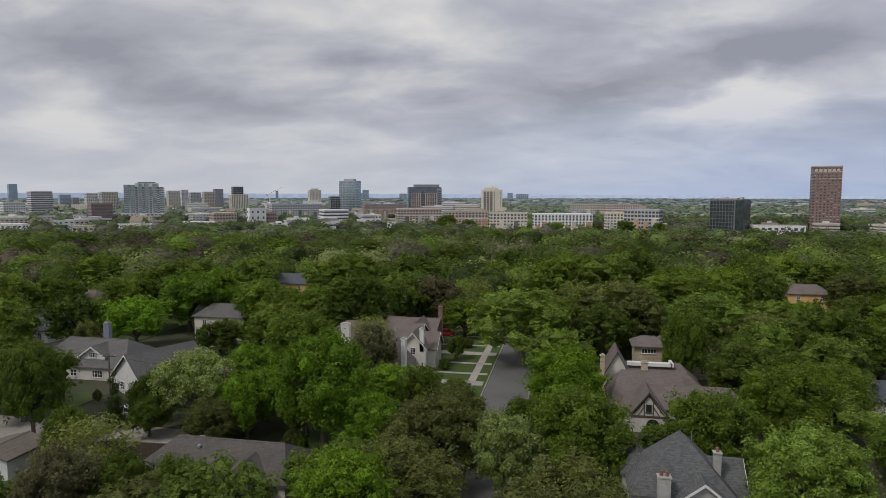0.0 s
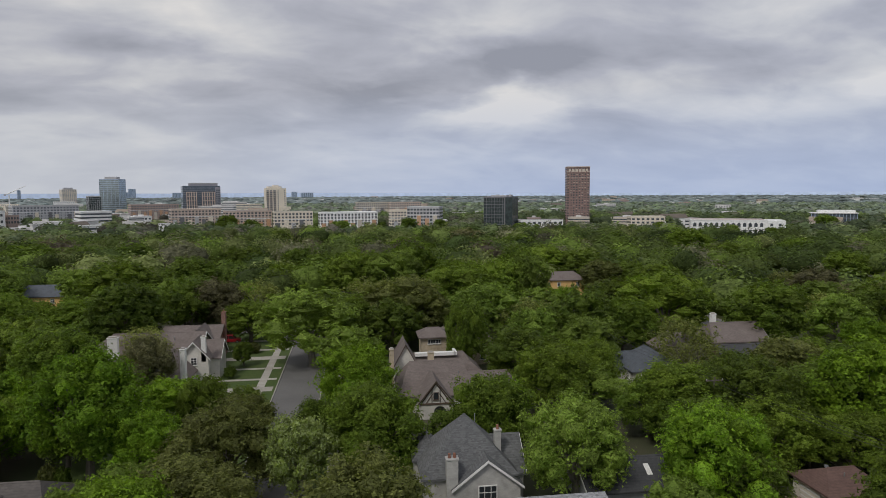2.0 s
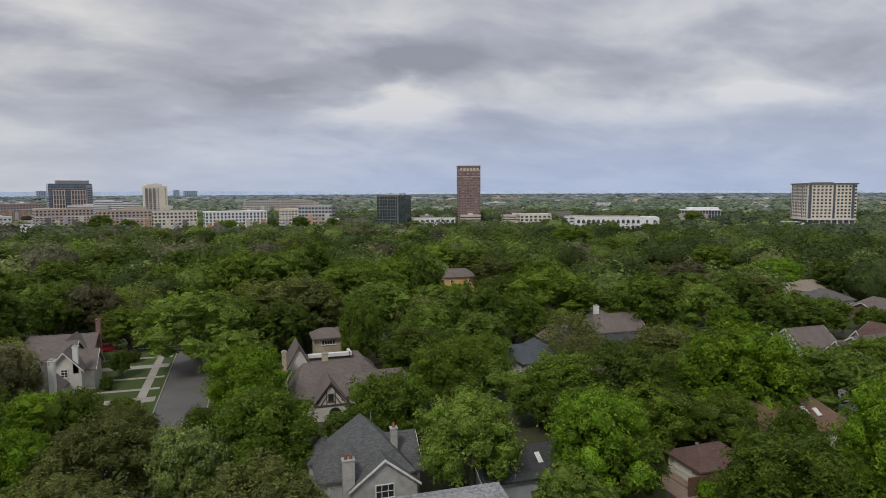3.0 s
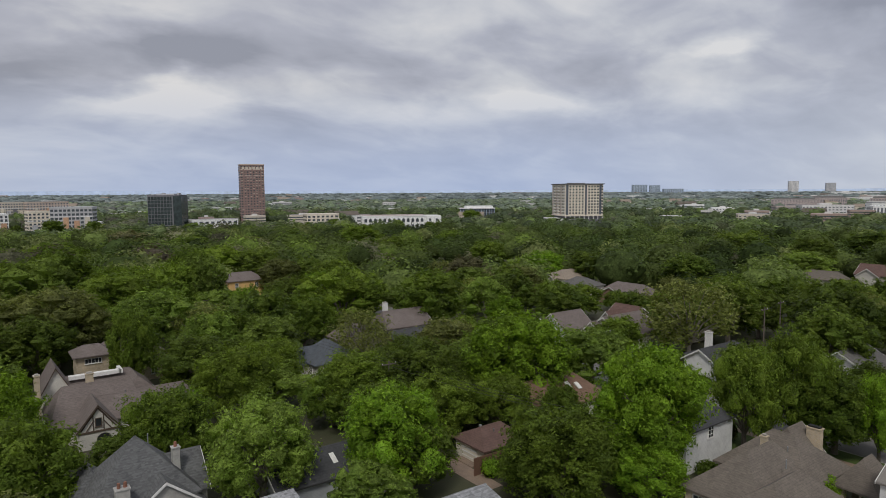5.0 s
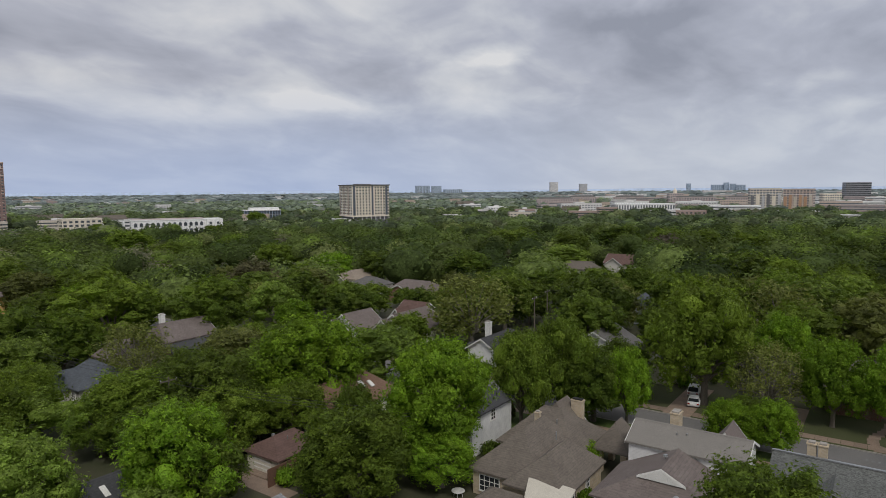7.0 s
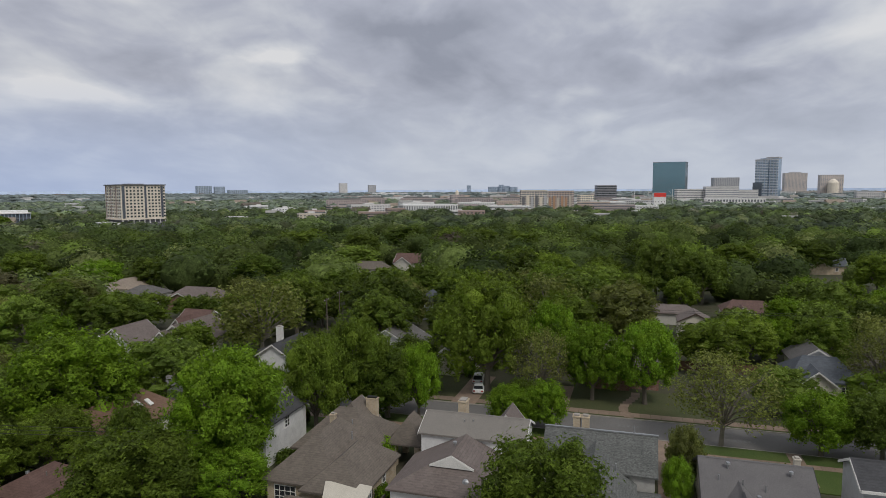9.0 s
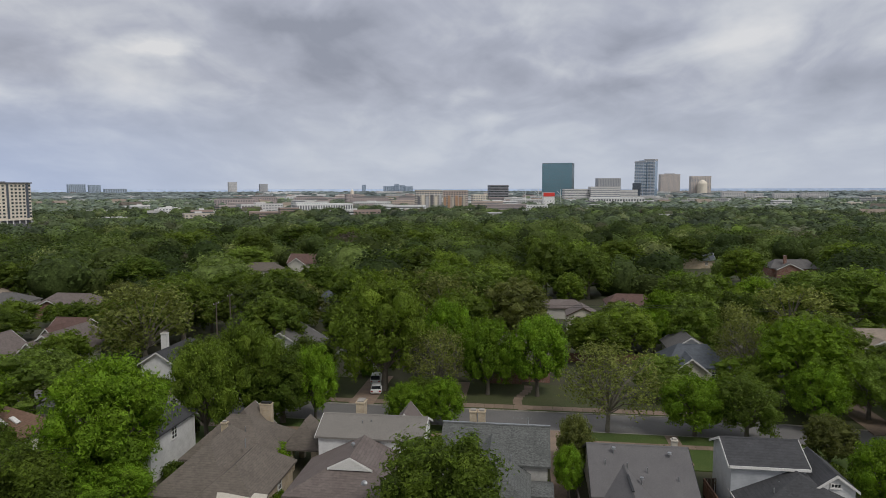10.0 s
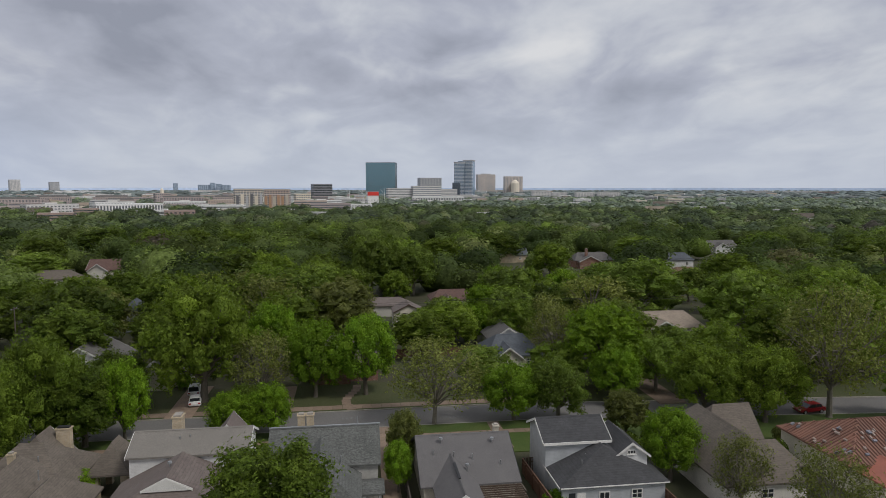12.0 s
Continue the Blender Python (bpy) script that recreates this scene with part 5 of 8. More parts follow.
def roof(house, x0, x1, y0, y1, eave, rise, axis="x", hips=(0, 0), over=0.45, mat=None, trim=None, thick=0.2, name="roof"):
    """A pitched roof over a rectangle: gabled, or hipped at either end by the given inset."""
    if axis == "y":
        a0, a1, b0, b1 = y0 - over, y1 + over, x0 - over, x1 + over
    else:
        a0, a1, b0, b1 = x0 - over, x1 + over, y0 - over, y1 + over
    mid = (b0 + b1) / 2

    def at(a, b, z):
        return (a, b, z) if axis == "x" else (b, a, z)
    bm = bmesh.new()
    layers = []
    for dz in (0.0, -thick):
        layers.append([bm.verts.new(at(*p)) for p in ((a0, b0, eave + dz), (a1, b0, eave + dz), (a1, b1, eave + dz), (a0, b1, eave + dz),
                                                      (a0 + hips[0], mid, eave + rise + dz), (a1 - hips[1], mid, eave + rise + dz))])
    for t in layers:
        bm.faces.new((t[0], t[1], t[5], t[4]))
        bm.faces.new((t[2], t[3], t[4], t[5]))
        if hips[0]:
            bm.faces.new((t[3], t[0], t[4]))
        if hips[1]:
            bm.faces.new((t[1], t[2], t[5]))
    t, u = layers
    edges = [(0, 1), (2, 3)]
    edges += [(3, 0)] if hips[0] else [(3, 4), (4, 0)]
    edges += [(1, 2)] if hips[1] else [(1, 5), (5, 2)]
    for i, j in edges:
        bm.faces.new((t[i], t[j], u[j], u[i]))
    bmesh.ops.recalc_face_normals(bm, faces=bm.faces)
    ob = part(name, bm, mat, house)
    half = (b1 - b0) / 2
    # ridge cap
    cap = bmesh.new()
    slope = rise / half
    for s in (-1, 1):
        pts = [at(a0 + hips[0] - 0.02, mid, eave + rise + 0.05), at(a1 - hips[1] + 0.02, mid, eave + rise + 0.05),
               at(a1 - hips[1] + 0.02, mid + s * 0.18, eave + rise + 0.045 - 0.18 * slope), at(a0 + hips[0] - 0.02, mid + s * 0.18, eave + rise + 0.045 - 0.18 * slope)]
        cap.faces.new([cap.verts.new(p) for p in pts])
    part("ridge_cap", cap, mat, ob)
    if trim:
        for end, hip in ((a0, hips[0]), (a1, hips[1])):
            if hip:
                continue
            bm = bmesh.new()
            e0, e1 = (end - 0.06, end - 0.01) if end == a0 else (end + 0.01, end + 0.06)
            prism(bm, [(b0, eave), (mid, eave + rise), (b1, eave), (b1, eave - 0.26), (mid, eave + rise - 0.3), (b0, eave - 0.26)], e0, e1, axis="x" if axis == "x" else "y")
            part("bargeboard", bm, trim, ob, "painted trim board")
    return ob


def wing(house, x0, x1, y0, y1, eave, rise, axis="x", hips=(0, 0), wall=None, mat=None, trim=None, over=0.45, base=0.0, gable=None):
    """Walls of a rectangular wing with its roof and gable ends."""
    half = ((x1 - x0) if axis == "y" else (y1 - y0)) / 2
    lift = rise * over / (half + over)
    top = eave + lift - 0.22
    part("wall", boxed(x0, x1, y0, y1, base - 0.15, top), wall, house)
    for k, hip in enumerate(hips):
        if hip:
            continue
        bm = bmesh.new()
        if axis == "y":
            e = (y0, y0 + 0.25) if k == 0 else (y1 - 0.25, y1)
            mid = (x0 + x1) / 2
            prism(bm, [(x0, top), (x1, top), (mid, top + (rise - lift) - 0.02)], *e, axis="y")
        else:
            e = (x0, x0 + 0.25) if k == 0 else (x1 - 0.25, x1)
            mid = (y0 + y1) / 2
            prism(bm, [(y0, top), (y1, top), (mid, top + (rise - lift) - 0.02)], *e, axis="x")
        part("gable_wall", bm, gable or wall, house)
    return roof(house, x0, x1, y0, y1, eave, rise, axis, hips, over, mat, trim)


def chimney(house, x, y, z0, z1, w, d, mat, pots=0, cap_mat=None):
    bm = boxed(-w / 2, w / 2, -d / 2, d / 2, z0, z1)
    box(bm, -w / 2 - 0.08, w / 2 + 0.08, -d / 2 - 0.08, d / 2 + 0.08, z1, z1 + 0.12)
    o = part("chimney", bm, mat, house)
    o.location = (x, y, 0)
    for i in range(pots):
        bm = bmesh.new()
        off = (i - (pots - 1) / 2) * 0.55
        tube(bm, (off, 0, z1 + 0.12), (off, 0, z1 + 0.6), 0.17, 0.14, 8)
        part("chimney_pot", bm, cap_mat or CLAY, o)
    if not pots:
        part("chimney_cap", boxed(-w / 2 + 0.1, w / 2 - 0.1, -d / 2 + 0.1, d / 2 - 0.1, z1 + 0.12, z1 + 0.3), cap_mat or CONCRETE, o)
    return o


def vent(house, x, y, z, hood=False):
    bm = bmesh.new()
    tube(bm, (0, 0, -0.6), (0, 0, 0.38), 0.07, 0.07, 8)
    if hood:
        tube(bm, (0, 0, 0.3), (0, 0, 0.5), 0.24, 0.2, 10)
    o = part("roof_vent", bm, METAL, house)
    o.location = (x, y, z)


def skylight(house, x, y, z, tilt, axis, w=0.7, l=1.3):
    bm = boxed(-w / 2, w / 2, -l / 2, l / 2, -0.05, 0.12)
    o = part("skylight", bm, WHITE_PAINT, house, "white framed skylight")
    o.rotation_euler = Euler((radians(tilt), 0, 0) if axis == "x" else (0, radians(tilt), 0))
    o.location = (x, y, z)


def plot(x, y, r):
    HOUSE_SPOTS.append((x, y, r))


HOUSE_SPOTS = []


def house_at(x, y, label, r=8.0, group="houses"):
    HOUSE_SPOTS.append((x, y, r))
    return thing("house", x, y, 0, 0, label, "house", group)


# houses between the camera and the second street, their backs this way
h = house_at(67, 32, "tan brick house with brown hipped shingle roofs and a porch")
wing(h, -8.2, 4, -2.2, 5.8, 3.0, 3.9, "x", (5.0, 3.0), TAN_BRICK, ROOF_BROWN)
wing(h, -9.2, 1.5, -5.4, 0.8, 2.9, 2.8, "x", (3.4, 3.0), TAN_BRICK, ROOF_BROWN)
wing(h, 0, 9.5, -2.5, 7, 3.2, 3.7, "y", (4.0, 4.0), TAN_BRICK, ROOF_BROWN)
wing(h, 6.2, 10, 0.5, 5.2, 3.8, 2.9, "x", (1.2, 0), TAN_BRICK, ROOF_BROWN, WHITE_PAINT)
roof(h, 4.8, 9.6, -7.2, -3.4, 3.0, 3.0, "x", (1.6, 1.6), 0.35, ROOF_BROWN)
for px in (5.2, 9.2):
    for py in (-6.8, -3.8):
        part("porch_pillar", boxed(px - 0.35, px + 0.35, py - 0.35, py + 0.35, 0, 2.85), TAN_BRICK, h, "tan brick pillar")
window(h, "w", -8.2, 3.6, 0.6, 2.6, 1.9, (4, 3))
window(h, "w", -9.2, -3.4, 0.9, 1.1, 1.6)
window(h, "s", -6.5, -5.4, 0.9, 1.0, 1.6)
window(h, "s", -2.5, -5.4, 0.9, 1.0, 1.6)
chimney(h, 1.0, 2.4, 4, 7.2, 0.6, 0.6, TAN_BRICK)
chimney(h, 9.6, 1.0, 2, 6.6, 0.8, 1.5, TAN_BRICK, 0, BLACK_METAL)
for vx, vy, vz in ((-4, 1.5, 5.4), (-1.5, -1.2, 6.1), (2.5, 0.6, 5.9), (-6, -2, 4.6)):
    vent(h, vx, vy, vz)

h = house_at(68, 17.6, "white two-storey house with a low brown rear wing")
wing(h, 0.7, 7.0, -6.0, 5.9, 6.0, 1.6, "y", (0, 0), WHITE_BOARDS, FLAT_ROOF, WHITE_PAINT, over=0.3)
wing(h, -8.0, 0.6, -5.6, 6.4, 3.2, 3.2, "x", (4.6, 0.6), WHITE_BOARDS, ROOF_MAUVE, over=0.4)
wing(h, -5.6, -2.0, -1.8, 2.6, 5.25, 1.2, "x", (0, 0.4), WHITE_BOARDS, ROOF_MAUVE, WHITE_PAINT, over=0.2)
bm = bmesh.new()
prism(bm, [(-1.95, 5.12), (2.75, 5.12), (0.4, 6.38)], -5.93, -5.88, axis="x")
part("gable_panel", bm, WHITE_PAINT, h, "white painted gable")
wing(h, 5.4, 9.0, -5.2, -1.2, 4.5, 3.0, "x", (0, 0), WHITE_BOARDS, ROOF_MAUVE, WHITE_PAINT)
chimney(h, 5.2, 2.0, 6, 8.6, 1.4, 1.0, TAN_BRICK)
for px in (-2.0, 0.6):
    window(h, "w", -8.0, px * 1.4, 0.8, 1.3, 1.3)
window(h, "s", 3.5, -6.0, 3.6, 1.1, 1.4)
for vx, vy, vz in ((2.6, 1.2, 6.9), (2.8, 0.2, 6.95)):
    vent(h, vx, vy, vz)
vent(h, -2.6, 0.9, 6.2, True)
bm = bmesh.new()
tube(bm, (0, 0, 0), (-0.12, 0, 0.08), 0.34, 0.05, 12)
part("satellite_dish", bm, METAL, h).location = (-6.9, -1.4, 4.3)

h = house_at(70, 3.2, "house with a steep grey slate-look roof and rear gable")
ROOF_SPECKLED = shingles("speckled_slates", (0.092, 0.097, 0.091), (0.125, 0.129, 0.123), 0.22, 3.0, 7.5)
wing(h, -2.2, 6.0, -5.5, 6.0, 4.3, 2.8, "y", (0, 0), GREY_BRICK, ROOF_SPECKLED, over=0.35)
part("ridge_flashing", boxed(1.75, 2.05, -5.9, 6.4, 7.08, 7.2), METAL, h, "pale metal ridge strip")
wing(h, -9.5, 1.4, -3.4, 4.6, 3.2, 3.2, "x", (3.8, 0), GREY_BRICK, ROOF_SPECKLED, over=0.35)
roof(h, -5.8, -2.4, -6.0, -3.2, 2.55, 0.5, "y", (0, 0), 0.1, ROOF_SPECKLED)
for py in (-5.6, -4.0):
    part("porch_post", boxed(-5.5, -5.2, py - 0.15, py + 0.15, 0, 2.5), WHITE_PAINT, h)
chimney(h, 3.0, 1.95, 6, 8.1, 0.8, 0.8, TAN_BRICK, 0)
chimney(h, 3.0, 2.95, 6, 8.1, 0.8, 0.8, TAN_BRICK, 0)
window(h, "s", 1.0, -5.5, 1.0, 1.0, 1.6)
vent(h, -3.0, -1.6, 5.2)
bm = bmesh.new()
tube(bm, (0, 0, 0), (0, 0, 0.9), 0.12, 0.02, 6)
part("roof_finial", bm, METAL, h).location = (2.0, -3.4, 7.1)

h = house_at(68.5, -12, "wide single-storey house with a dull grey roof and pergola")
GREY_FELT = surface("dull_grey_shingles", (0.112, 0.107, 0.108), (0.130, 0.125, 0.124), 0.5, 9.0, 0.92, 0.4)
wing(h, -4.0, 8.0, -5.0, 5.0, 2.9, 3.1, "y", (0, 0), CREAM, GREY_FELT, BLACK_METAL, over=0.4)
wing(h, -10.0, 0.5, -0.4, 3.8, 2.9, 1.9, "x", (0, 0.4), CREAM, GREY_FELT, WHITE_PAINT, over=0.35)
part("ridge_strip", boxed(-7.0, -3.2, 1.58, 1.82, 4.84, 4.93), BLACK_METAL, h, "dark ridge vent")
for vx, vy, vz, hd in ((0.6, -3.2, 5.4, True), (0.8, 2.6, 5.6, True), (-1.0, 1.4, 4.8, False), (-1.4, -0.6, 4.6, False), (-2.2, -3.6, 4.1, False), (-0.6, 3.6, 4.9, False), (-2.8, 0.2, 4.0, True)):
    vent(h, vx, vy, vz, hd)
chimney(h, 4.0, -4.4, 3, 5.9, 0.7, 0.6, CREAM)
window(h, "w", -10.0, 1.7, 3.2, 0.6, 0.6, (1, 1))
pg = thing("pergola", 60.5, -14.6, 0, 0, "dark brown slatted garden pergola beside the house", "pergola")
for px in (-3, 3):
    for py in (-2, 2):
        part("post", boxed(px - 0.08, px + 0.08, py - 0.08, py + 0.08, 0, 2.5), DARK_TIMBER, pg)
for py in (-2.1, 2.1):
    part("beam", boxed(-3.4, 3.4, py - 0.07, py + 0.07, 2.5, 2.72), DARK_TIMBER, pg)
for i in range(15):
    px = -3.2 + i * 0.457
    part("slat", boxed(px - 0.06, px + 0.06, -2.6, 2.6, 2.72, 2.86), DARK_TIMBER, pg)

h = house_at(67.5, -25.5, "grey-sided two-storey house with a charcoal roof")
wing(h, -0.4, 6.0, -2.6, 4.6, 5.8, 1.7, "y", (0, 0), GREY_BOARDS, ROOF_DARK, WHITE_PAINT, over=0.35)
part("fascia", boxed(-0.84, -0.76, -2.9, 4.9, 5.52, 5.8), WHITE_PAINT, h, "white fascia board")
wing(h, -5.2, 0.2, -7.2, 4.2, 2.9, 2.7, "x", (4.0, 0), GREY_BOARDS, ROOF_DARK, over=0.35)
part("fascia", boxed(-5.63, -5.56, -7.5, 4.5, 2.77, 2.88), WHITE_PAINT, h, "white fascia board")
part("fascia", boxed(-5.5, 0.4, 4.56, 4.63, 2.77, 2.88), WHITE_PAINT, h, "white fascia board")
wing(h, -2.4, 4.0, -6.4, -2.7, 4.6, 1.6, "x", (0, 0), WHITE_BOARDS, ROOF_DARK, WHITE_PAINT, over=0.3)
for vx, vy in ((-3.2, 1.4), (-1.6, 0.4)):
    vent(h, vx, vy, 4.4)
window(h, "w", -5.2, -0.4, 0.9, 1.2, 1.2, (2, 1))
window(h, "w", -5.2, -4.0, 0.7, 1.2, 1.5)
window(h, "w", -2.4, -4.55, 4.75, 1.0, 0.5, (3, 1))
part("back_door", boxed(-5.27, -5.2, 1.7, 2.6, 0.1, 2.1), WHITE_PAINT, h)
# dark glass panel set on the wall beside the back door
part("door_opening", boxed(-5.26, -5.19, 2.8, 3.5, 0.1, 2.1), WINDOW_GLASS, h)

h = house_at(68, -43, "brown shingle-roofed house half hidden by trees", 9)
wing(h, -8, 8, -4.6, 4.6, 3.1, 3.6, "x", (4, 2.0), STUCCO, ROOF_BROWN)
wing(h, 2.6, 8.5, -6.0, 0.5, 3.4, 3.4, "y", (0, 2.5), STUCCO, ROOF_BROWN, OLD_WOOD)
wing(h, -4, 0, -6.5, -1, 2.9, 2.2, "y", (2.0, 0), STUCCO, ROOF_BROWN)
window(h, "w", -8, 0, 0.9, 1.4, 1.5)

TILE = surface("clay_tiles", (0.200, 0.098, 0.070), (0.150, 0.078, 0.058), 0.35, 7.0, 0.8, 0.4, vary=0.3)
TILE_PALE = surface("patched_tiles", (0.33, 0.27, 0.24), (0.28, 0.20, 0.165), 1.5, 9.0, 0.8, 0.3, vary=0.25)
h = house_at(68, -63, "house with a patched red clay tile roof", 9)
wing(h, -6, 6, -8.5, 8.5, 3.3, 2.9, "y", (6, 6), CREAM, TILE)
for side in (-1, 1):
    for i in range(20):
        u0 = -8.9 + i * 0.89
        reach_up = max(0.0, min(1.0, (8.95 - abs(u0 + 0.45)) / 6.0))
        if reach_up < 0.12:
            continue
        bm = bmesh.new()
        for j in range(2):
            yy = u0 + 0.22 + j * 0.445
            tube(bm, (side * 6.4, yy, 3.34), (side * 6.45 * (1 - reach_up), yy, 3.34 + 2.9 * reach_up), 0.11, 0.11, 5)
        part("tile_row", bm, TILE, h)
gen_t = random.Random(4)
TILE_BLUE = surface("bluish_tiles", (0.22, 0.235, 0.28), (0.19, 0.18, 0.20), 1.5, 9.0, 0.8, 0.3, vary=0.3)
patches = [mesh_of("patched_tile", boxed(-a, a, -b, b, 0.0, 0.22), m) for a, b, m in ((0.17, 0.14, TILE_PALE), (0.14, 0.22, TILE_BLUE), (0.22, 0.1, TILE_PALE))]
for i in range(46):
    s = gen_t.uniform(0.06, 0.72)
    yy = gen_t.uniform(-8, 8) * (1 - 0.65 * s)
    o = part("patched_tile", patches[i % 3], None, h)
    o.location = (-6.4 * (1 - s), yy, 3.38 + 2.9 * s)
    o.rotation_euler = (0, -math.atan2(2.9, 6.45), 0)
# the same tiles on the hipped north end
for i in range(14):
    xx = -6.0 + i * 0.92
    up = 1.0 - abs(xx) / 6.5
    if up > 0.1:
        bm = bmesh.new()
        for j in (-0.22, 0.22):
            tube(bm, (xx + j, 8.9, 3.34), (xx + j, 8.95 - 6.0 * up, 3.34 + 2.9 * up), 0.11, 0.11, 5)
        part("tile_row", bm, TILE, h)
for i in range(18):
    s = gen_t.uniform(0.06, 0.6)
    o = part("patched_tile", patches[i % 3], None, h)
    o.location = (gen_t.uniform(-6.0, 6.0) * (1 - s), 8.95 - 6.0 * s, 3.38 + 2.9 * s)
    o.rotation_euler = (-math.atan2(2.9, 6.0), 0, 0)
wing(h, -9.5, -5.4, 1.5, 7.5, 2.7, 1.3, "x", (2.0, 0.4), CREAM, COPPER_PAINT)
chimney(h, 3.5, -8.0, 3, 6.6, 1.5, 1.0, TAN_BRICK)

h = house_at(71.5, 47.0, "white two-storey house behind a big tree", 7)
wing(h, -5, 5, -4.2, 4.2, 5.4, 1.8, "x", (2.5, 2.5), WHITE_BOARDS, ROOF_DARK)
window(h, "w", -5, 2, 3.6, 1.2, 1.5)
window(h, "s", 0, -4.2, 3.6, 1.2, 1.5)

h = house_at(67, 67, "tan house with a rust-brown roof and white skylights", 9)
wing(h, -8, 8.5, -4.6, 4.6, 3.2, 3.0, "x", (3.5, 3.0), STUCCO, ROOF_RUST)
wing(h, -6, 0, -6.5, 1, 3.0, 2.8, "y", (0, 2.5), STUCCO, ROOF_RUST, WHITE_PAINT)
skylight(h, 3.0, -2.2, 5.05, 32, "x")
skylight(h, 4.6, -2.6, 4.8, 32, "x")
window(h, "s", -3, -6.5, 0.8, 1.8, 1.5, (4, 2))
window(h, "w", -8, -1, 0.8, 1.4, 1.5)

h = house_at(52, 61.5, "cream garage with a dark red-brown roof", 5)
wing(h, -3.2, 3.6, -2.8, 3.0, 2.35, 1.7, "x", (2.2, 2.2), CREAM, ROOF_RED)
d = part("garage_door", boxed(-3.28, -3.2, -1.4, 1.6, 0.05, 2.0), CREAM, h)
bm = bmesh.new()
for k in range(1, 4):
    box(bm, -3.32, -3.27, -1.4, 1.6, 0.5 * k - 0.02, 0.55 * k + 0.02)
part("door_rib", bm, WHITE_PAINT, d)
vent(h, -0.6, 1.2, 3.3, True)
vent(h, -0.2, -1.0, 3.5)
part("lattice_wall", boxed(-5.6, 3.5, -3.75, -3.65, 0, 2.2), FENCE_WOOD, h)

# houses round the first street
h = house_at(11.8, 68, "grey painted brick house with steep slate-grey roofs")
wing(h, -5.0, 4.6, -3.6, 3.8, 4.5, 5.4, "x", (5.1, 5.1), GREY_BRICK, ROOF_SLATE, over=0.4)
wing(h, -2.0, 5.0, -4.6, 0, 3.6, 3.0, "y", (0, 1.5), GREY_BRICK, ROOF_SLATE, WHITE_PAINT, over=0.35)
wing(h, 2.0, 6.0, -2.0, 4.5, 3.8, 3.2, "x", (0.3, 0), GREY_BRICK, ROOF_SLATE, WHITE_PAINT, over=0.3)
wing(h, -5.6, -2.2, 1.0, 5.6, 4.6, 2.0, "y", (1.4, 1.4), GREY_BRICK, ROOF_SLATE, over=0.3)
chimney(h, -2.2, -4.2, 0, 6.7, 1.2, 0.9, GREY_BRICK, 2)
chimney(h, 3.4, -0.6, 4, 8.1, 0.7, 0.7, GREY_BRICK, 1)
window(h, "s", 1.5, -4.6, 2.3, 2.0, 1.5, (3, 2))
bm = bmesh.new()
tube(bm, (0, 0, 0), (0, 0, 1.3), 0.06, 0.06, 6)
part("roof_pipe", bm, METAL, h).location = (1.2, 1.2, 8.2)

h = house_at(31, 65.8, "long low house with a dark roof and white skylight", 8)
wing(h, -7, 7.5, -3.6, 3.6, 2.8, 2.1, "x", (0, 0), GREY_BOARDS, ROOF_DARK, WHITE_PAINT)
skylight(h, 0.2, -1.6, 3.95, 27, "x", 0.6, 1.5)

h = house_at(17, 56.6, "house with a worn speckled grey shingle roof", 6)
WORN = shingles("worn_shingles", (0.22, 0.225, 0.235), (0.27, 0.275, 0.285), 0.18, 2.2)
wing(h, -7.5, 7, -3.4, 3.4, 3.0, 2.6, "x", (1.2, 1.2), STUCCO, WORN)
h = house_at(36.5, 47.5, "house with a worn speckled grey shingle roof", 6)
wing(h, -7, 4, -3.8, 3.6, 2.6, 2.4, "x", (1.0, 1.4), STUCCO, WORN)

h = house_at(12, 104, "half-timbered house with brown roofs and a gabled arched porch", 11)
wing(h, -5.2, 6.0, -6.4, 4.2, 2.7, 4.1, "x", (2.2, 1.2), STUCCO, ROOF_MAUVE, over=0.5)
wing(h, 1.0, 14.0, -6.6, -0.2, 2.7, 2.7, "x", (0, 2.2), STUCCO, ROOF_MAUVE, over=0.4)
wing(h, -2.6, 2.2, -9.7, -3.5, 2.6, 3.4, "y", (0, 0.4), STUCCO, ROOF_MAUVE, DARK_TIMBER, over=0.3)
wing(h, -5.8, -1.6, 3.6, 11.0, 4.2, 4.4, "y", (0, 1.0), STUCCO, ROOF_MAUVE, DARK_TIMBER, over=0.3)
wing(h, -3.0, 8.0, 4.0, 11.5, 4.4, 1.6, "x", (0.5, 1.5), STUCCO, ROOF_MAUVE, over=0.3)
wing(h, 5.0, 9.0, 1.0, 8.0, 3.8, 2.0, "y", (1.6, 1.0), TAN_BRICK, ROOF_MAUVE, over=0.3)
part("white_parapet", boxed(-1.9, 5.2, 5.6, 6.6, 5.8, 6.35), WHITE_PAINT, h, "long white roof light")
part("white_parapet_return", boxed(5.0, 5.5, 5.6, 8.4, 5.8, 6.35), WHITE_PAINT, h, "white roof edge")
for k in (-1, 1):
    bm = bmesh.new()
    tube(bm, (-0.2 + k * 2.1, -9.76, 2.7), (-0.2, -9.76, 5.5), 0.09, 0.09, 4)
    tube(bm, (-0.2 + k * 1.5, -9.76, 2.5), (-0.2 + k * 0.55, -9.76, 3.9), 0.07, 0.07, 4)
    tube(bm, (-0.2 + k * 0.62, -9.76, 2.5), (-0.2 + k * 0.62, -9.76, 4.7), 0.06, 0.06, 4)
    part("timber_brace", bm, DARK_TIMBER, h)
part("timber_rail", boxed(-2.6, 2.2, -9.8, -9.7, 2.25, 2.5), DARK_TIMBER, h)
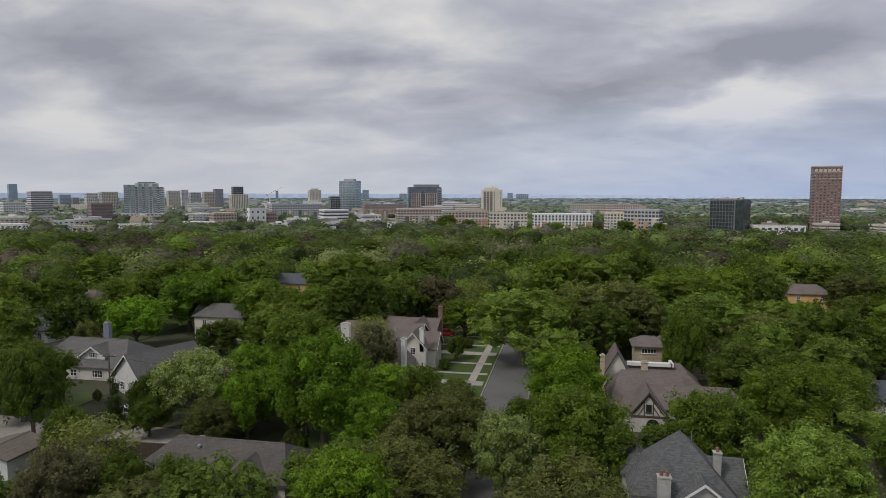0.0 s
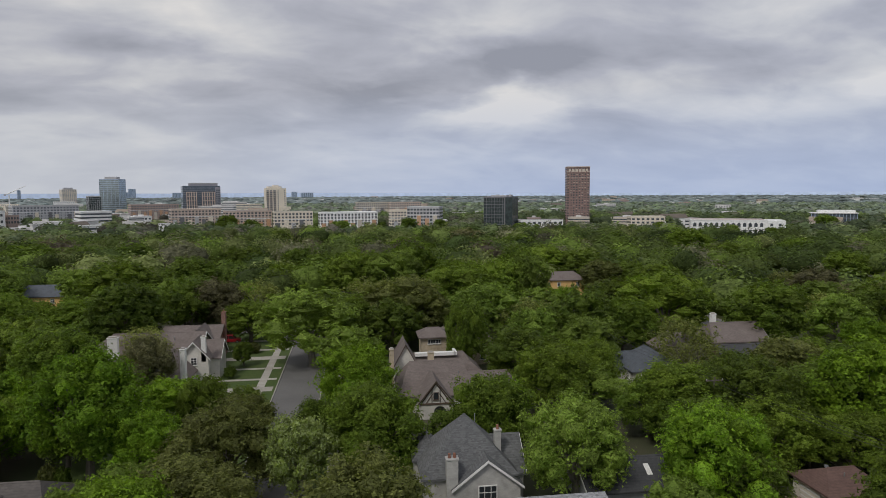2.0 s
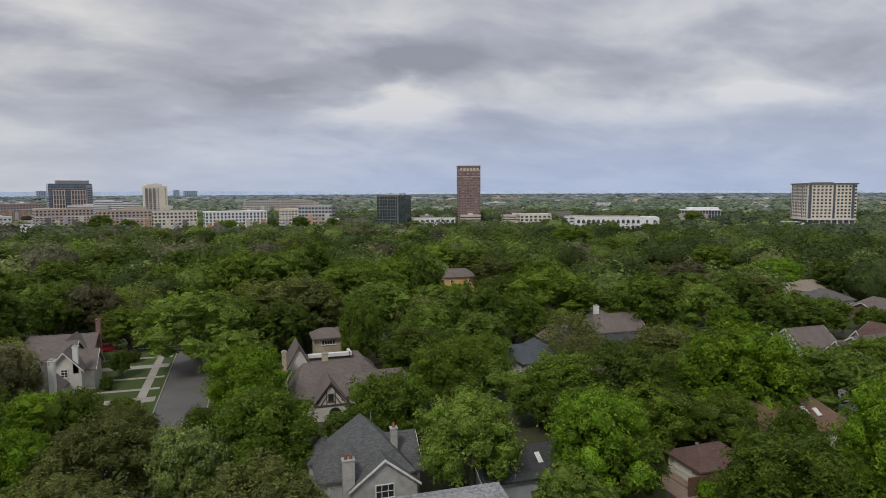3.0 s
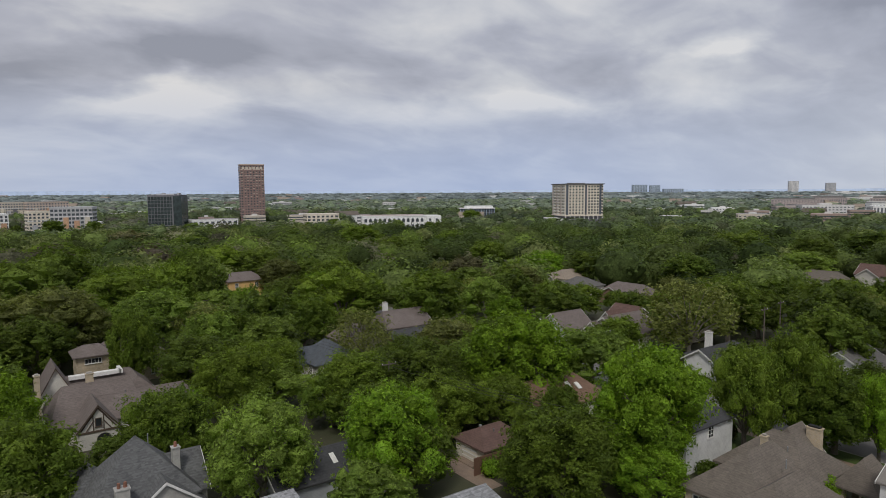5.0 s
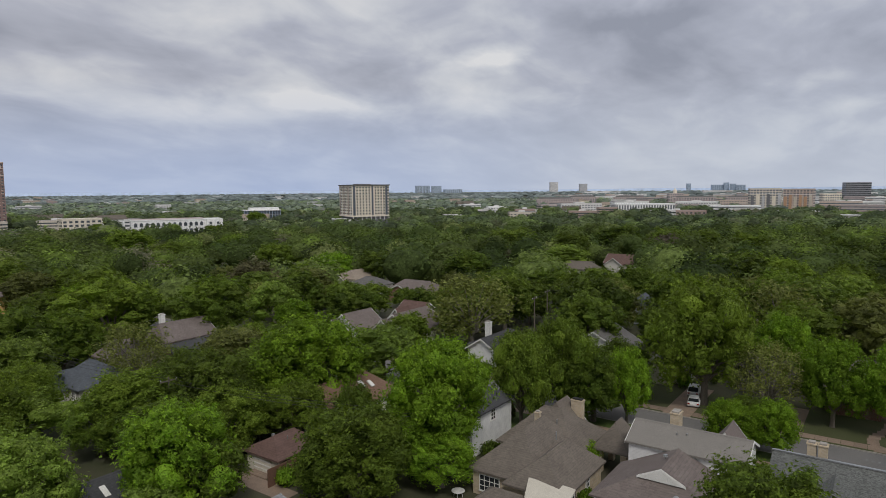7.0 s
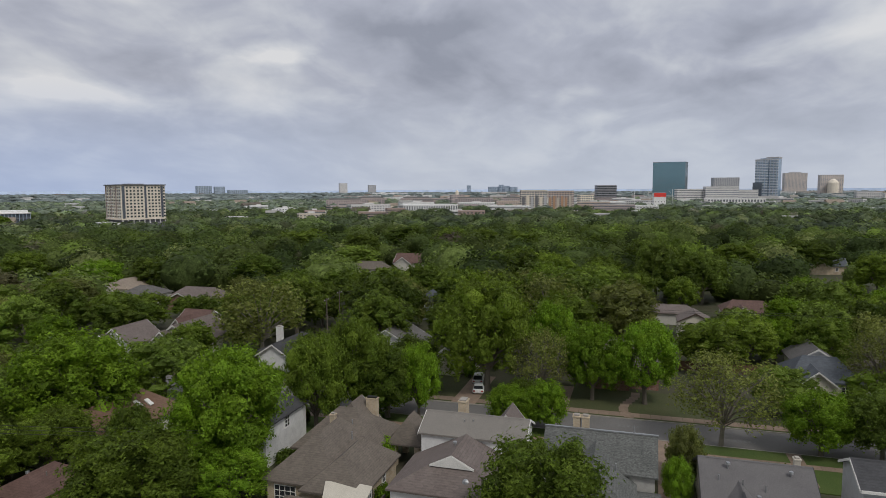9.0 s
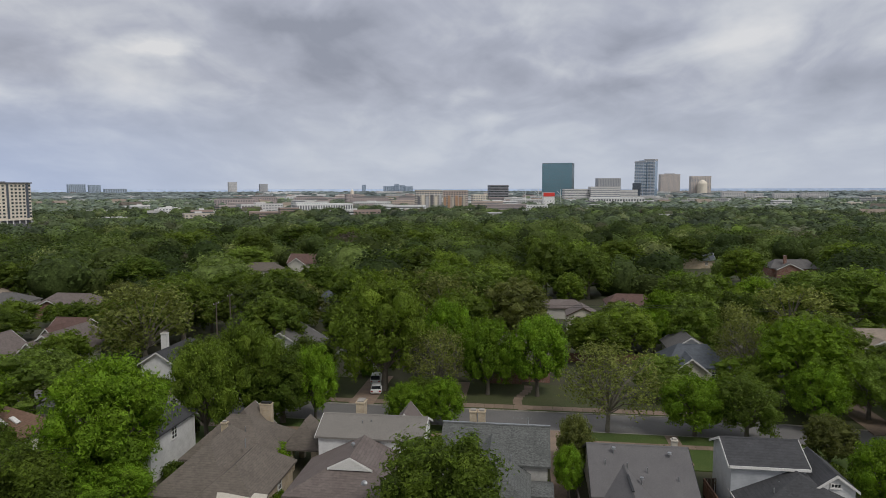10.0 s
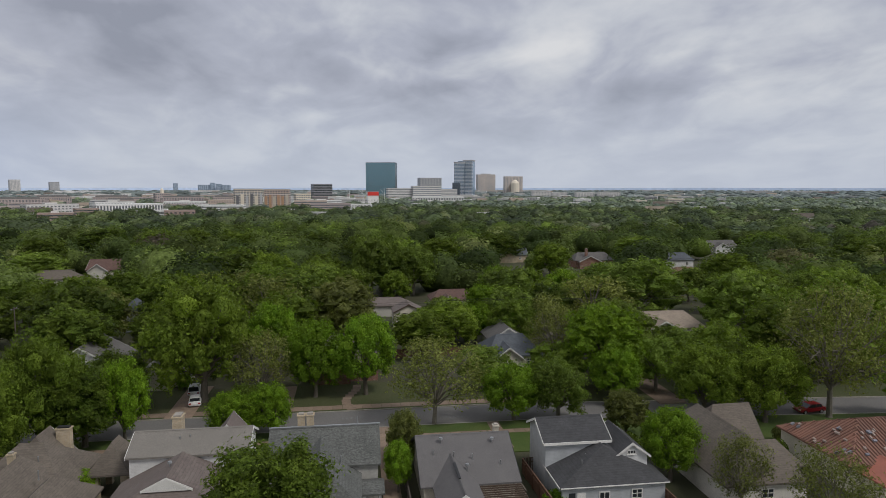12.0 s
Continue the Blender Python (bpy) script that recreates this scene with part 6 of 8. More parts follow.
window(h, "s", -0.2, -9.7, 3.0, 0.8, 1.15, (1, 1), DARK_TIMBER)
window(h, "s", -4.2, -6.4, 0.8, 1.2, 1.4, (2, 2), DARK_TIMBER)
window(h, "s", 5.0, -6.6, 0.8, 1.4, 1.4, (3, 2))
# no opening is cut: a black arched panel stands for the porch's shade
bm = bmesh.new()
arch = [(-0.9, 0.1), (0.9, 0.1), (0.9, 1.15)] + [(0.9 * math.cos(a * math.pi / 8), 1.15 + 0.85 * math.sin(a * math.pi / 8)) for a in range(1, 8)] + [(-0.9, 1.15)]
prism(bm, [(0.4 + a, b) for a, b in arch], -9.76, -9.68, axis="y")
part("porch_arch", bm, BLACK_METAL, h, "black arched panel for the shade inside the porch")
chimney(h, -6.2, 1.6, 0, 8.2, 0.7, 0.9, TAN_BRICK, 0)
chimney(h, 0.4, 2.0, 5, 7.3, 1.0, 0.7, TAN_BRICK)
for vx, vy, vz in ((4.2, -3.6, 5.2), (5.0, -2.8, 5.1), (8.0, -3.4, 5.3), (10.5, -4.4, 4.8)):
    vent(h, vx, vy, vz)

h = house_at(20.5, 128, "tall tan house with steep brown roofs behind trees", 9)
wing(h, -5, 6.5, -4, 4, 4.6, 2.6, "x", (2.5, 2.5), TAN_BRICK, ROOF_MAUVE)
wing(h, -2.4, 0.8, -5.5, 0, 5.0, 3.2, "y", (1.4, 1), TAN_BRICK, ROOF_MAUVE)
wing(h, -8, -3, -6, -1, 6.4, 1.4, "x", (1.8, 1.8), TAN_BRICK, ROOF_MAUVE, over=0.6)
window(h, "s", -5.5, -6, 5.0, 2.6, 0.9, (5, 1))
window(h, "s", 4.5, -4, 3.6, 1.2, 1.4)
window(h, "s", 4.5, -4, 1.0, 1.2, 1.4)

h = house_at(-33, 113, "white stucco house with mauve-brown roofs and white chimneys", 11)
wing(h, -17, 4, 8.5, 21, 4.2, 3.6, "x", (5, 0), STUCCO, ROOF_MAUVE, WHITE_PAINT)
wing(h, -12, -2, 2, 10, 3.4, 2.6, "y", (2.5, 1), STUCCO, ROOF_MAUVE)
wing(h, -3, 4.2, -5, 7, 2.6, 3.9, "y", (0, 1), STUCCO, ROOF_MAUVE, WHITE_PAINT)
wing(h, 1.5, 6.5, 6, 12.5, 4.5, 3.3, "y", (0, 1), STUCCO, ROOF_MAUVE, WHITE_PAINT)
wing(h, 3.5, 8.0, 8, 14, 4.2, 2.8, "x", (0.5, 0), STUCCO, ROOF_MAUVE, WHITE_PAINT)
chimney(h, 4.2, -1.8, 0, 8.2, 0.8, 1.2, WHITE_PAINT)
chimney(h, -10.0, 7.2, 4, 8.6, 1.7, 1.0, WHITE_PAINT)
chimney(h, 5.7, 6.4, 4, 8.4, 0.8, 0.8, WHITE_PAINT)
window(h, "s", 0.6, -5, 0.8, 1.4, 1.5)
window(h, "s", 4.0, 6, 3.4, 1.1, 1.4)
window(h, "s", -7, 2, 0.8, 1.3, 1.4)
for vx, vy, vz in ((-12, 12.5, 6.9), (-6, 12, 6.8), (-1, 12.6, 7.0)):
    vent(h, vx, vy, vz)

h = house_at(-33.2, 140, "brick house with brown gabled roofs", 8)
wing(h, -8, 5, -5, 5, 3.8, 2.8, "x", (2, 0), RED_BRICK, ROOF_MAUVE, OLD_WOOD)
wing(h, -1, 4.5, -8, 0, 3.8, 3.4, "y", (0, 1), RED_BRICK, ROOF_MAUVE, OLD_WOOD)
chimney(h, 5.3, 1.0, 0, 9, 0.8, 1.2, RED_BRICK, 1)

h = house_at(-38, 67, "cream house with a dark grey-brown roof and front gable", 9)
ROOF_UMBER = shingles("umber_shingles", (0.082, 0.072, 0.066), (0.105, 0.094, 0.086))
wing(h, -9.8, 8.5, -4.4, 4.4, 3.0, 2.7, "x", (3.4, 2.4), CREAM, ROOF_UMBER, over=0.45)
wing(h, 0.4, 7.0, -7.2, -1, 2.6, 2.5, "y", (0, 1), CREAM, ROOF_UMBER, WHITE_PAINT)
window(h, "s", 3.7, -7.2, 0.9, 1.4, 1.4)
window(h, "s", 3.7, -7.2, 3.4, 0.5, 0.6, (1, 1))
vent(h, -1.0, -1.6, 4.7)
vent(h, -3.4, -1.4, 4.8, True)

h = house_at(-72.3, 101, "white gabled house with a steep dark grey roof", 9)
h.matrix_basis = pose(-71.0, 101, 0, 0, 0, -24)
wing(h, -4.6, 4.6, -6.0, 7.5, 2.5, 4.5, "y", (0, 1.0), WHITE_BOARDS, ROOF_GREY, WHITE_PAINT)
wing(h, 6.0, 11, 2.5, 7, 2.5, 0.9, "x", (0, 0), boards("blue_siding", (0.10, 0.15, 0.22)), ROOF_GREY)
window(h, "s", -1.5, -6.0, 0.7, 1.2, 1.4)
h = house_at(-89, 108, "grey-roofed bungalow with a white dormer gable", 10)
wing(h, -9, 10, -6, 6.5, 2.5, 3.9, "x", (3, 4), STUCCO, ROOF_GREY)
wing(h, 0, 5, -4.6, 1, 4.0, 2.0, "y", (0, 0.5), WHITE_BOARDS, ROOF_GREY, WHITE_PAINT, base=2.9)
window(h, "s", 2.5, -4.6, 3.9, 1.5, 0.95, (4, 2))
window(h, "s", 4.5, -6, 0.6, 2.2, 1.3, (4, 2))
window(h, "s", -0.5, -6, 0.6, 1.4, 1.3, (2, 2))
wing(h, -12, -4, -8, -1, 2.6, 1.6, "y", (2.5, 1), STUCCO, ROOF_GREY)
chimney(h, -0.6, 3.4, 3, 8.6, 1.2, 0.9, boards("blue_grey_chimney", (0.22, 0.25, 0.30)))

h = house_at(-68, 66, "white garden house with a dark flat roof", 5)
wing(h, -3, 3, -3, 3, 2.7, 0.9, "y", (0, 0), WHITE_BOARDS, ROOF_BROWN)

COTTAGES = [
    # x, y, length, width, eave, rise, axis, roof, wall, label
    (-81, 142, 12, 9, 5.4, 2.4, "x", ROOF_GREY, CREAM, "cream two-storey house with a dark hipped roof"),
    (-90, 201, 14, 9, 5.2, 2.8, "x", ROOF_BLUE, YELLOW_STUCCO, "yellow-walled house with a grey roof among trees"),
    (-140, 165, 14, 10, 3.2, 3.0, "x", ROOF_BROWN, STUCCO, "brown-roofed house among trees"),
    (-122, 130, 10, 8, 3.0, 2.6, "y", ROOF_BLUE, WHITE_BOARDS, "white house with a blue-grey roof"),
    (52, 108, 9, 8, 3.2, 3.2, "y", ROOF_BLUE, STUCCO, "house with a steep blue-grey roof among trees"),
    (67, 200, 11, 9, 6.6, 2.2, "x", ROOF_MAUVE, YELLOW_STUCCO, "golden stucco house with a brown roof"),
    (114, 90, 12, 10, 3.2, 3.6, "x", ROOF_MAUVE, STUCCO, "cottage with mauve-brown roof and white gables"),
    (108, 101, 9, 8, 3.0, 3.4, "x", ROOF_MAUVE, WHITE_BOARDS, "cottage with a white street gable"),
    (124, 96, 9, 7, 3.6, 3.2, "y", ROOF_RED, CREAM, "cottage with a dark red gable"),
    (110, 62.5, 9, 12, 3.6, 2.8, "x", ROOF_DARK, WHITE_BOARDS, "white house with a charcoal roof and white chimney"),
    (119, 46, 10, 11, 3.8, 3.4, "x", ROOF_GREY, WHITE_BOARDS, "white house with a grey gabled roof"),
    (119, 32, 12, 7, 3.0, 3.4, "x", ROOF_GREY, CREAM, "cream house with a steep street gable"),
    (118, 2, 12, 12, 3.4, 3.6, "y", ROOF_BROWN, RED_BRICK, "brick house with an arched doorway behind trees"),
    (119, -29.5, 9, 10, 3.0, 3.0, "y", ROOF_BLUE, CREAM, "house with a long blue-grey roof"),
    (126, -30, 8, 7, 4.0, 2.6, "x", ROOF_GREY, WHITE_BOARDS, "white gabled house with a small slit window"),
    (120, -39, 9, 7, 3.2, 2.4, "x", ROOF_BROWN, WHITE_PAINT, "white stucco house with a brown roof"),
    (132, -67, 9, 15, 4.2, 2.8, "y", ROOF_TAN, CREAM, "long house with a pale tan roof"),
    (176, -27, 9, 12, 3.4, 2.4, "y", ROOF_RED, WHITE_PAINT, "white house with a dark red hipped roof"),
    (172, -6, 7, 16, 3.0, 1.6, "y", ROOF_MAUVE, STUCCO, "long low house with a mauve roof"),
    (130, 85, 7, 8, 2.8, 0.8, "x", ROOF_BROWN, STUCCO, "low carport behind a cottage"),
    (165, 154, 11, 9, 4.0, 2.6, "x", ROOF_TAN, CREAM, "cream house with a tan roof among trees"),
    (158, 141, 10, 10, 3.4, 2.4, "y", ROOF_GREY, STUCCO, "grey-roofed house among trees"),
    (157, 121, 9, 15, 3.6, 2.6, "y", ROOF_MAUVE, RED_BRICK, "mauve-roofed brick house among trees"),
    (161, 52, 6, 5, 5.0, 2.4, "x", ROOF_BLUE, GREY_BOARDS, "blue-grey house with a small dormer window"),
    (254, 90, 10, 13, 4.0, 3.4, "y", ROOF_RED, STUCCO, "dark red gabled house among trees"),
    (232, 100, 8, 14, 3.6, 2.6, "y", ROOF_BROWN, STUCCO, "brown-roofed house among trees"),
    (289, -71, 9, 15, 3.4, 2.8, "y", ROOF_BLUE, TAN_BRICK, "house with a blue-grey roof and golden gable"),
    (264, -101, 9, 17, 3.4, 3.0, "y", ROOF_GREY, RED_BRICK, "grey-roofed house with a brick chimney"),
    (258, -136, 8, 13, 3.6, 2.8, "y", ROOF_BLUE, WHITE_BOARDS, "white house with a grey roof among trees"),
    (224, -122, 8, 10, 2.8, 1.8, "y", ROOF_RUST, STUCCO, "rust-roofed house among trees"),
    (314, -190, 10, 14, 3.6, 3.0, "y", ROOF_GREY, WHITE_BOARDS, "white house with grey gables among trees"),
    (640, -245, 14, 22, 4.0, 4.5, "y", ROOF_GREY, STUCCO, "large grey-roofed house above the trees"),
    (640, -215, 12, 18, 4.0, 4.0, "y", ROOF_GREY, STUCCO, "large grey-roofed house above the trees"),
]
for x, y, dx, dy, eave, rise, axis, rmat, wmat, label in COTTAGES:
    h = house_at(x, y, label, max(dx, dy) * 0.5)
    hip = (dy if axis == "x" else dx) * 0.32
    gable_end = "gable" in label or "garage" in label
    wing(h, -dx / 2, dx / 2, -dy / 2, dy / 2, eave, rise, axis, (0, 0) if gable_end else (hip, hip), wmat, rmat, WHITE_PAINT)
    wz = eave - 2.1
    for c in (-0.28, 0.28):
        window(h, "w", -dx / 2, dy * c, wz, 1.1, 1.4)
        window(h, "s", dx * c, -dy / 2, wz, 1.1, 1.4)
    if dx > 8 and "low" not in label:
        wing(h, -dx / 2 - 2.0, 0, -dy * 0.1, dy * 0.42, eave - 0.3, rise * 0.8, "x", (0, 0.5), wmat, rmat, WHITE_PAINT)
    if "chimney" in label:
        chimney(h, -dx * 0.35, dy * 0.2, 0, eave + rise + 1.6, 1.0, 1.0, WHITE_PAINT if "white chimney" in label else RED_BRICK)
plot(67, 200, 9.0)
h = house_at(156.5, -13, "small cream garage house with two upper windows", 4)
wing(h, -3.2, 3.2, -3.6, 3.6, 4.0, 2.0, "x", (0, 0), CREAM, ROOF_MAUVE, DARK_TIMBER, over=0.3)
for wy in (-1.1, 1.1):
    window(h, "w", -3.2, wy, 2.9, 0.9, 0.9, (1, 2), DARK_TIMBER)
part("garage_door", boxed(-3.28, -3.2, -1.6, 1.6, 0.05, 2.1), WHITE_PAINT, h)
h = house_at(142, -2.5, "low garden house with a flat pale roof", 3)
wing(h, -2.5, 2.5, -4, 4, 2.4, 0.5, "y", (0, 0), CREAM, FLAT_ROOF, WHITE_PAINT, over=0.3)
h = house_at(68, 110, "brick and half-timbered house with mauve and charcoal roofs", 9)
wing(h, 0.5, 11.5, 4, 12, 5.2, 3.0, "x", (1.5, 0), STUCCO, ROOF_MAUVE, WHITE_PAINT)
wing(h, -3.6, 11, -7.5, 1.0, 4.2, 2.3, "x", (0, 0), RED_BRICK, ROOF_DARK, BLACK_METAL)
wing(h, -11, -3.0, -2, 8, 4.6, 3.0, "y", (0, 1.5), STUCCO, ROOF_MAUVE, DARK_TIMBER)
for k in range(7):
    part("timber_stud", boxed(-10.9 + k * 1.28, -10.74 + k * 1.28, -2.06, -1.98, 2.4, 5.0 + 1.7 * (1 - abs(k - 3) / 3.6)), DARK_TIMBER, h)
for z in (2.3, 4.7):
    part("timber_rail", boxed(-11, -3, -2.08, -1.97, z, z + 0.2), DARK_TIMBER, h)
window(h, "s", -7, -2, 2.8, 1.4, 1.4)
window(h, "s", 2, -7.5, 1.6, 1.2, 1.4)
window(h, "s", 7, -7.5, 1.6, 1.2, 1.4)
chimney(h, 3.2, 9.5, 4, 9.6, 0.9, 0.9, WHITE_PAINT)

# ---- the trees close by, one by one ----
tree("maple", -31.9, 79.9, 15.9, 6.8)
tree("maple", -43.9, 81.4, 9.7, 4.0)
tree("maple", -24.2, 76.3, 9.6, 3.9)
tree("blossom", -53.5, 84.3, 11.8, 5.4)
tree("oak", -73.1, 75.4, 13.4, 3.9)
tree("oak", -60.6, 67.9, 8.1, 2.9)
tree("cedar", -64.6, 81.0, 8.7, 1.7)
tree("oak", -61.6, 83.3, 7.4, 2.3)
tree("redleaf", -48.8, 52.5, 9.6, 3.9)
tree("oak", -43.6, 55.4, 8.4, 3.0)
tree("oak", -38.8, 56.6, 8.0, 2.7)
tree("maple", -19.8, 54.8, 11.0, 4.9)
tree("holly", -14.9, 71.7, 11.5, 6.1)
tree("elm", 1.6, 73.5, 12.3, 5.4)
tree("maple", 0.3, 96.5, 12.0, 5.6)
tree("holly", 0.6, 54.0, 11.8, 6.3)
tree("pecan", 23.2, 64.9, 12.5, 5.9)
tree("elm", 16.6, 77.2, 11.8, 5.4)
tree("oak", 28.9, 107.9, 11.0, 7.4)
tree("elm", 20.1, 116.3, 14.7, 4.3)
tree("elm", -61.7, 182.1, 17.0, 10.4)
tree("elm", -102.9, 160.9, 17.0, 10.9)
tree("elm", -72.3, 143.4, 14.4, 7.2)
tree("redleaf", -32.7, 161.3, 13.9, 6.9)
tree("sparse", -25.0, 169.4, 12.7, 6.0)
tree("pecan", -8.6, 127.7, 15.9, 9.5)
tree("redleaf", -33.3, 106.9, 11.8, 4.2)
tree("pecan", 10.0, 205.7, 15.3, 9.5)
tree("elm", -0.4, 201.6, 16.5, 9.5)
tree("elm", 0.3, 190.5, 17.7, 9.5)
tree("pecan", 11.1, 187.7, 18.9, 9.5)
tree("elm", 17.0, 197.1, 20.1, 9.5)
tree("elm", 25.7, 158.8, 17.0, 9.4)
tree("pecan", 36.9, 176.8, 15.3, 6.7)
tree("elm", 33.0, 169.9, 16.5, 6.7)
tree("elm", 38.4, 164.1, 17.7, 6.7)
tree("pecan", 45.5, 167.4, 18.9, 6.7)
tree("elm", 44.6, 175.2, 20.1, 6.7)
tree("elm", -45.9, 104.6, 14.4, 7.2)
tree("oak", -107.1, 122.8, 12.6, 5.9)
tree("oak", -40.5, 159.8, 13.9, 6.9)
tree("elm", -20.8, 90.4, 9.4, 3.7)
tree("holly", -99.5, 117.7, 7.9, 3.1)
tree("elm", 29.5, 91.5, 12.1, 5.6)
tree("oak", 53.7, 131.5, 11.6, 5.3)
tree("elm", 36.8, 96.4, 11.2, 5.0)
tree("oak", -116.9, 117.0, 9.8, 4.0)
tree("maple", 36.4, 60.0, 12.8, 6.1)
tree("oak", 51.7, 75.8, 12.7, 6.1)
tree("maple", 66.9, 71.8, 15.9, 8.3)
tree("sparse", 58.5, 107.1, 11.8, 5.4)
tree("elm", 54.4, 124.1, 12.7, 6.0)
tree("elm", 47.6, 137.4, 11.2, 5.0)
tree("elm", 84.9, 121.6, 16.1, 8.4)
tree("maple", 62.9, 45.3, 16.3, 6.5)
tree("elm", 47.8, 46.1, 11.7, 6.2)
tree("elm", 79.1, 42.6, 14.2, 4.5)
tree("elm", 85.6, 39.7, 15.8, 4.5)
tree("maple", 87.9, 30.4, 12.0, 3.1)
tree("sparse", 111.3, 71.6, 16.4, 8.6)
tree("oak", 119.3, 49.8, 13.9, 6.9)
tree("oak", 61.7, 58.5, 8.4, 3.0)
tree("elm", 104.1, 23.8, 20.5, 8.0)
tree("maple", 111.2, 13.7, 14.9, 4.4)
tree("sparse", 102.0, 14.4, 11.6, 4.8)
tree("oak", 91.2, 15.5, 6.8, 3.1)
tree("maple", 86.0, 16.5, 7.4, 3.1)
tree("maple", 87.7, 11.5, 7.9, 3.1)
tree("maple", 103.8, 6.4, 13.4, 4.1)
tree("maple", 104.0, -1.7, 13.9, 4.8)
tree("sparse", 89.4, -11.2, 12.8, 6.1)
tree("maple", 89.4, -22.9, 8.9, 4.2)
tree("pecan", 88.3, -29.3, 9.4, 4.2)
tree("elm", 54.8, 7.9, 12.4, 5.8)
tree("holly", 77.2, -5.9, 6.9, 2.3)
tree("maple", 69.0, -4.6, 6.3, 1.6)
tree("oak", 131.0, 53.3, 16.2, 8.5)
tree("oak", 197.3, -11.5, 15.3, 6.9)
tree("pecan", 201.3, -18.5, 16.5, 6.9)
tree("pecan", 209.2, -16.8, 17.7, 6.9)
tree("oak", 210.0, -8.8, 18.9, 6.9)
tree("pecan", 202.7, -5.5, 20.1, 6.9)
tree("holly", 140.8, 2.7, 15.2, 7.8)
tree("sparse", 132.0, -41.2, 11.4, 5.1)
tree("sparse", 115.0, -37.5, 12.1, 5.2)
tree("maple", 94.6, -41.1, 9.6, 4.1)
tree("pecan", 99.2, -49.7, 9.8, 4.0)
tree("elm", 91.8, -58.4, 10.3, 4.8)
tree("elm", 87.2, -51.4, 11.2, 4.8)
tree("elm", 83.5, -58.9, 12.0, 4.8)
tree("sparse", 84.0, -69.5, 19.9, 8.2)
tree("pecan", 149.7, -69.6, 17.0, 10.0)
tree("pecan", 128.1, -84.1, 17.0, 9.4)
tree("maple", 67.9, -36.2, 8.9, 3.4)
tree("sparse", 59.6, -39.7, 8.6, 3.2)
tree("sparse", 52.9, -44.8, 9.5, 3.8)
tree("elm", 129.7, -33.1, 10.8, 4.7)
tree("maple", 134.8, -25.9, 9.4, 3.8)
tree("oak", 139.3, -124.2, 13.9, 6.8)
tree("maple", 71.6, 29.6, 3.8, 1.7)
tree("elm", -3.2, 140, 13.0, 6.5)
tree("maple", 63.0, 46.5, 9.0, 4.6)
tree("holly", -15.5, 89.0, 7.0, 4.0)
tree("elm", 58.5, 49.5, 7.0, 3.6)
tree("holly", -16.8, 60.5, 9.5, 6.3)
tree("elm", 87.4, 35.2, 10.5, 5.6)
tree("oak", 101.5, 36.5, 9.5, 5.0)
tree("elm", 101.8, 45.5, 10.0, 5.4)
tree("oak", 102.5, 54.5, 9.0, 4.8)
tree("pecan", 119.1, 78.0, 12.0, 7.0)
tree("elm", 103.0, 82.0, 9.0, 4.6)
tree("pecan", 64.5, 78.0, 11.5, 6.2)
tree("elm", 76.5, 97.0, 10.0, 5.5)
tree("sparse", 56.7, 100.5, 9.0, 4.8)
tree("elm", 49.4, 69.5, 9.5, 5.2)
tree("oak", 38.0, 58.5, 9.0, 5.0)
tree("elm", 44.5, 84.0, 10.5, 6.0)
tree("oak", 57.0, 88.0, 10.5, 5.8)
tree("holly", -47, 78, 6.5, 3.6)
tree("oak", -57.5, 79, 6.0, 3.0)
tree("elm", -36, 84, 8.5, 4.4)
tree("oak", -63, 92, 7.0, 3.6)
tree("elm", 57.3, 64.9, 9.0, 4.4)

# the larger trees of the blocks beyond
tree("oak", -171.5, 238.4, 14, 8.9)
tree("elm", -160.0, 197.6, 14, 8.9)
tree("pecan", -183.2, 193.1, 14, 10.3)
tree("oak", -139.4, 154.1, 12, 6.6)
tree("pecan", -99.7, 192.5, 14, 8.2)
tree("pecan", -76.4, 193.2, 14, 6.5)
tree("oak", -51.1, 209.5, 15, 9.9)
tree("elm", -92.6, 289.9, 14, 9.3)
tree("elm", -169.6, 259.4, 14, 10.1)
tree("elm", -151.2, 278.5, 14, 11.9)
tree("oak", -244.9, 330.7, 14, 13.0)
tree("elm", -263.0, 304.0, 14, 12.9)
tree("elm", -135.3, 290.0, 14, 11.5)
tree("pecan", -114.7, 292.6, 13, 9.8)
tree("oak", -43.8, 263.2, 14, 9.8)
tree("oak", -44.8, 382.3, 14, 10.8)
tree("oak", -22.6, 262.1, 13, 6.9)
tree("elm", -22.3, 206.5, 13, 6.9)
tree("oak", -12.4, 242.5, 13, 7.2)
tree("maple", -14.7, 207.0, 12, 4.7)
tree("redleaf", 62.7, 349.5, 15, 12.2)
tree("elm", 25.3, 304.8, 14, 10.9)
tree("elm", 70.5, 235.3, 15, 11.1)
tree("oak", 82.2, 227.8, 14, 8.4)
tree("holly", 77.1, 194.4, 13, 7.8)
tree("elm", 86.6, 331.8, 13, 10.9)
tree("holly", 107.6, 313.1, 13, 11.3)
tree("elm", 160.7, 295.2, 17, 11.3)
tree("elm", 159.4, 256.2, 13, 9.0)
tree("oak", 87.3, 195.2, 13, 6.6)
tree("oak", 91.0, 183.6, 13, 8.1)
tree("holly", 81.5, 206.7, 12, 5.8)
tree("elm", 82.7, 150.7, 11, 5.8)
tree("redleaf", 134.4, 170.1, 12, 7.8)
tree("elm", 198.1, 263.1, 14, 11.9)
tree("elm", 168.6, 200.4, 14, 8.2)
tree("holly", 131.3, 180.9, 10, 5.4)
tree("redleaf", 127.4, 156.0, 10, 5.6)
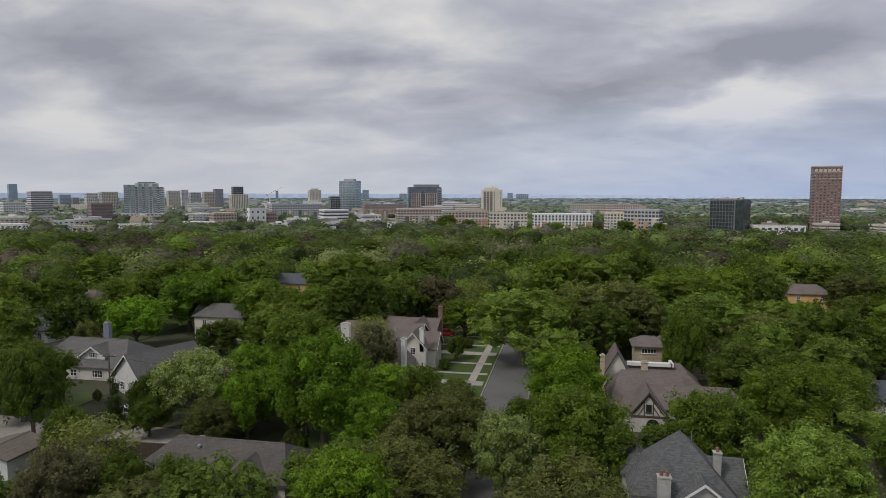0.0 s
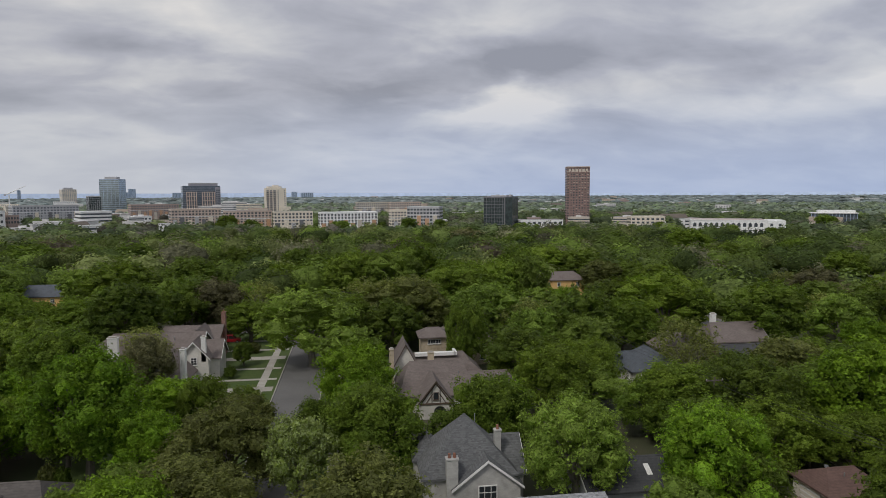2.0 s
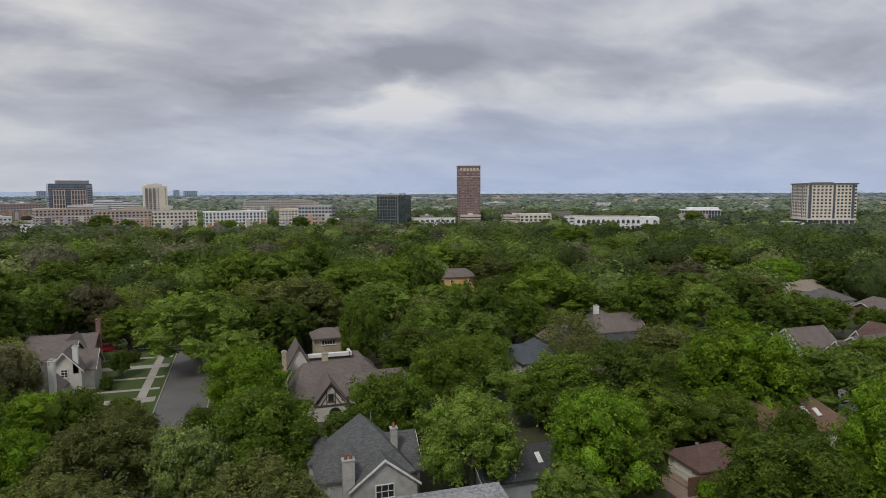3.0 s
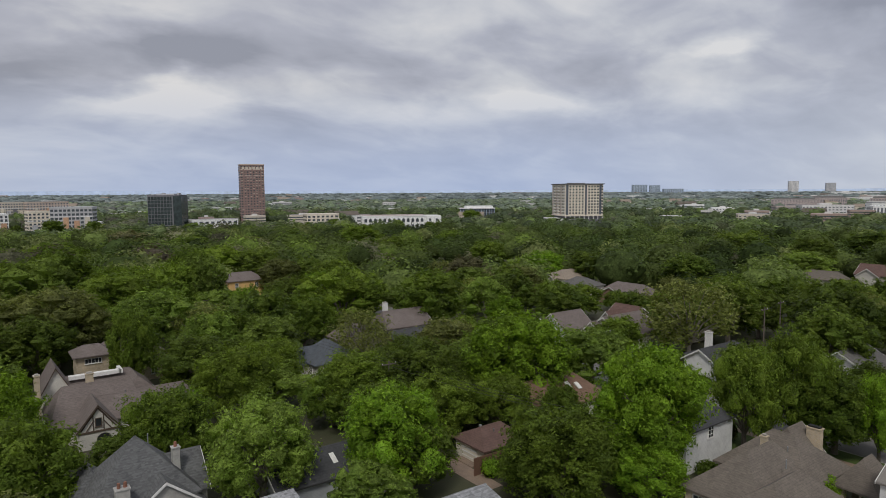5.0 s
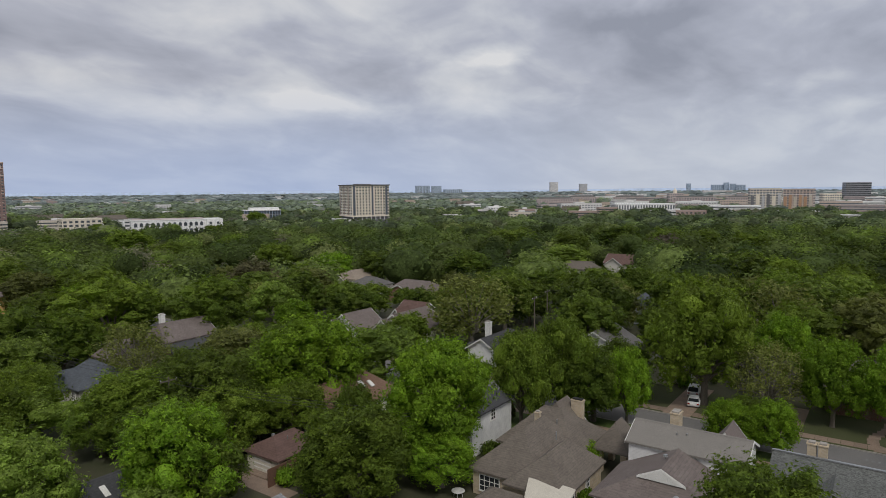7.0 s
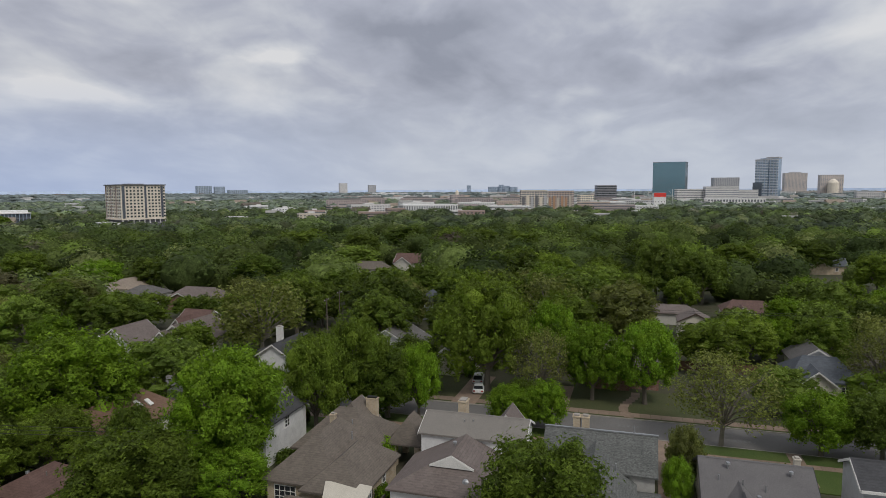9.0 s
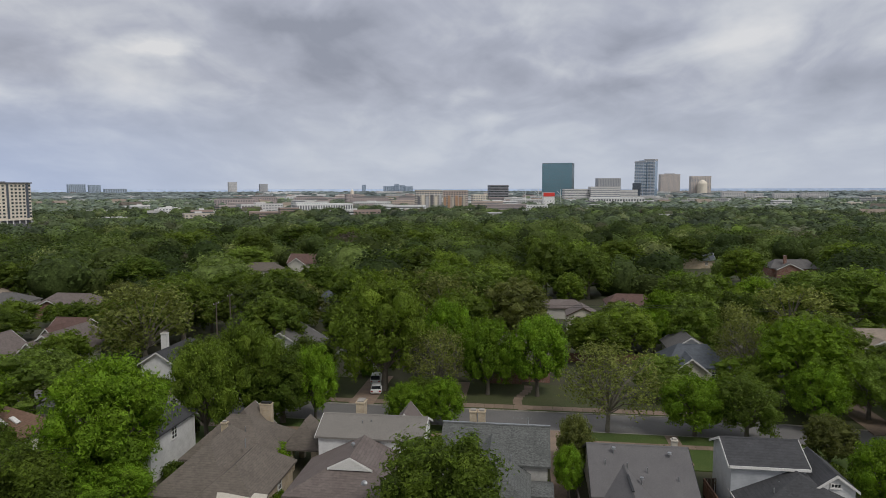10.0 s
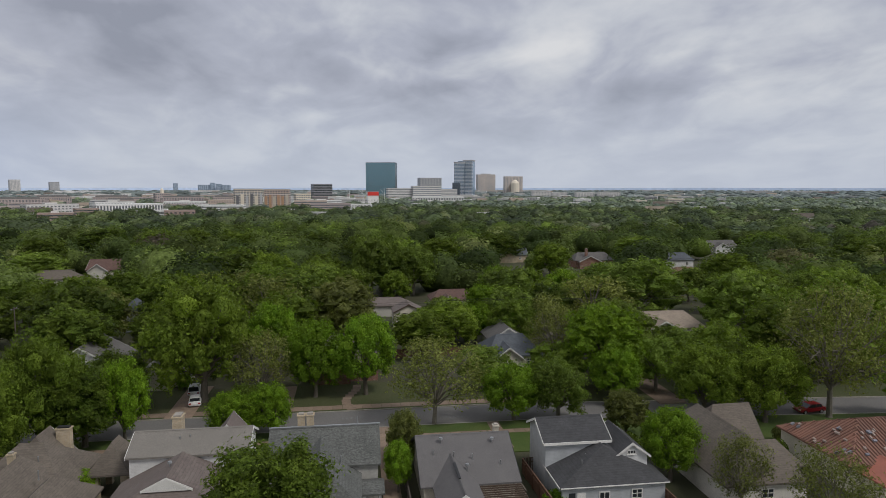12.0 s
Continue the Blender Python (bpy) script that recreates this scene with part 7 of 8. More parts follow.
tree("elm", 143.0, 154.5, 12, 6.3)
tree("maple", 163.0, 164.1, 13, 6.9)
tree("oak", 173.4, 151.7, 13, 7.3)
tree("oak", 268.9, 150.5, 16, 13.3)
tree("oak", 190.5, 124.4, 13, 9.2)
tree("pecan", 237.5, 107.4, 12, 9.7)
tree("oak", 142.7, 74.6, 11, 5.6)
tree("oak", 176.2, 59.2, 13, 6.7)
tree("oak", 328.7, 120.5, 15, 12.1)
tree("oak", 317.4, 91.1, 15, 11.1)
tree("oak", 310.6, 74.3, 15, 11.0)
tree("elm", 316.8, 55.9, 14, 10.8)
tree("pecan", 220.3, 47.5, 13, 7.7)
tree("oak", 212.3, 37.2, 15, 8.6)
tree("elm", 212.1, 24.6, 13, 6.3)
tree("oak", 271.6, 120.9, 15, 8.5)
tree("oak", 203.6, 9.8, 14, 7.8)
tree("elm", 220.5, 31.0, 13, 7.2)
tree("oak", 274.9, -3.4, 14, 8.6)
tree("elm", 257.8, -35.0, 14, 9.1)
tree("oak", 307.0, 17.2, 14, 9.0)
tree("elm", 230.5, -72.5, 14, 7.1)
tree("elm", 174.1, -47.5, 12, 6.0)
tree("oak", 159.0, -58.5, 11, 5.9)
tree("elm", 258.7, -119.7, 14, 11.5)
tree("elm", 186.1, -116.1, 14, 8.1)
tree("oak", 178.0, -98.6, 11, 5.7)
tree("oak", 220.6, -195.4, 16, 12.9)
tree("redleaf", 203.4, -150.0, 13, 9.0)
tree("elm", 165.2, -130.8, 12, 7.1)
tree("oak", 287.6, -65.1, 14, 10.3)
tree("elm", 270.6, -187.8, 14, 11.4)
tree("blossom", -6.8, 70.5, 10.2, 3.9)
tree("elm", -5.2, 84.5, 7.4, 3.4)
tree("oak", -22.1, 129.7, 5.2, 1.9)
tree("oak", -16.6, 97.0, 5.6, 3.0)

tree("pecan", 33.7, 93.0, 9.0, 6.3)
tree("elm", 40.5, 83.1, 8.5, 4.8)
tree("elm", 50.4, 47.5, 8.5, 5.0)
tree("maple", 58.0, 41.5, 6.6, 4.2)
tree("elm", 55.5, 52.5, 7.0, 3.8)

# ---- trees that fill the blocks farther off ----
def bearing_of(x, y):
    return math.degrees(math.atan2(x, y))


def sight_limit(x, y, r):
    """How tall a tree may stand here so that the roofs behind it still show over it."""
    e, limit = math.hypot(x, y), 99.0
    for hx, hy, hr in HOUSE_SPOTS:
        d = math.hypot(hx, hy)
        if e < d - hr and abs(bearing_of(x, y) - bearing_of(hx, hy)) < math.degrees(0.42 * hr / d + 0.7 * r / e):
            limit = min(limit, 34.0 - 30.0 * e / d)
    return limit


def keep_clear(x, y, r):
    """Open ground: streets, house plots and room round the planted trees."""
    if -21 < x < -5 and y < 190:
        return True
    if b_edge(y) - 3 - r * 0.3 < x < b_edge(y) + 11 and y < 160:
        return True
    if 70 < x < b_edge(y) and -36 < y < 42:
        return True
    if any(math.hypot(x - hx, y - hy) < hr + r * 0.7 for hx, hy, hr in HOUSE_SPOTS):
        return True
    return any(math.hypot(x - px, y - py) < 0.66 * (r + pr) for px, py, pr, _ in PLANTED)


def fill_blocks(limit):
    kinds = ["oak", "elm", "oak", "elm", "pecan", "maple", "pecan", "elm", "holly", "sparse", "maple", "oak", "pecan"]
    gen = random.Random(11)
    spots = []
    for ix in range(-28, 34):
        for iy in range(-27, 34):
            x, y = ix * 10.2 + gen.uniform(-4.2, 4.2), iy * 10.2 + gen.uniform(-4.2, 4.2)
            d, b = math.hypot(x, y), bearing_of(x, y)
            if 52 < d < 236 and -49 < b < 137:
                spots.append((d, x, y))
    spots.sort()
    made, reach = 0, 0.0
    for d, x, y in spots:
        k = gen.choice(kinds)
        if k == "oak" and gen.random() < max(0.45 if bearing_of(x, y) > 90 else 0.0, (60.0 - bearing_of(x, y)) / 130.0):
            k = "pecan"
        if k in ("maple", "pecan") and 42 < bearing_of(x, y) < 90 and gen.random() < 0.6:
            k = "oak"
        h = gen.uniform(9.5, 17.0) if d > 100 else gen.uniform(5.0, 9.5)
        r = h * gen.uniform(0.44, 0.62)
        if made >= limit or keep_clear(x, y, r) or (d < 86 and bearing_of(x, y) > 58):
            continue
        most = sight_limit(x, y, r)
        if most < h:
            if most < 5.0 or d < 104:
                continue
            h, r = most, min(r, 0.6 * most)
        tree(k, x, y, h, r, fine=False)
        made, reach = made + 1, d
    return reach


def crown_template(gen, lobes, leafy, leaf):
    """One crown of radius 1: a dome of uneven boughs with leaf sprays over them."""
    i = np.arange(lobes)
    z = 1.0 - 1.2 * (i + 0.5) / lobes
    turn = i * 2.39996 + gen.normal(size=lobes) * 0.3
    flat = np.sqrt(np.maximum(0.05, 1 - z * z))
    lc = np.stack([flat * np.cos(turn), flat * np.sin(turn), z], 1) * (0.58 + 0.2 * gen.random((lobes, 1)))
    lr = gen.uniform(0.22, 0.38, lobes)
    bv, bf = BALL2
    if lobes == 1:
        lc, lr = np.zeros((1, 3)), np.ones(1) * 0.8
        bv, bf = BALL1
    wob = 1 + 0.10 * gen.normal(size=(len(bv), 1))
    v, f = [bv * wob * (0.72 if lobes > 1 else 0.8)], [bf]
    if leafy:
        which = gen.choice(lobes, leafy, p=lr ** 2 / np.sum(lr ** 2))
        dirs = unit(gen.normal(size=(leafy, 3)) + np.array([0, 0, 0.5]))
        at = lc[which] + dirs * lr[which][:, None] * gen.uniform(0.8, 1.25, (leafy, 1))
        nor = unit(dirs * 0.8 + unit(at) * 0.5 + np.array([0, 0, 0.05]) + gen.normal(size=(leafy, 3)) * 0.42)
        lv, lf = leaf_cards(at, nor, leaf * gen.uniform(0.65, 1.4, leafy))
        f.append(lf + sum(len(k) for k in v))
        v.append(lv)
    return np.concatenate(v), np.concatenate(f)


def woods(name, near, far, cell, size, tall, leafy, leaf, lobes, palette, shares, label, seed, squash=0.85):
    """A wood seen from afar: crowns side by side, each of one kind of tree, with its own size, turn and height."""
    gen = np.random.default_rng(seed)
    n = int(far / cell) + 1
    gx, gy = np.meshgrid(np.arange(-n, n + 1), np.arange(-n, n + 1))
    pos = np.stack([gx.ravel(), gy.ravel()], 1) * cell + gen.uniform(-0.5, 0.5, (gx.size, 2)) * cell
    d = np.hypot(pos[:, 0], pos[:, 1])
    b = np.degrees(np.arctan2(pos[:, 0], pos[:, 1]))
    pos = pos[(d > near) & (d < far) & (b > -50) & (b < 138)]
    d = np.hypot(pos[:, 0], pos[:, 1])
    b = np.degrees(np.arctan2(pos[:, 0], pos[:, 1]))
    thin = np.array([noise.noise((x * 0.006, y * 0.006, seed)) for x, y in pos])
    keep = gen.random(len(pos)) < np.clip(0.93 + 0.5 * thin, 0.5, 1.0)
    for spots, depth in ((TOWN_SPOTS, 110.0), (HOUSE_SPOTS, 22.0)):
        for sx, sy, sr in spots:
            sd = math.hypot(sx, sy)
            if depth < 30.0 and name == "near_woods":
                e = np.maximum(d, 1)
                narrow = np.abs(b - bearing_of(sx, sy)) < np.degrees(0.42 * sr / sd + 0.6 * size / e)
                keep &= ~((d < sd) & narrow & (34.0 - 30.0 * d / sd < tall * 0.95))
            keep &= np.hypot(pos[:, 0] - sx, pos[:, 1] - sy) > sr + size * 0.5
            if sd < 2400:
                turn = np.abs(b - bearing_of(sx, sy))
                keep &= ~((d < sd) & (sd - d < depth) & (turn < np.degrees((sr * 0.8 + size * 0.6) / np.maximum(d, 1))))
    if name == "near_woods":
        for px, py, pr, _ in PLANTED:
            keep &= np.hypot(pos[:, 0] - px, pos[:, 1] - py) > 0.72 * (pr + size * 0.8)
    pos, d = pos[keep], d[keep]
    m = len(pos)
    r = size * gen.uniform(0.6, 1.35, m)
    top = tall * gen.uniform(0.62, 1.15, m) * (0.8 + 0.2 * r / size)
    gz = np.array([ground_height(v) for v in d])
    templates = [crown_template(gen, lobes, leafy, leaf) for _ in range(8)]
    form = gen.integers(0, 8, m)
    spin = gen.uniform(0, 2 * math.pi, m)
    grove = np.array([noise.noise((x * 0.02, y * 0.02, seed + 9)) for x, y in pos])
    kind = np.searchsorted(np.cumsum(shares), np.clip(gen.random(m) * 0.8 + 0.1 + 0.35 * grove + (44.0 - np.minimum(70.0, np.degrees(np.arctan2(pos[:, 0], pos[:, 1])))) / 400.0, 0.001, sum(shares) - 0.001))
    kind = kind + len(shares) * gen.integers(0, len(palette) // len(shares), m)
    vs, fs, ms, base = [], [], [], 0
    for k, (tv, tf) in enumerate(templates):
        pick = np.where(form == k)[0]
        c, s = np.cos(spin[pick])[:, None], np.sin(spin[pick])[:, None]
        x, y = tv[None, :, 0] * c - tv[None, :, 1] * s, tv[None, :, 0] * s + tv[None, :, 1] * c
        half = (r * squash)[pick][:, None]
        z = (gz + top)[pick][:, None] - half + tv[None, :, 2] * half
        v = np.stack([pos[pick, 0][:, None] + x * r[pick][:, None], pos[pick, 1][:, None] + y * r[pick][:, None], z], 2)
        f = tf[None] + (np.arange(len(pick)) * len(tv))[:, None, None] + base
        vs.append(v.reshape(-1, 3))
        fs.append(f.reshape(-1, 3))
        ms.append(np.repeat(kind[pick], len(tf)))
        base += len(pick) * len(tv)
    me = from_arrays(name, np.concatenate(vs), np.concatenate(fs), palette[0])
    for extra in palette[1:]:
        me.materials.append(extra)
    me.polygons.foreach_set("material_index", np.concatenate(ms).astype(np.int32))
    me.update()
    return lone(name, me, None, label, "woods", kind="stuff")


TOWN_SPOTS = [(o.matrix_basis.translation.x, o.matrix_basis.translation.y, max(9.0, 0.6 * max(c.dimensions.x for c in o.children)))
              for o in list(scene.objects) if o.get("category") == "building"]
reach = fill_blocks(150)
# trees that half-hide the white halls and flats at the edge of the town
gen_h = random.Random(8)
for sx, sy, wide, high in ((302, 479, 69, 12), (271, 573, 34, 12), (173, 589, 44, 9), (444, 548, 38, 17), (-6, 622, 57, 17), (-100, 631, 45, 19), (66, 602, 34, 22)):
    d = math.hypot(sx, sy)
    for k in range(max(3, int(wide / 12))):
        f = gen_h.uniform(0.90, 0.95)
        off = gen_h.uniform(-0.55, 0.55) * wide
        top = (34.0 - (34.0 - high) * f) * gen_h.uniform(0.5, 0.86)
        tree(gen_h.choice(("oak", "elm", "pecan")), sx * f + off * sy / d, sy * f - off * sx / d, top, top * gen_h.uniform(0.45, 0.6), fine=False)
KINDS = (0.17, 0.25, 0.27, 0.11, 0.11, 0.085, 0.005)
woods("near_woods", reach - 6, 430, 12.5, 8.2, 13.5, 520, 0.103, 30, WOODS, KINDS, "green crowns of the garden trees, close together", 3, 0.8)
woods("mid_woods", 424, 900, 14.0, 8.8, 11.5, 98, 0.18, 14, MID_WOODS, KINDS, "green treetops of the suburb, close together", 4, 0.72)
woods("far_woods", 880, 1900, 19.0, 11.0, 10.0, 7, 0.45, 1, FAR_WOODS, KINDS, "treetops of the far suburb, their green paled for haze", 5, 0.62)
woods("distant_woods", 1850, 4900, 52.0, 25.0, 11.0, 0, 0.4, 1, DISTANT_WOODS, (0.5, 0.5), "woods towards the horizon, their green greyed for haze", 6, 0.3)

# ---- cars ----
RED_PAINT = surface("red_car_paint", (0.30, 0.012, 0.02), (0.26, 0.012, 0.018), 1.0, 4.0, 0.3, 0.0)
CAR_WHITE = surface("white_car_paint", (0.74, 0.74, 0.74), (0.70, 0.70, 0.70), 1.0, 4.0, 0.3, 0.0)
CAR_DARK = surface("dark_car_paint", (0.035, 0.038, 0.045), (0.03, 0.032, 0.04), 1.0, 4.0, 0.3, 0.0)
CAR_GREY = surface("grey_car_paint", (0.22, 0.23, 0.25), (0.19, 0.20, 0.22), 1.0, 4.0, 0.3, 0.0)
RUBBER = surface("tyre_rubber", (0.02, 0.02, 0.02), (0.03, 0.03, 0.03), 3.0, 20.0, 0.9, 0.1)
TAIL_RED = surface("tail_lamp", (0.35, 0.01, 0.01), (0.3, 0.01, 0.01), 1.0, 4.0, 0.25, 0.0)


def car(x, y, turn, paint, tall, label):
    """A parked car, nose along its own +y."""
    ob = thing("car", x, y, 0.03, turn, label, "car", "parked cars")
    h = 1.72 if tall else 1.45
    bonnet = 1.0 if tall else 0.9
    bm = bmesh.new()
    prism(bm, [(-2.25, 0.35), (2.2, 0.32), (2.3, 0.62), (2.05, bonnet - 0.08), (1.0, bonnet), (-1.9, bonnet + 0.06), (-2.3, bonnet - 0.05), (-2.32, 0.6)], -0.9, 0.9, axis="x")
    bmesh.ops.bevel(bm, geom=bm.edges[:], offset=0.07, segments=2, affect="EDGES")
    part("body", bm, paint, ob)
    back = -2.1 if tall else -1.75
    bm = bmesh.new()
    prism(bm, [(back, bonnet), (1.05, bonnet), (0.35, h - 0.06), (back + 0.35, h - 0.06)], -0.76, 0.76, axis="x")
    glass = part("window_band", bm, WINDOW_GLASS, ob)
    bm = bmesh.new()
    prism(bm, [(back + 0.3, h - 0.07), (0.4, h - 0.07), (0.2, h), (back + 0.45, h)], -0.72, 0.72, axis="x")
    part("roof", bm, paint, ob)
    for sx in (-0.77, 0.77):
        for y0, y1 in ((0.98, 0.34), (-0.5, -0.5), (back + 0.06, back + 0.36)):
            bm = bmesh.new()
            tube(bm, (sx, y0, bonnet), (sx * 0.97, y1, h - 0.05), 0.045, 0.045, 4)
            part("pillar", bm, paint, glass)
    for sx in (-0.82, 0.82):
        for wy in (1.4, -1.4):
            bm = bmesh.new()
            tube(bm, (sx - 0.11, wy, 0.33), (sx + 0.11, wy, 0.33), 0.33, 0.33, 14)
            w = part("wheel", bm, RUBBER, ob)
            bm = bmesh.new()
            o = 0.115 if sx > 0 else -0.115
            tube(bm, (sx + o * 0.9, wy, 0.33), (sx + o * 1.08, wy, 0.33), 0.2, 0.2, 10)
            part("rim", bm, METAL, w)
    for sx in (-0.66, 0.66):
        part("headlight", boxed(sx - 0.18, sx + 0.18, 2.2, 2.31, 0.62, 0.76), WHITE_PAINT, ob)
        part("tail_light", boxed(sx - 0.16, sx + 0.16, -2.34, -2.24, 0.68, 0.86), TAIL_RED, ob)
    part("number_plate", boxed(-0.26, 0.26, -2.36, -2.3, 0.5, 0.62), F_PALE, ob)
    return ob


car(103.3, 25.0, -80, CAR_WHITE, False, "white saloon car parked on a drive")
car(108.6, 26.3, -82, CAR_WHITE, True, "white estate car parked on a drive")
car(91.3, -68.3, 4, RED_PAINT, False, "dark red coupe parked at the kerb").location.x = b_edge(-68.3) + 1.15
car(91.0, -40.6, 4, CAR_DARK, False, "dark blue car parked at the kerb").location.x = b_edge(-40.6) + 1.15
car(-124.0, 131.8, 92, CAR_WHITE, True, "white off-road car on a drive")
car(-28.5, 151.6, -88, RED_PAINT, True, "dark red pickup parked on a drive")
car(-12.7, 80.9, 0, CAR_DARK, True, "dark car parked at the kerb under trees")
car(74.5, 38.6, 84, CAR_GREY, False, "grey car parked beside a tan brick house")
car(-66.5, 86.0, 70, CAR_WHITE, True, "white car parked beside a white house")
car(-105.0, 147.0, 88, CAR_GREY, False, "silver car parked on a drive")


# ---- poles, wires, fences, garden things ----
WIRE = surface("black_wire", (0.02, 0.02, 0.02), (0.025, 0.025, 0.025), 1.0, 4.0, 0.7, 0.0)


def pole(x, y, h, transformer=False, turn=0.0):
    ob = thing("utility_pole", x, y, 0, turn, "brown timber utility pole with crossarm" + (" and grey transformer" if transformer else ""), "utility pole", "utility poles")
    bm = bmesh.new()
    tube(bm, (0, 0, -0.5), (0, 0, h), 0.16, 0.11, 8)
    part("post", bm, OLD_WOOD, ob)
    part("crossarm", boxed(-1.2, 1.2, -0.06, 0.06, h - 0.55, h - 0.4), OLD_WOOD, ob)
    for k in (-1.1, 0.0, 1.1):
        bm = bmesh.new()
        tube(bm, (k, 0, h - 0.4), (k, 0, h - 0.2), 0.05, 0.04, 6)
        part("insulator", bm, F_PALE, ob)
    if transformer:
        bm = bmesh.new()
        tube(bm, (0.4, 0, h - 2.0), (0.4, 0, h - 1.05), 0.27, 0.27, 12)
        tube(bm, (0.4, 0, h - 1.05), (0.4, 0, h - 0.95), 0.29, 0.2, 12)
        part("transformer", bm, F_PALE, ob, "pale grey transformer can")


def wire(p, q, sag=0.6):
    """One thin sagging wire, a single run of joined rings."""
    bm = bmesh.new()
    p, q = Vector(p), Vector(q)
    across = (q - p).cross(Vector((0, 0, 1))).normalized() * 0.022
    rings = []
    for i in range(13):
        s = i / 12
        c = p.lerp(q, s) - Vector((0, 0, sag * 4 * s * (1 - s)))
        rings.append([bm.verts.new(c + o) for o in (across, Vector((0, 0, 0.022)), -across, Vector((0, 0, -0.022)))])
    for r0, r1 in zip(rings, rings[1:]):
        for i in range(4):
            j = (i + 1) % 4
            bm.faces.new((r0[i], r0[j], r1[j], r1[i]))
    lone("wire", bm, WIRE, "thin black overhead wire between poles", "wire", "overhead wires")


for x, y, tr in ((43.8, 113.5, True), (47.0, 78.0, False), (42.5, 150.0, False)):
    pole(x, y, 9.6, tr)
for k in (-1.1, 0.0, 1.1):
    wire((43.8 + k, 113.5, 9.4), (47.0 + k, 78.0, 9.4))
    wire((47.0 + k, 78.0, 9.4), (58.0 + k, 44.0, 8.0))
    wire((43.8 + k, 113.5, 9.4), (42.5 + k, 150.0, 9.4))
wire((47.0, 78.0, 7.6), (61.0, 66.0, 4.6), 0.4)
for x, y in ((128.5, 66.0), (139.0, 68.0), (136.0, 20.0), (137.0, -34.0), (134.0, -80.0)):
    pole(x, y, 10.0)
for p, q in (((128.5, 66.0), (139.0, 68.0)), ((139.0, 68.0), (136.0, 20.0)), ((136.0, 20.0), (137.0, -34.0)), ((137.0, -34.0), (134.0, -80.0))):
    for k in (-1.1, 1.1):
        wire((p[0] + k, p[1], 9.8), (q[0] + k, q[1], 9.8))
pole(-69.8, 86.8, 9.5)
pole(-48.0, 83.0, 9.5)
wire((-69.8, 86.8, 9.3), (-48.0, 83.0, 9.3))
wire((-69.8, 86.8, 9.3), (-110.0, 92.0, 9.0))
for x, y in ((228.0, -189.0), (214.0, -150.0), (240.0, -225.0)):
    pole(x, y, 12.0)
for k in (-1.1, 0.0, 1.1):
    wire((228.0 + k, -189.0, 11.8), (214.0 + k, -150.0, 11.8), 0.8)
    wire((228.0 + k, -189.0, 11.8), (240.0 + k, -225.0, 11.8), 0.8)
    wire((214.0 + k, -150.0, 11.8), (196.0 + k, -90.0, 11.0), 1.2)


def fence(x0, y0, x1, y1, h, mat, label):
    length = math.hypot(x1 - x0, y1 - y0)
    ob = thing("fence", x0, y0, 0, math.degrees(math.atan2(y1 - y0, x1 - x0)), label, "fence", "garden fences")
    n = int(length / 0.32)
    board = mesh_of("board", boxed(0.01, 0.31, -0.02, 0.02, 0.05, h), mat)
    for i in range(n):
        o = part("board", board, mat, ob)
        o.location = (i * length / n, 0, 0.02 * (i % 3))
    post = mesh_of("post", boxed(-0.06, 0.06, 0.02, 0.14, 0, h - 0.1), mat)
    for i in range(int(length / 2.4) + 1):
        part("post", post, mat, ob).location = (i * 2.4, 0, 0)
    part("rail", boxed(0, length, 0.02, 0.07, h - 0.5, h - 0.38), mat, ob)
    part("cap_rail", boxed(0, length, -0.06, 0.08, h + 0.04, h + 0.09), mat, ob)


fence(58.5, -20.2, 72.0, -19.6, 1.9, FENCE_WOOD, "brown stained board fence between two gardens")
fence(72.0, -19.6, 72.0, -21.2, 1.9, DARK_TIMBER, "dark timber gate panel beside a house")
fence(64.5, -18.0, 79.0, -17.6, 1.6, OLD_WOOD, "weathered board fence along a lawn")
fence(60.0, -5.6, 76.0, -5.5, 1.7, OLD_WOOD, "dark board fence along a narrow drive")
fence(48.5, 57.0, 57.0, 56.2, 2.0, FENCE_WOOD, "red-brown board fence beside a garage")
fence(-64.0, 72.0, -49.0, 73.0, 1.8, DARK_TIMBER, "dark board fence along an alley")
fence(-71.0, 70.5, -64.0, 72.0, 1.8, DARK_TIMBER, "dark board fence along an alley")
fence(-49.0, 73.0, -49.0, 66.0, 1.8, FENCE_WOOD, "red-brown board fence beside a house")
fence(24.0, 71.0, 43.0, 70.5, 1.8, OLD_WOOD, "weathered board fence behind a low house")
fence(55.5, 25.2, 68.0, 25.0, 1.7, OLD_WOOD, "weathered board fence between two houses")
fence(57.5, -33.0, 72.0, -32.6, 1.8, FENCE_WOOD, "brown board fence beside a grey house")
fence(126.0, -8.0, 126.0, -24.0, 1.8, FENCE_WOOD, "brown board fence behind a garden")
fence(124.0, 55.0, 124.0, 70.0, 1.8, FENCE_WOOD, "brown board fence behind a white house")

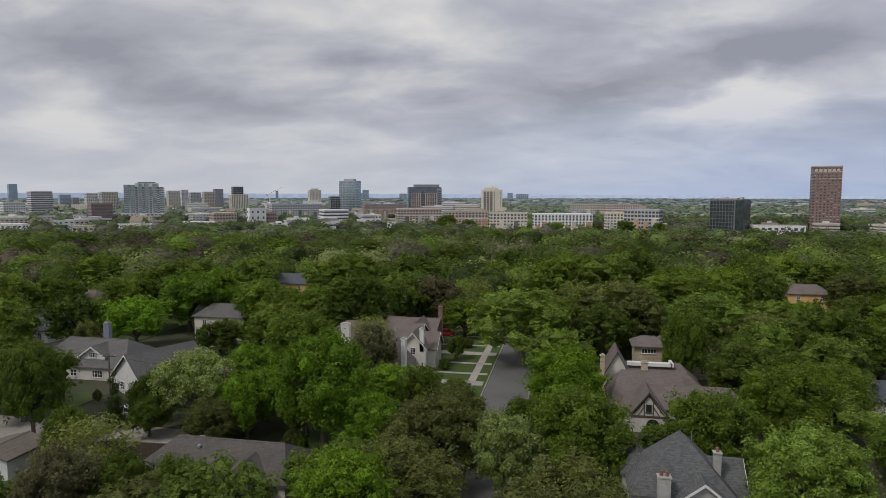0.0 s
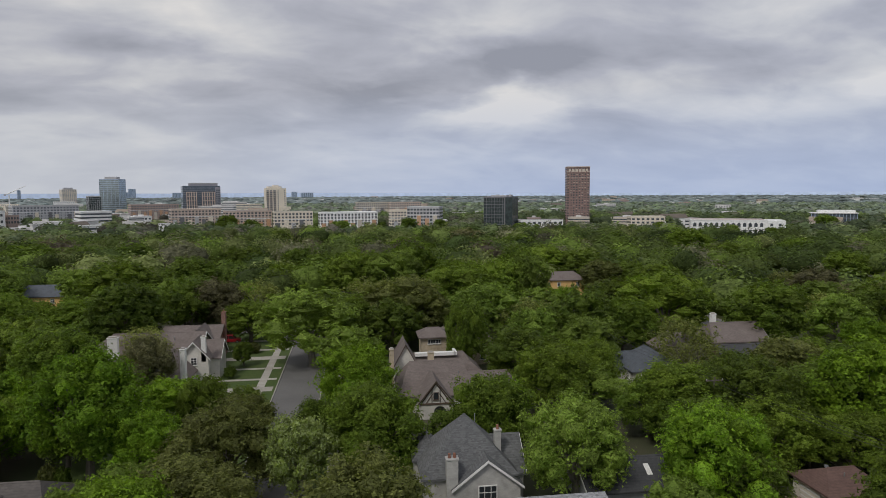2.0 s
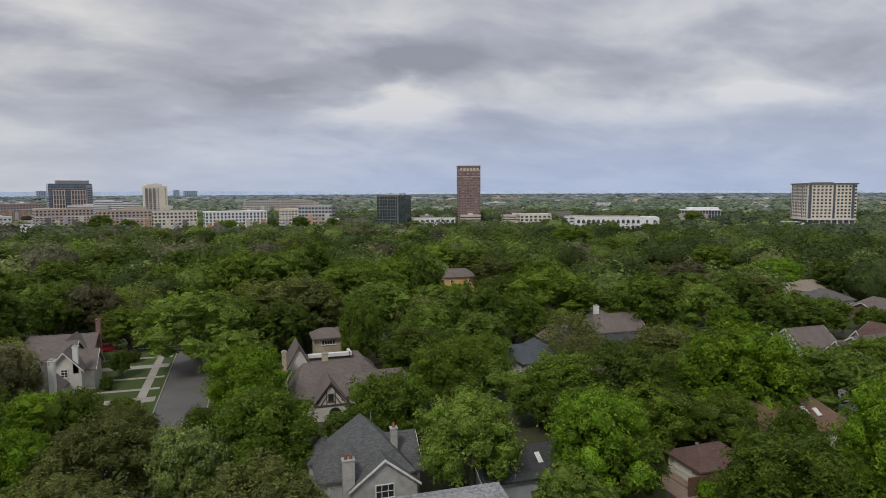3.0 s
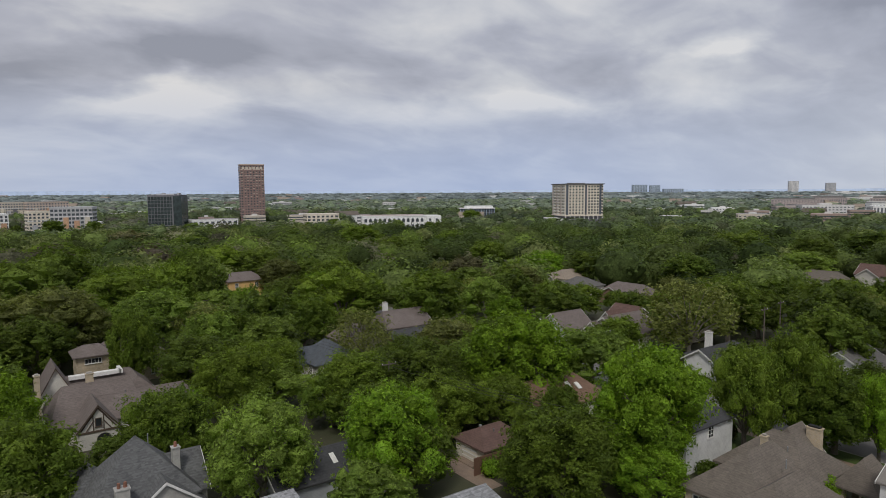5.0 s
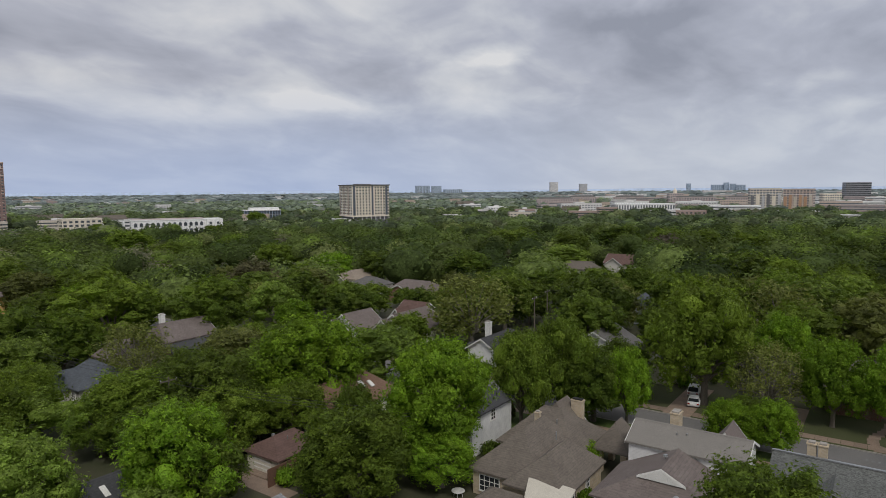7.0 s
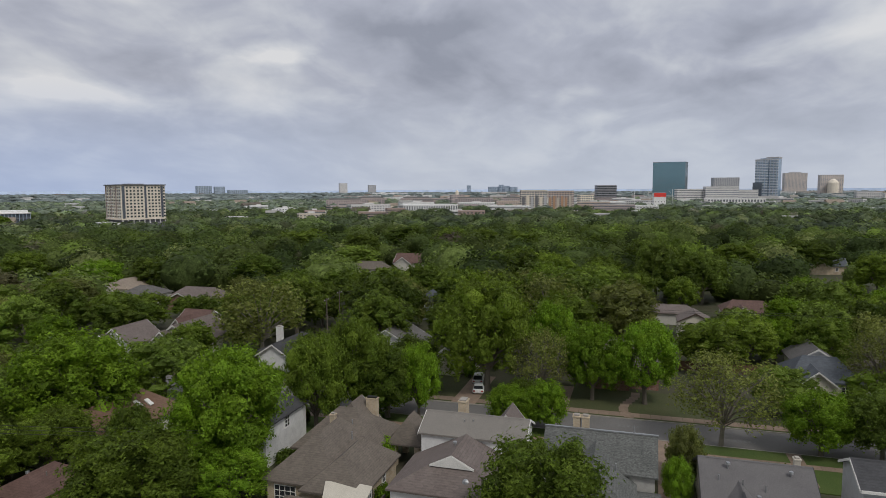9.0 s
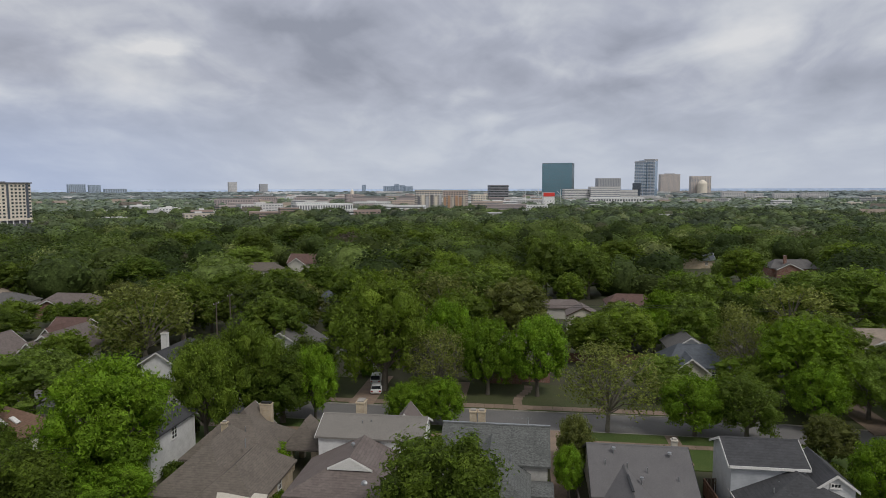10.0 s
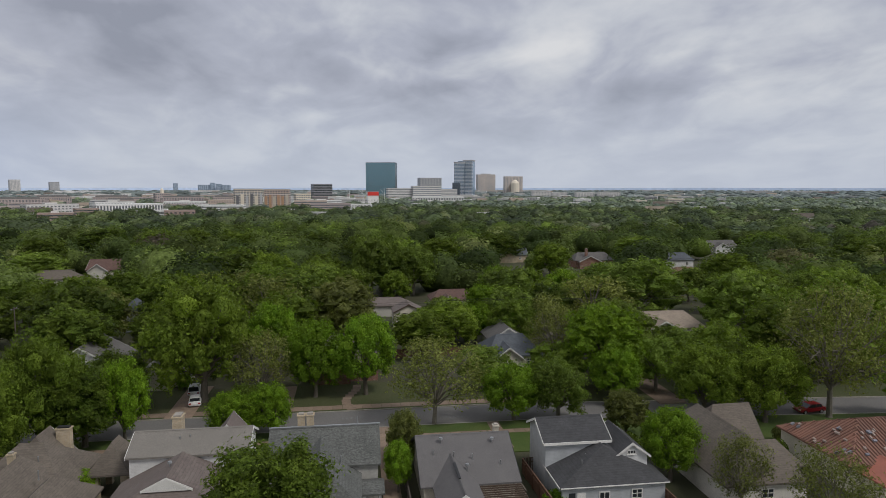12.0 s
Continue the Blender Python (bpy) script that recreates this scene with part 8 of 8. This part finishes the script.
# shade sail, garden table, bins, air conditioners
sail = thing("shade_sail", 58.6, 28.2, 0, 0, "cream canvas shade sail over a back terrace", "shade sail")
bm = bmesh.new()
top = [bm.verts.new(p) for p in ((-3.0, -3.2, 2.5), (0.6, -2.6, 2.6), (0.4, 2.6, 2.9), (-3.4, 1.2, 2.4))]
bm.faces.new(top)
ext = bmesh.ops.extrude_face_region(bm, geom=bm.faces[:])
bmesh.ops.translate(bm, verts=[v for v in ext["geom"] if isinstance(v, bmesh.types.BMVert)], vec=(0, 0, 0.04))
part("canvas", bm, CREAM, sail)
sail.scale = (1, 1, 1.32)
for px, py, pz in ((-3.0, -3.2, 2.5), (-3.4, 1.2, 2.4), (0.5, -2.6, 2.6)):
    bm = bmesh.new()
    tube(bm, (px, py, 0), (px, py, pz + 0.05), 0.05, 0.05, 6)
    part("pole", bm, OLD_WOOD, sail)
tbl = thing("garden_table", 57.0, 38.6, 0, 0, "round pale garden table on a terrace", "table")
bm = bmesh.new()
tube(bm, (0, 0, 0.7), (0, 0, 0.75), 0.75, 0.75, 20)
part("tabletop", bm, F_PALE, tbl)
for k in range(4):
    a = k * math.pi / 2 + 0.4
    bm = bmesh.new()
    tube(bm, (0.5 * math.cos(a), 0.5 * math.sin(a), 0), (0.4 * math.cos(a), 0.4 * math.sin(a), 0.7), 0.03, 0.03, 6)
    part("leg", bm, F_PALE, tbl)
for x, y in ((91.6, 79.2), (91.8, 80.4)):
    b = thing("bin", x, y, 0.02, 12, "dark plastic wheeled bin at the kerb", "bin", "bins")
    bm = boxed(-0.28, 0.28, -0.3, 0.3, 0.08, 0.95)
    part("bin_body", bm, F_DARK, b)
    part("lid", boxed(-0.31, 0.31, -0.34, 0.33, 0.95, 1.02), F_DARK, b)
for x, y in ((61.4, -27.4), (60.2, 24.0), (64.2, 38.8)):
    a = thing("air_conditioner", x, y, 0, 0, "grey outdoor air-conditioner box by a wall", "air conditioner", "air conditioners")
    part("casing", boxed(-0.4, 0.4, -0.4, 0.4, 0.05, 0.85), METAL, a)
    bm = bmesh.new()
    tube(bm, (0, 0, 0.85), (0, 0, 0.89), 0.33, 0.33, 14)
    part("fan_guard", bm, BLACK_METAL, a)
bench = thing("garden_bench", 61.8, -26.0, 0, 0, "brown wooden bench against a grey wall", "bench")
part("seat", boxed(-0.25, 0.25, -0.8, 0.8, 0.4, 0.46), FENCE_WOOD, bench)
part("backrest", boxed(0.2, 0.26, -0.8, 0.8, 0.46, 0.9), FENCE_WOOD, bench)
for py in (-0.7, 0.7):
    part("leg", boxed(-0.22, 0.22, py - 0.04, py + 0.04, 0, 0.4), FENCE_WOOD, bench)

# ---- shrubs against the houses ----
SHRUB_MESH = {}


def shrub(kind, x, y, h, r):
    if kind not in SHRUB_MESH:
        pts = np.array([[0.45 * math.cos(a), 0.45 * math.sin(a), 0.5 + 0.1 * math.sin(3 * a)] for a in np.linspace(0, 5.4, 6)] + [[0, 0, 0.68]])
        n = 620
        pick = rng.integers(0, len(pts), n)
        d = unit(rng.normal(size=(n, 3)) + np.array([0, 0, 0.3]))
        at = pts[pick] + d * 0.42 * rng.uniform(0.8, 1.1, (n, 1))
        at[:, 2] = np.maximum(at[:, 2], 0.02)
        v, f = leaf_cards(at, unit(d + rng.normal(size=(n, 3)) * 0.5), rng.uniform(0.10, 0.2, n))
        bv, bf = BALL1
        vs, fs, base = [v], [f], len(v)
        for p in pts:
            vs.append(p + bv * 0.34)
            fs.append(bf + base)
            base += len(bv)
        SHRUB_MESH[kind] = from_arrays("shrub", np.concatenate(vs), np.concatenate(fs), LEAF[kind])
    ob = new("shrub", SHRUB_MESH[kind])
    ob.matrix_basis = pose(x, y, 0.05, 0, 0, (x * 37 + y * 11) % 360) @ Matrix.Diagonal((r, r, h, 1))
    return tagged(ob, {"oak": "dark green clipped shrub by a house", "maple": "fresh green shrub by a house", "holly": "olive green shrub by a house"}[kind], "shrub", "shrubs")


gen_s = random.Random(21)
for hx, hy, hr in HOUSE_SPOTS:
    if math.hypot(hx, hy) > 150:
        continue
    for k in range(5):
        a = gen_s.uniform(0, 6.283)
        rr = hr * 1.0 + gen_s.uniform(1.5, 3.5)
        sx, sy = hx + rr * math.cos(a) * 1.05, hy + rr * math.sin(a) * 0.9
        if -15 < sx < -5.5 or b_edge(sy) - 1.5 < sx < b_edge(sy) + 9:
            continue
        shrub(gen_s.choice(["oak", "maple", "holly", "oak"]), sx, sy, gen_s.uniform(1.2, 3.0), gen_s.uniform(0.9, 1.9))
for k in range(6):
    shrub("oak", 80.6 + 0.1 * k, -13.6 - 0.9 * k, 1.7, 0.9)
for k in range(4):
    shrub("oak", 112.5 + k * 1.2, 93.0, 1.5, 1.0)

# ---- roofs that show as specks among the far trees ----
gen_f = random.Random(5)
far_models = []
for wmat, rmat in ((F_WHITE, F_PALE), (F_CREAM, ROOF_TAN), (F_PALE, F_PALE), (F_WHITE, F_WHITE), (F_WHITE, ROOF_BROWN)):
    bm = boxed(-7, 7, -4.5, 4.5, 0, 5.5)
    wall = mesh_of("wall", bm, wmat)
    bm = bmesh.new()
    if rmat in (F_PALE, F_WHITE):
        box(bm, -7.4, 7.4, -4.9, 4.9, 5.5, 6.2)
    else:
        prism(bm, [(-5.0, 5.4), (5.0, 5.4), (0, 8.6)], -7.4, 7.4, axis="x")
    far_models.append((wall, mesh_of("roof", bm, rmat)))
for k in range(210):
    b = radians(gen_f.uniform(-48, 136))
    d = 640 * (4200 / 640) ** (gen_f.random() ** 0.9)
    x, y = d * math.sin(b), d * math.cos(b)
    i = gen_f.randrange(5)
    ob = thing("far_house", x, y, ground_height(d), -math.degrees(b) + gen_f.uniform(-40, 40), "pale house roof showing among far treetops", "house", "far houses")
    s = 0.8 + d / 2600.0
    ob.scale = (s * gen_f.uniform(0.7, 2.0), s, gen_f.uniform(1.15, 1.55))
    part("wall", far_models[i][0], None, ob)
    part("roof", far_models[i][1], None, ob)

shed = thing("garden_shed", 55.0, 32.2, 0, 0, "small shed with a brown shingle roof beside a terrace", "shed")
wing(shed, -1.7, 1.7, -1.9, 1.9, 2.4, 1.1, "y", (1.6, 1.6), OLD_WOOD, ROOF_BROWN, over=0.3)
window(shed, "w", -1.7, 0.0, 1.0, 0.8, 0.8)
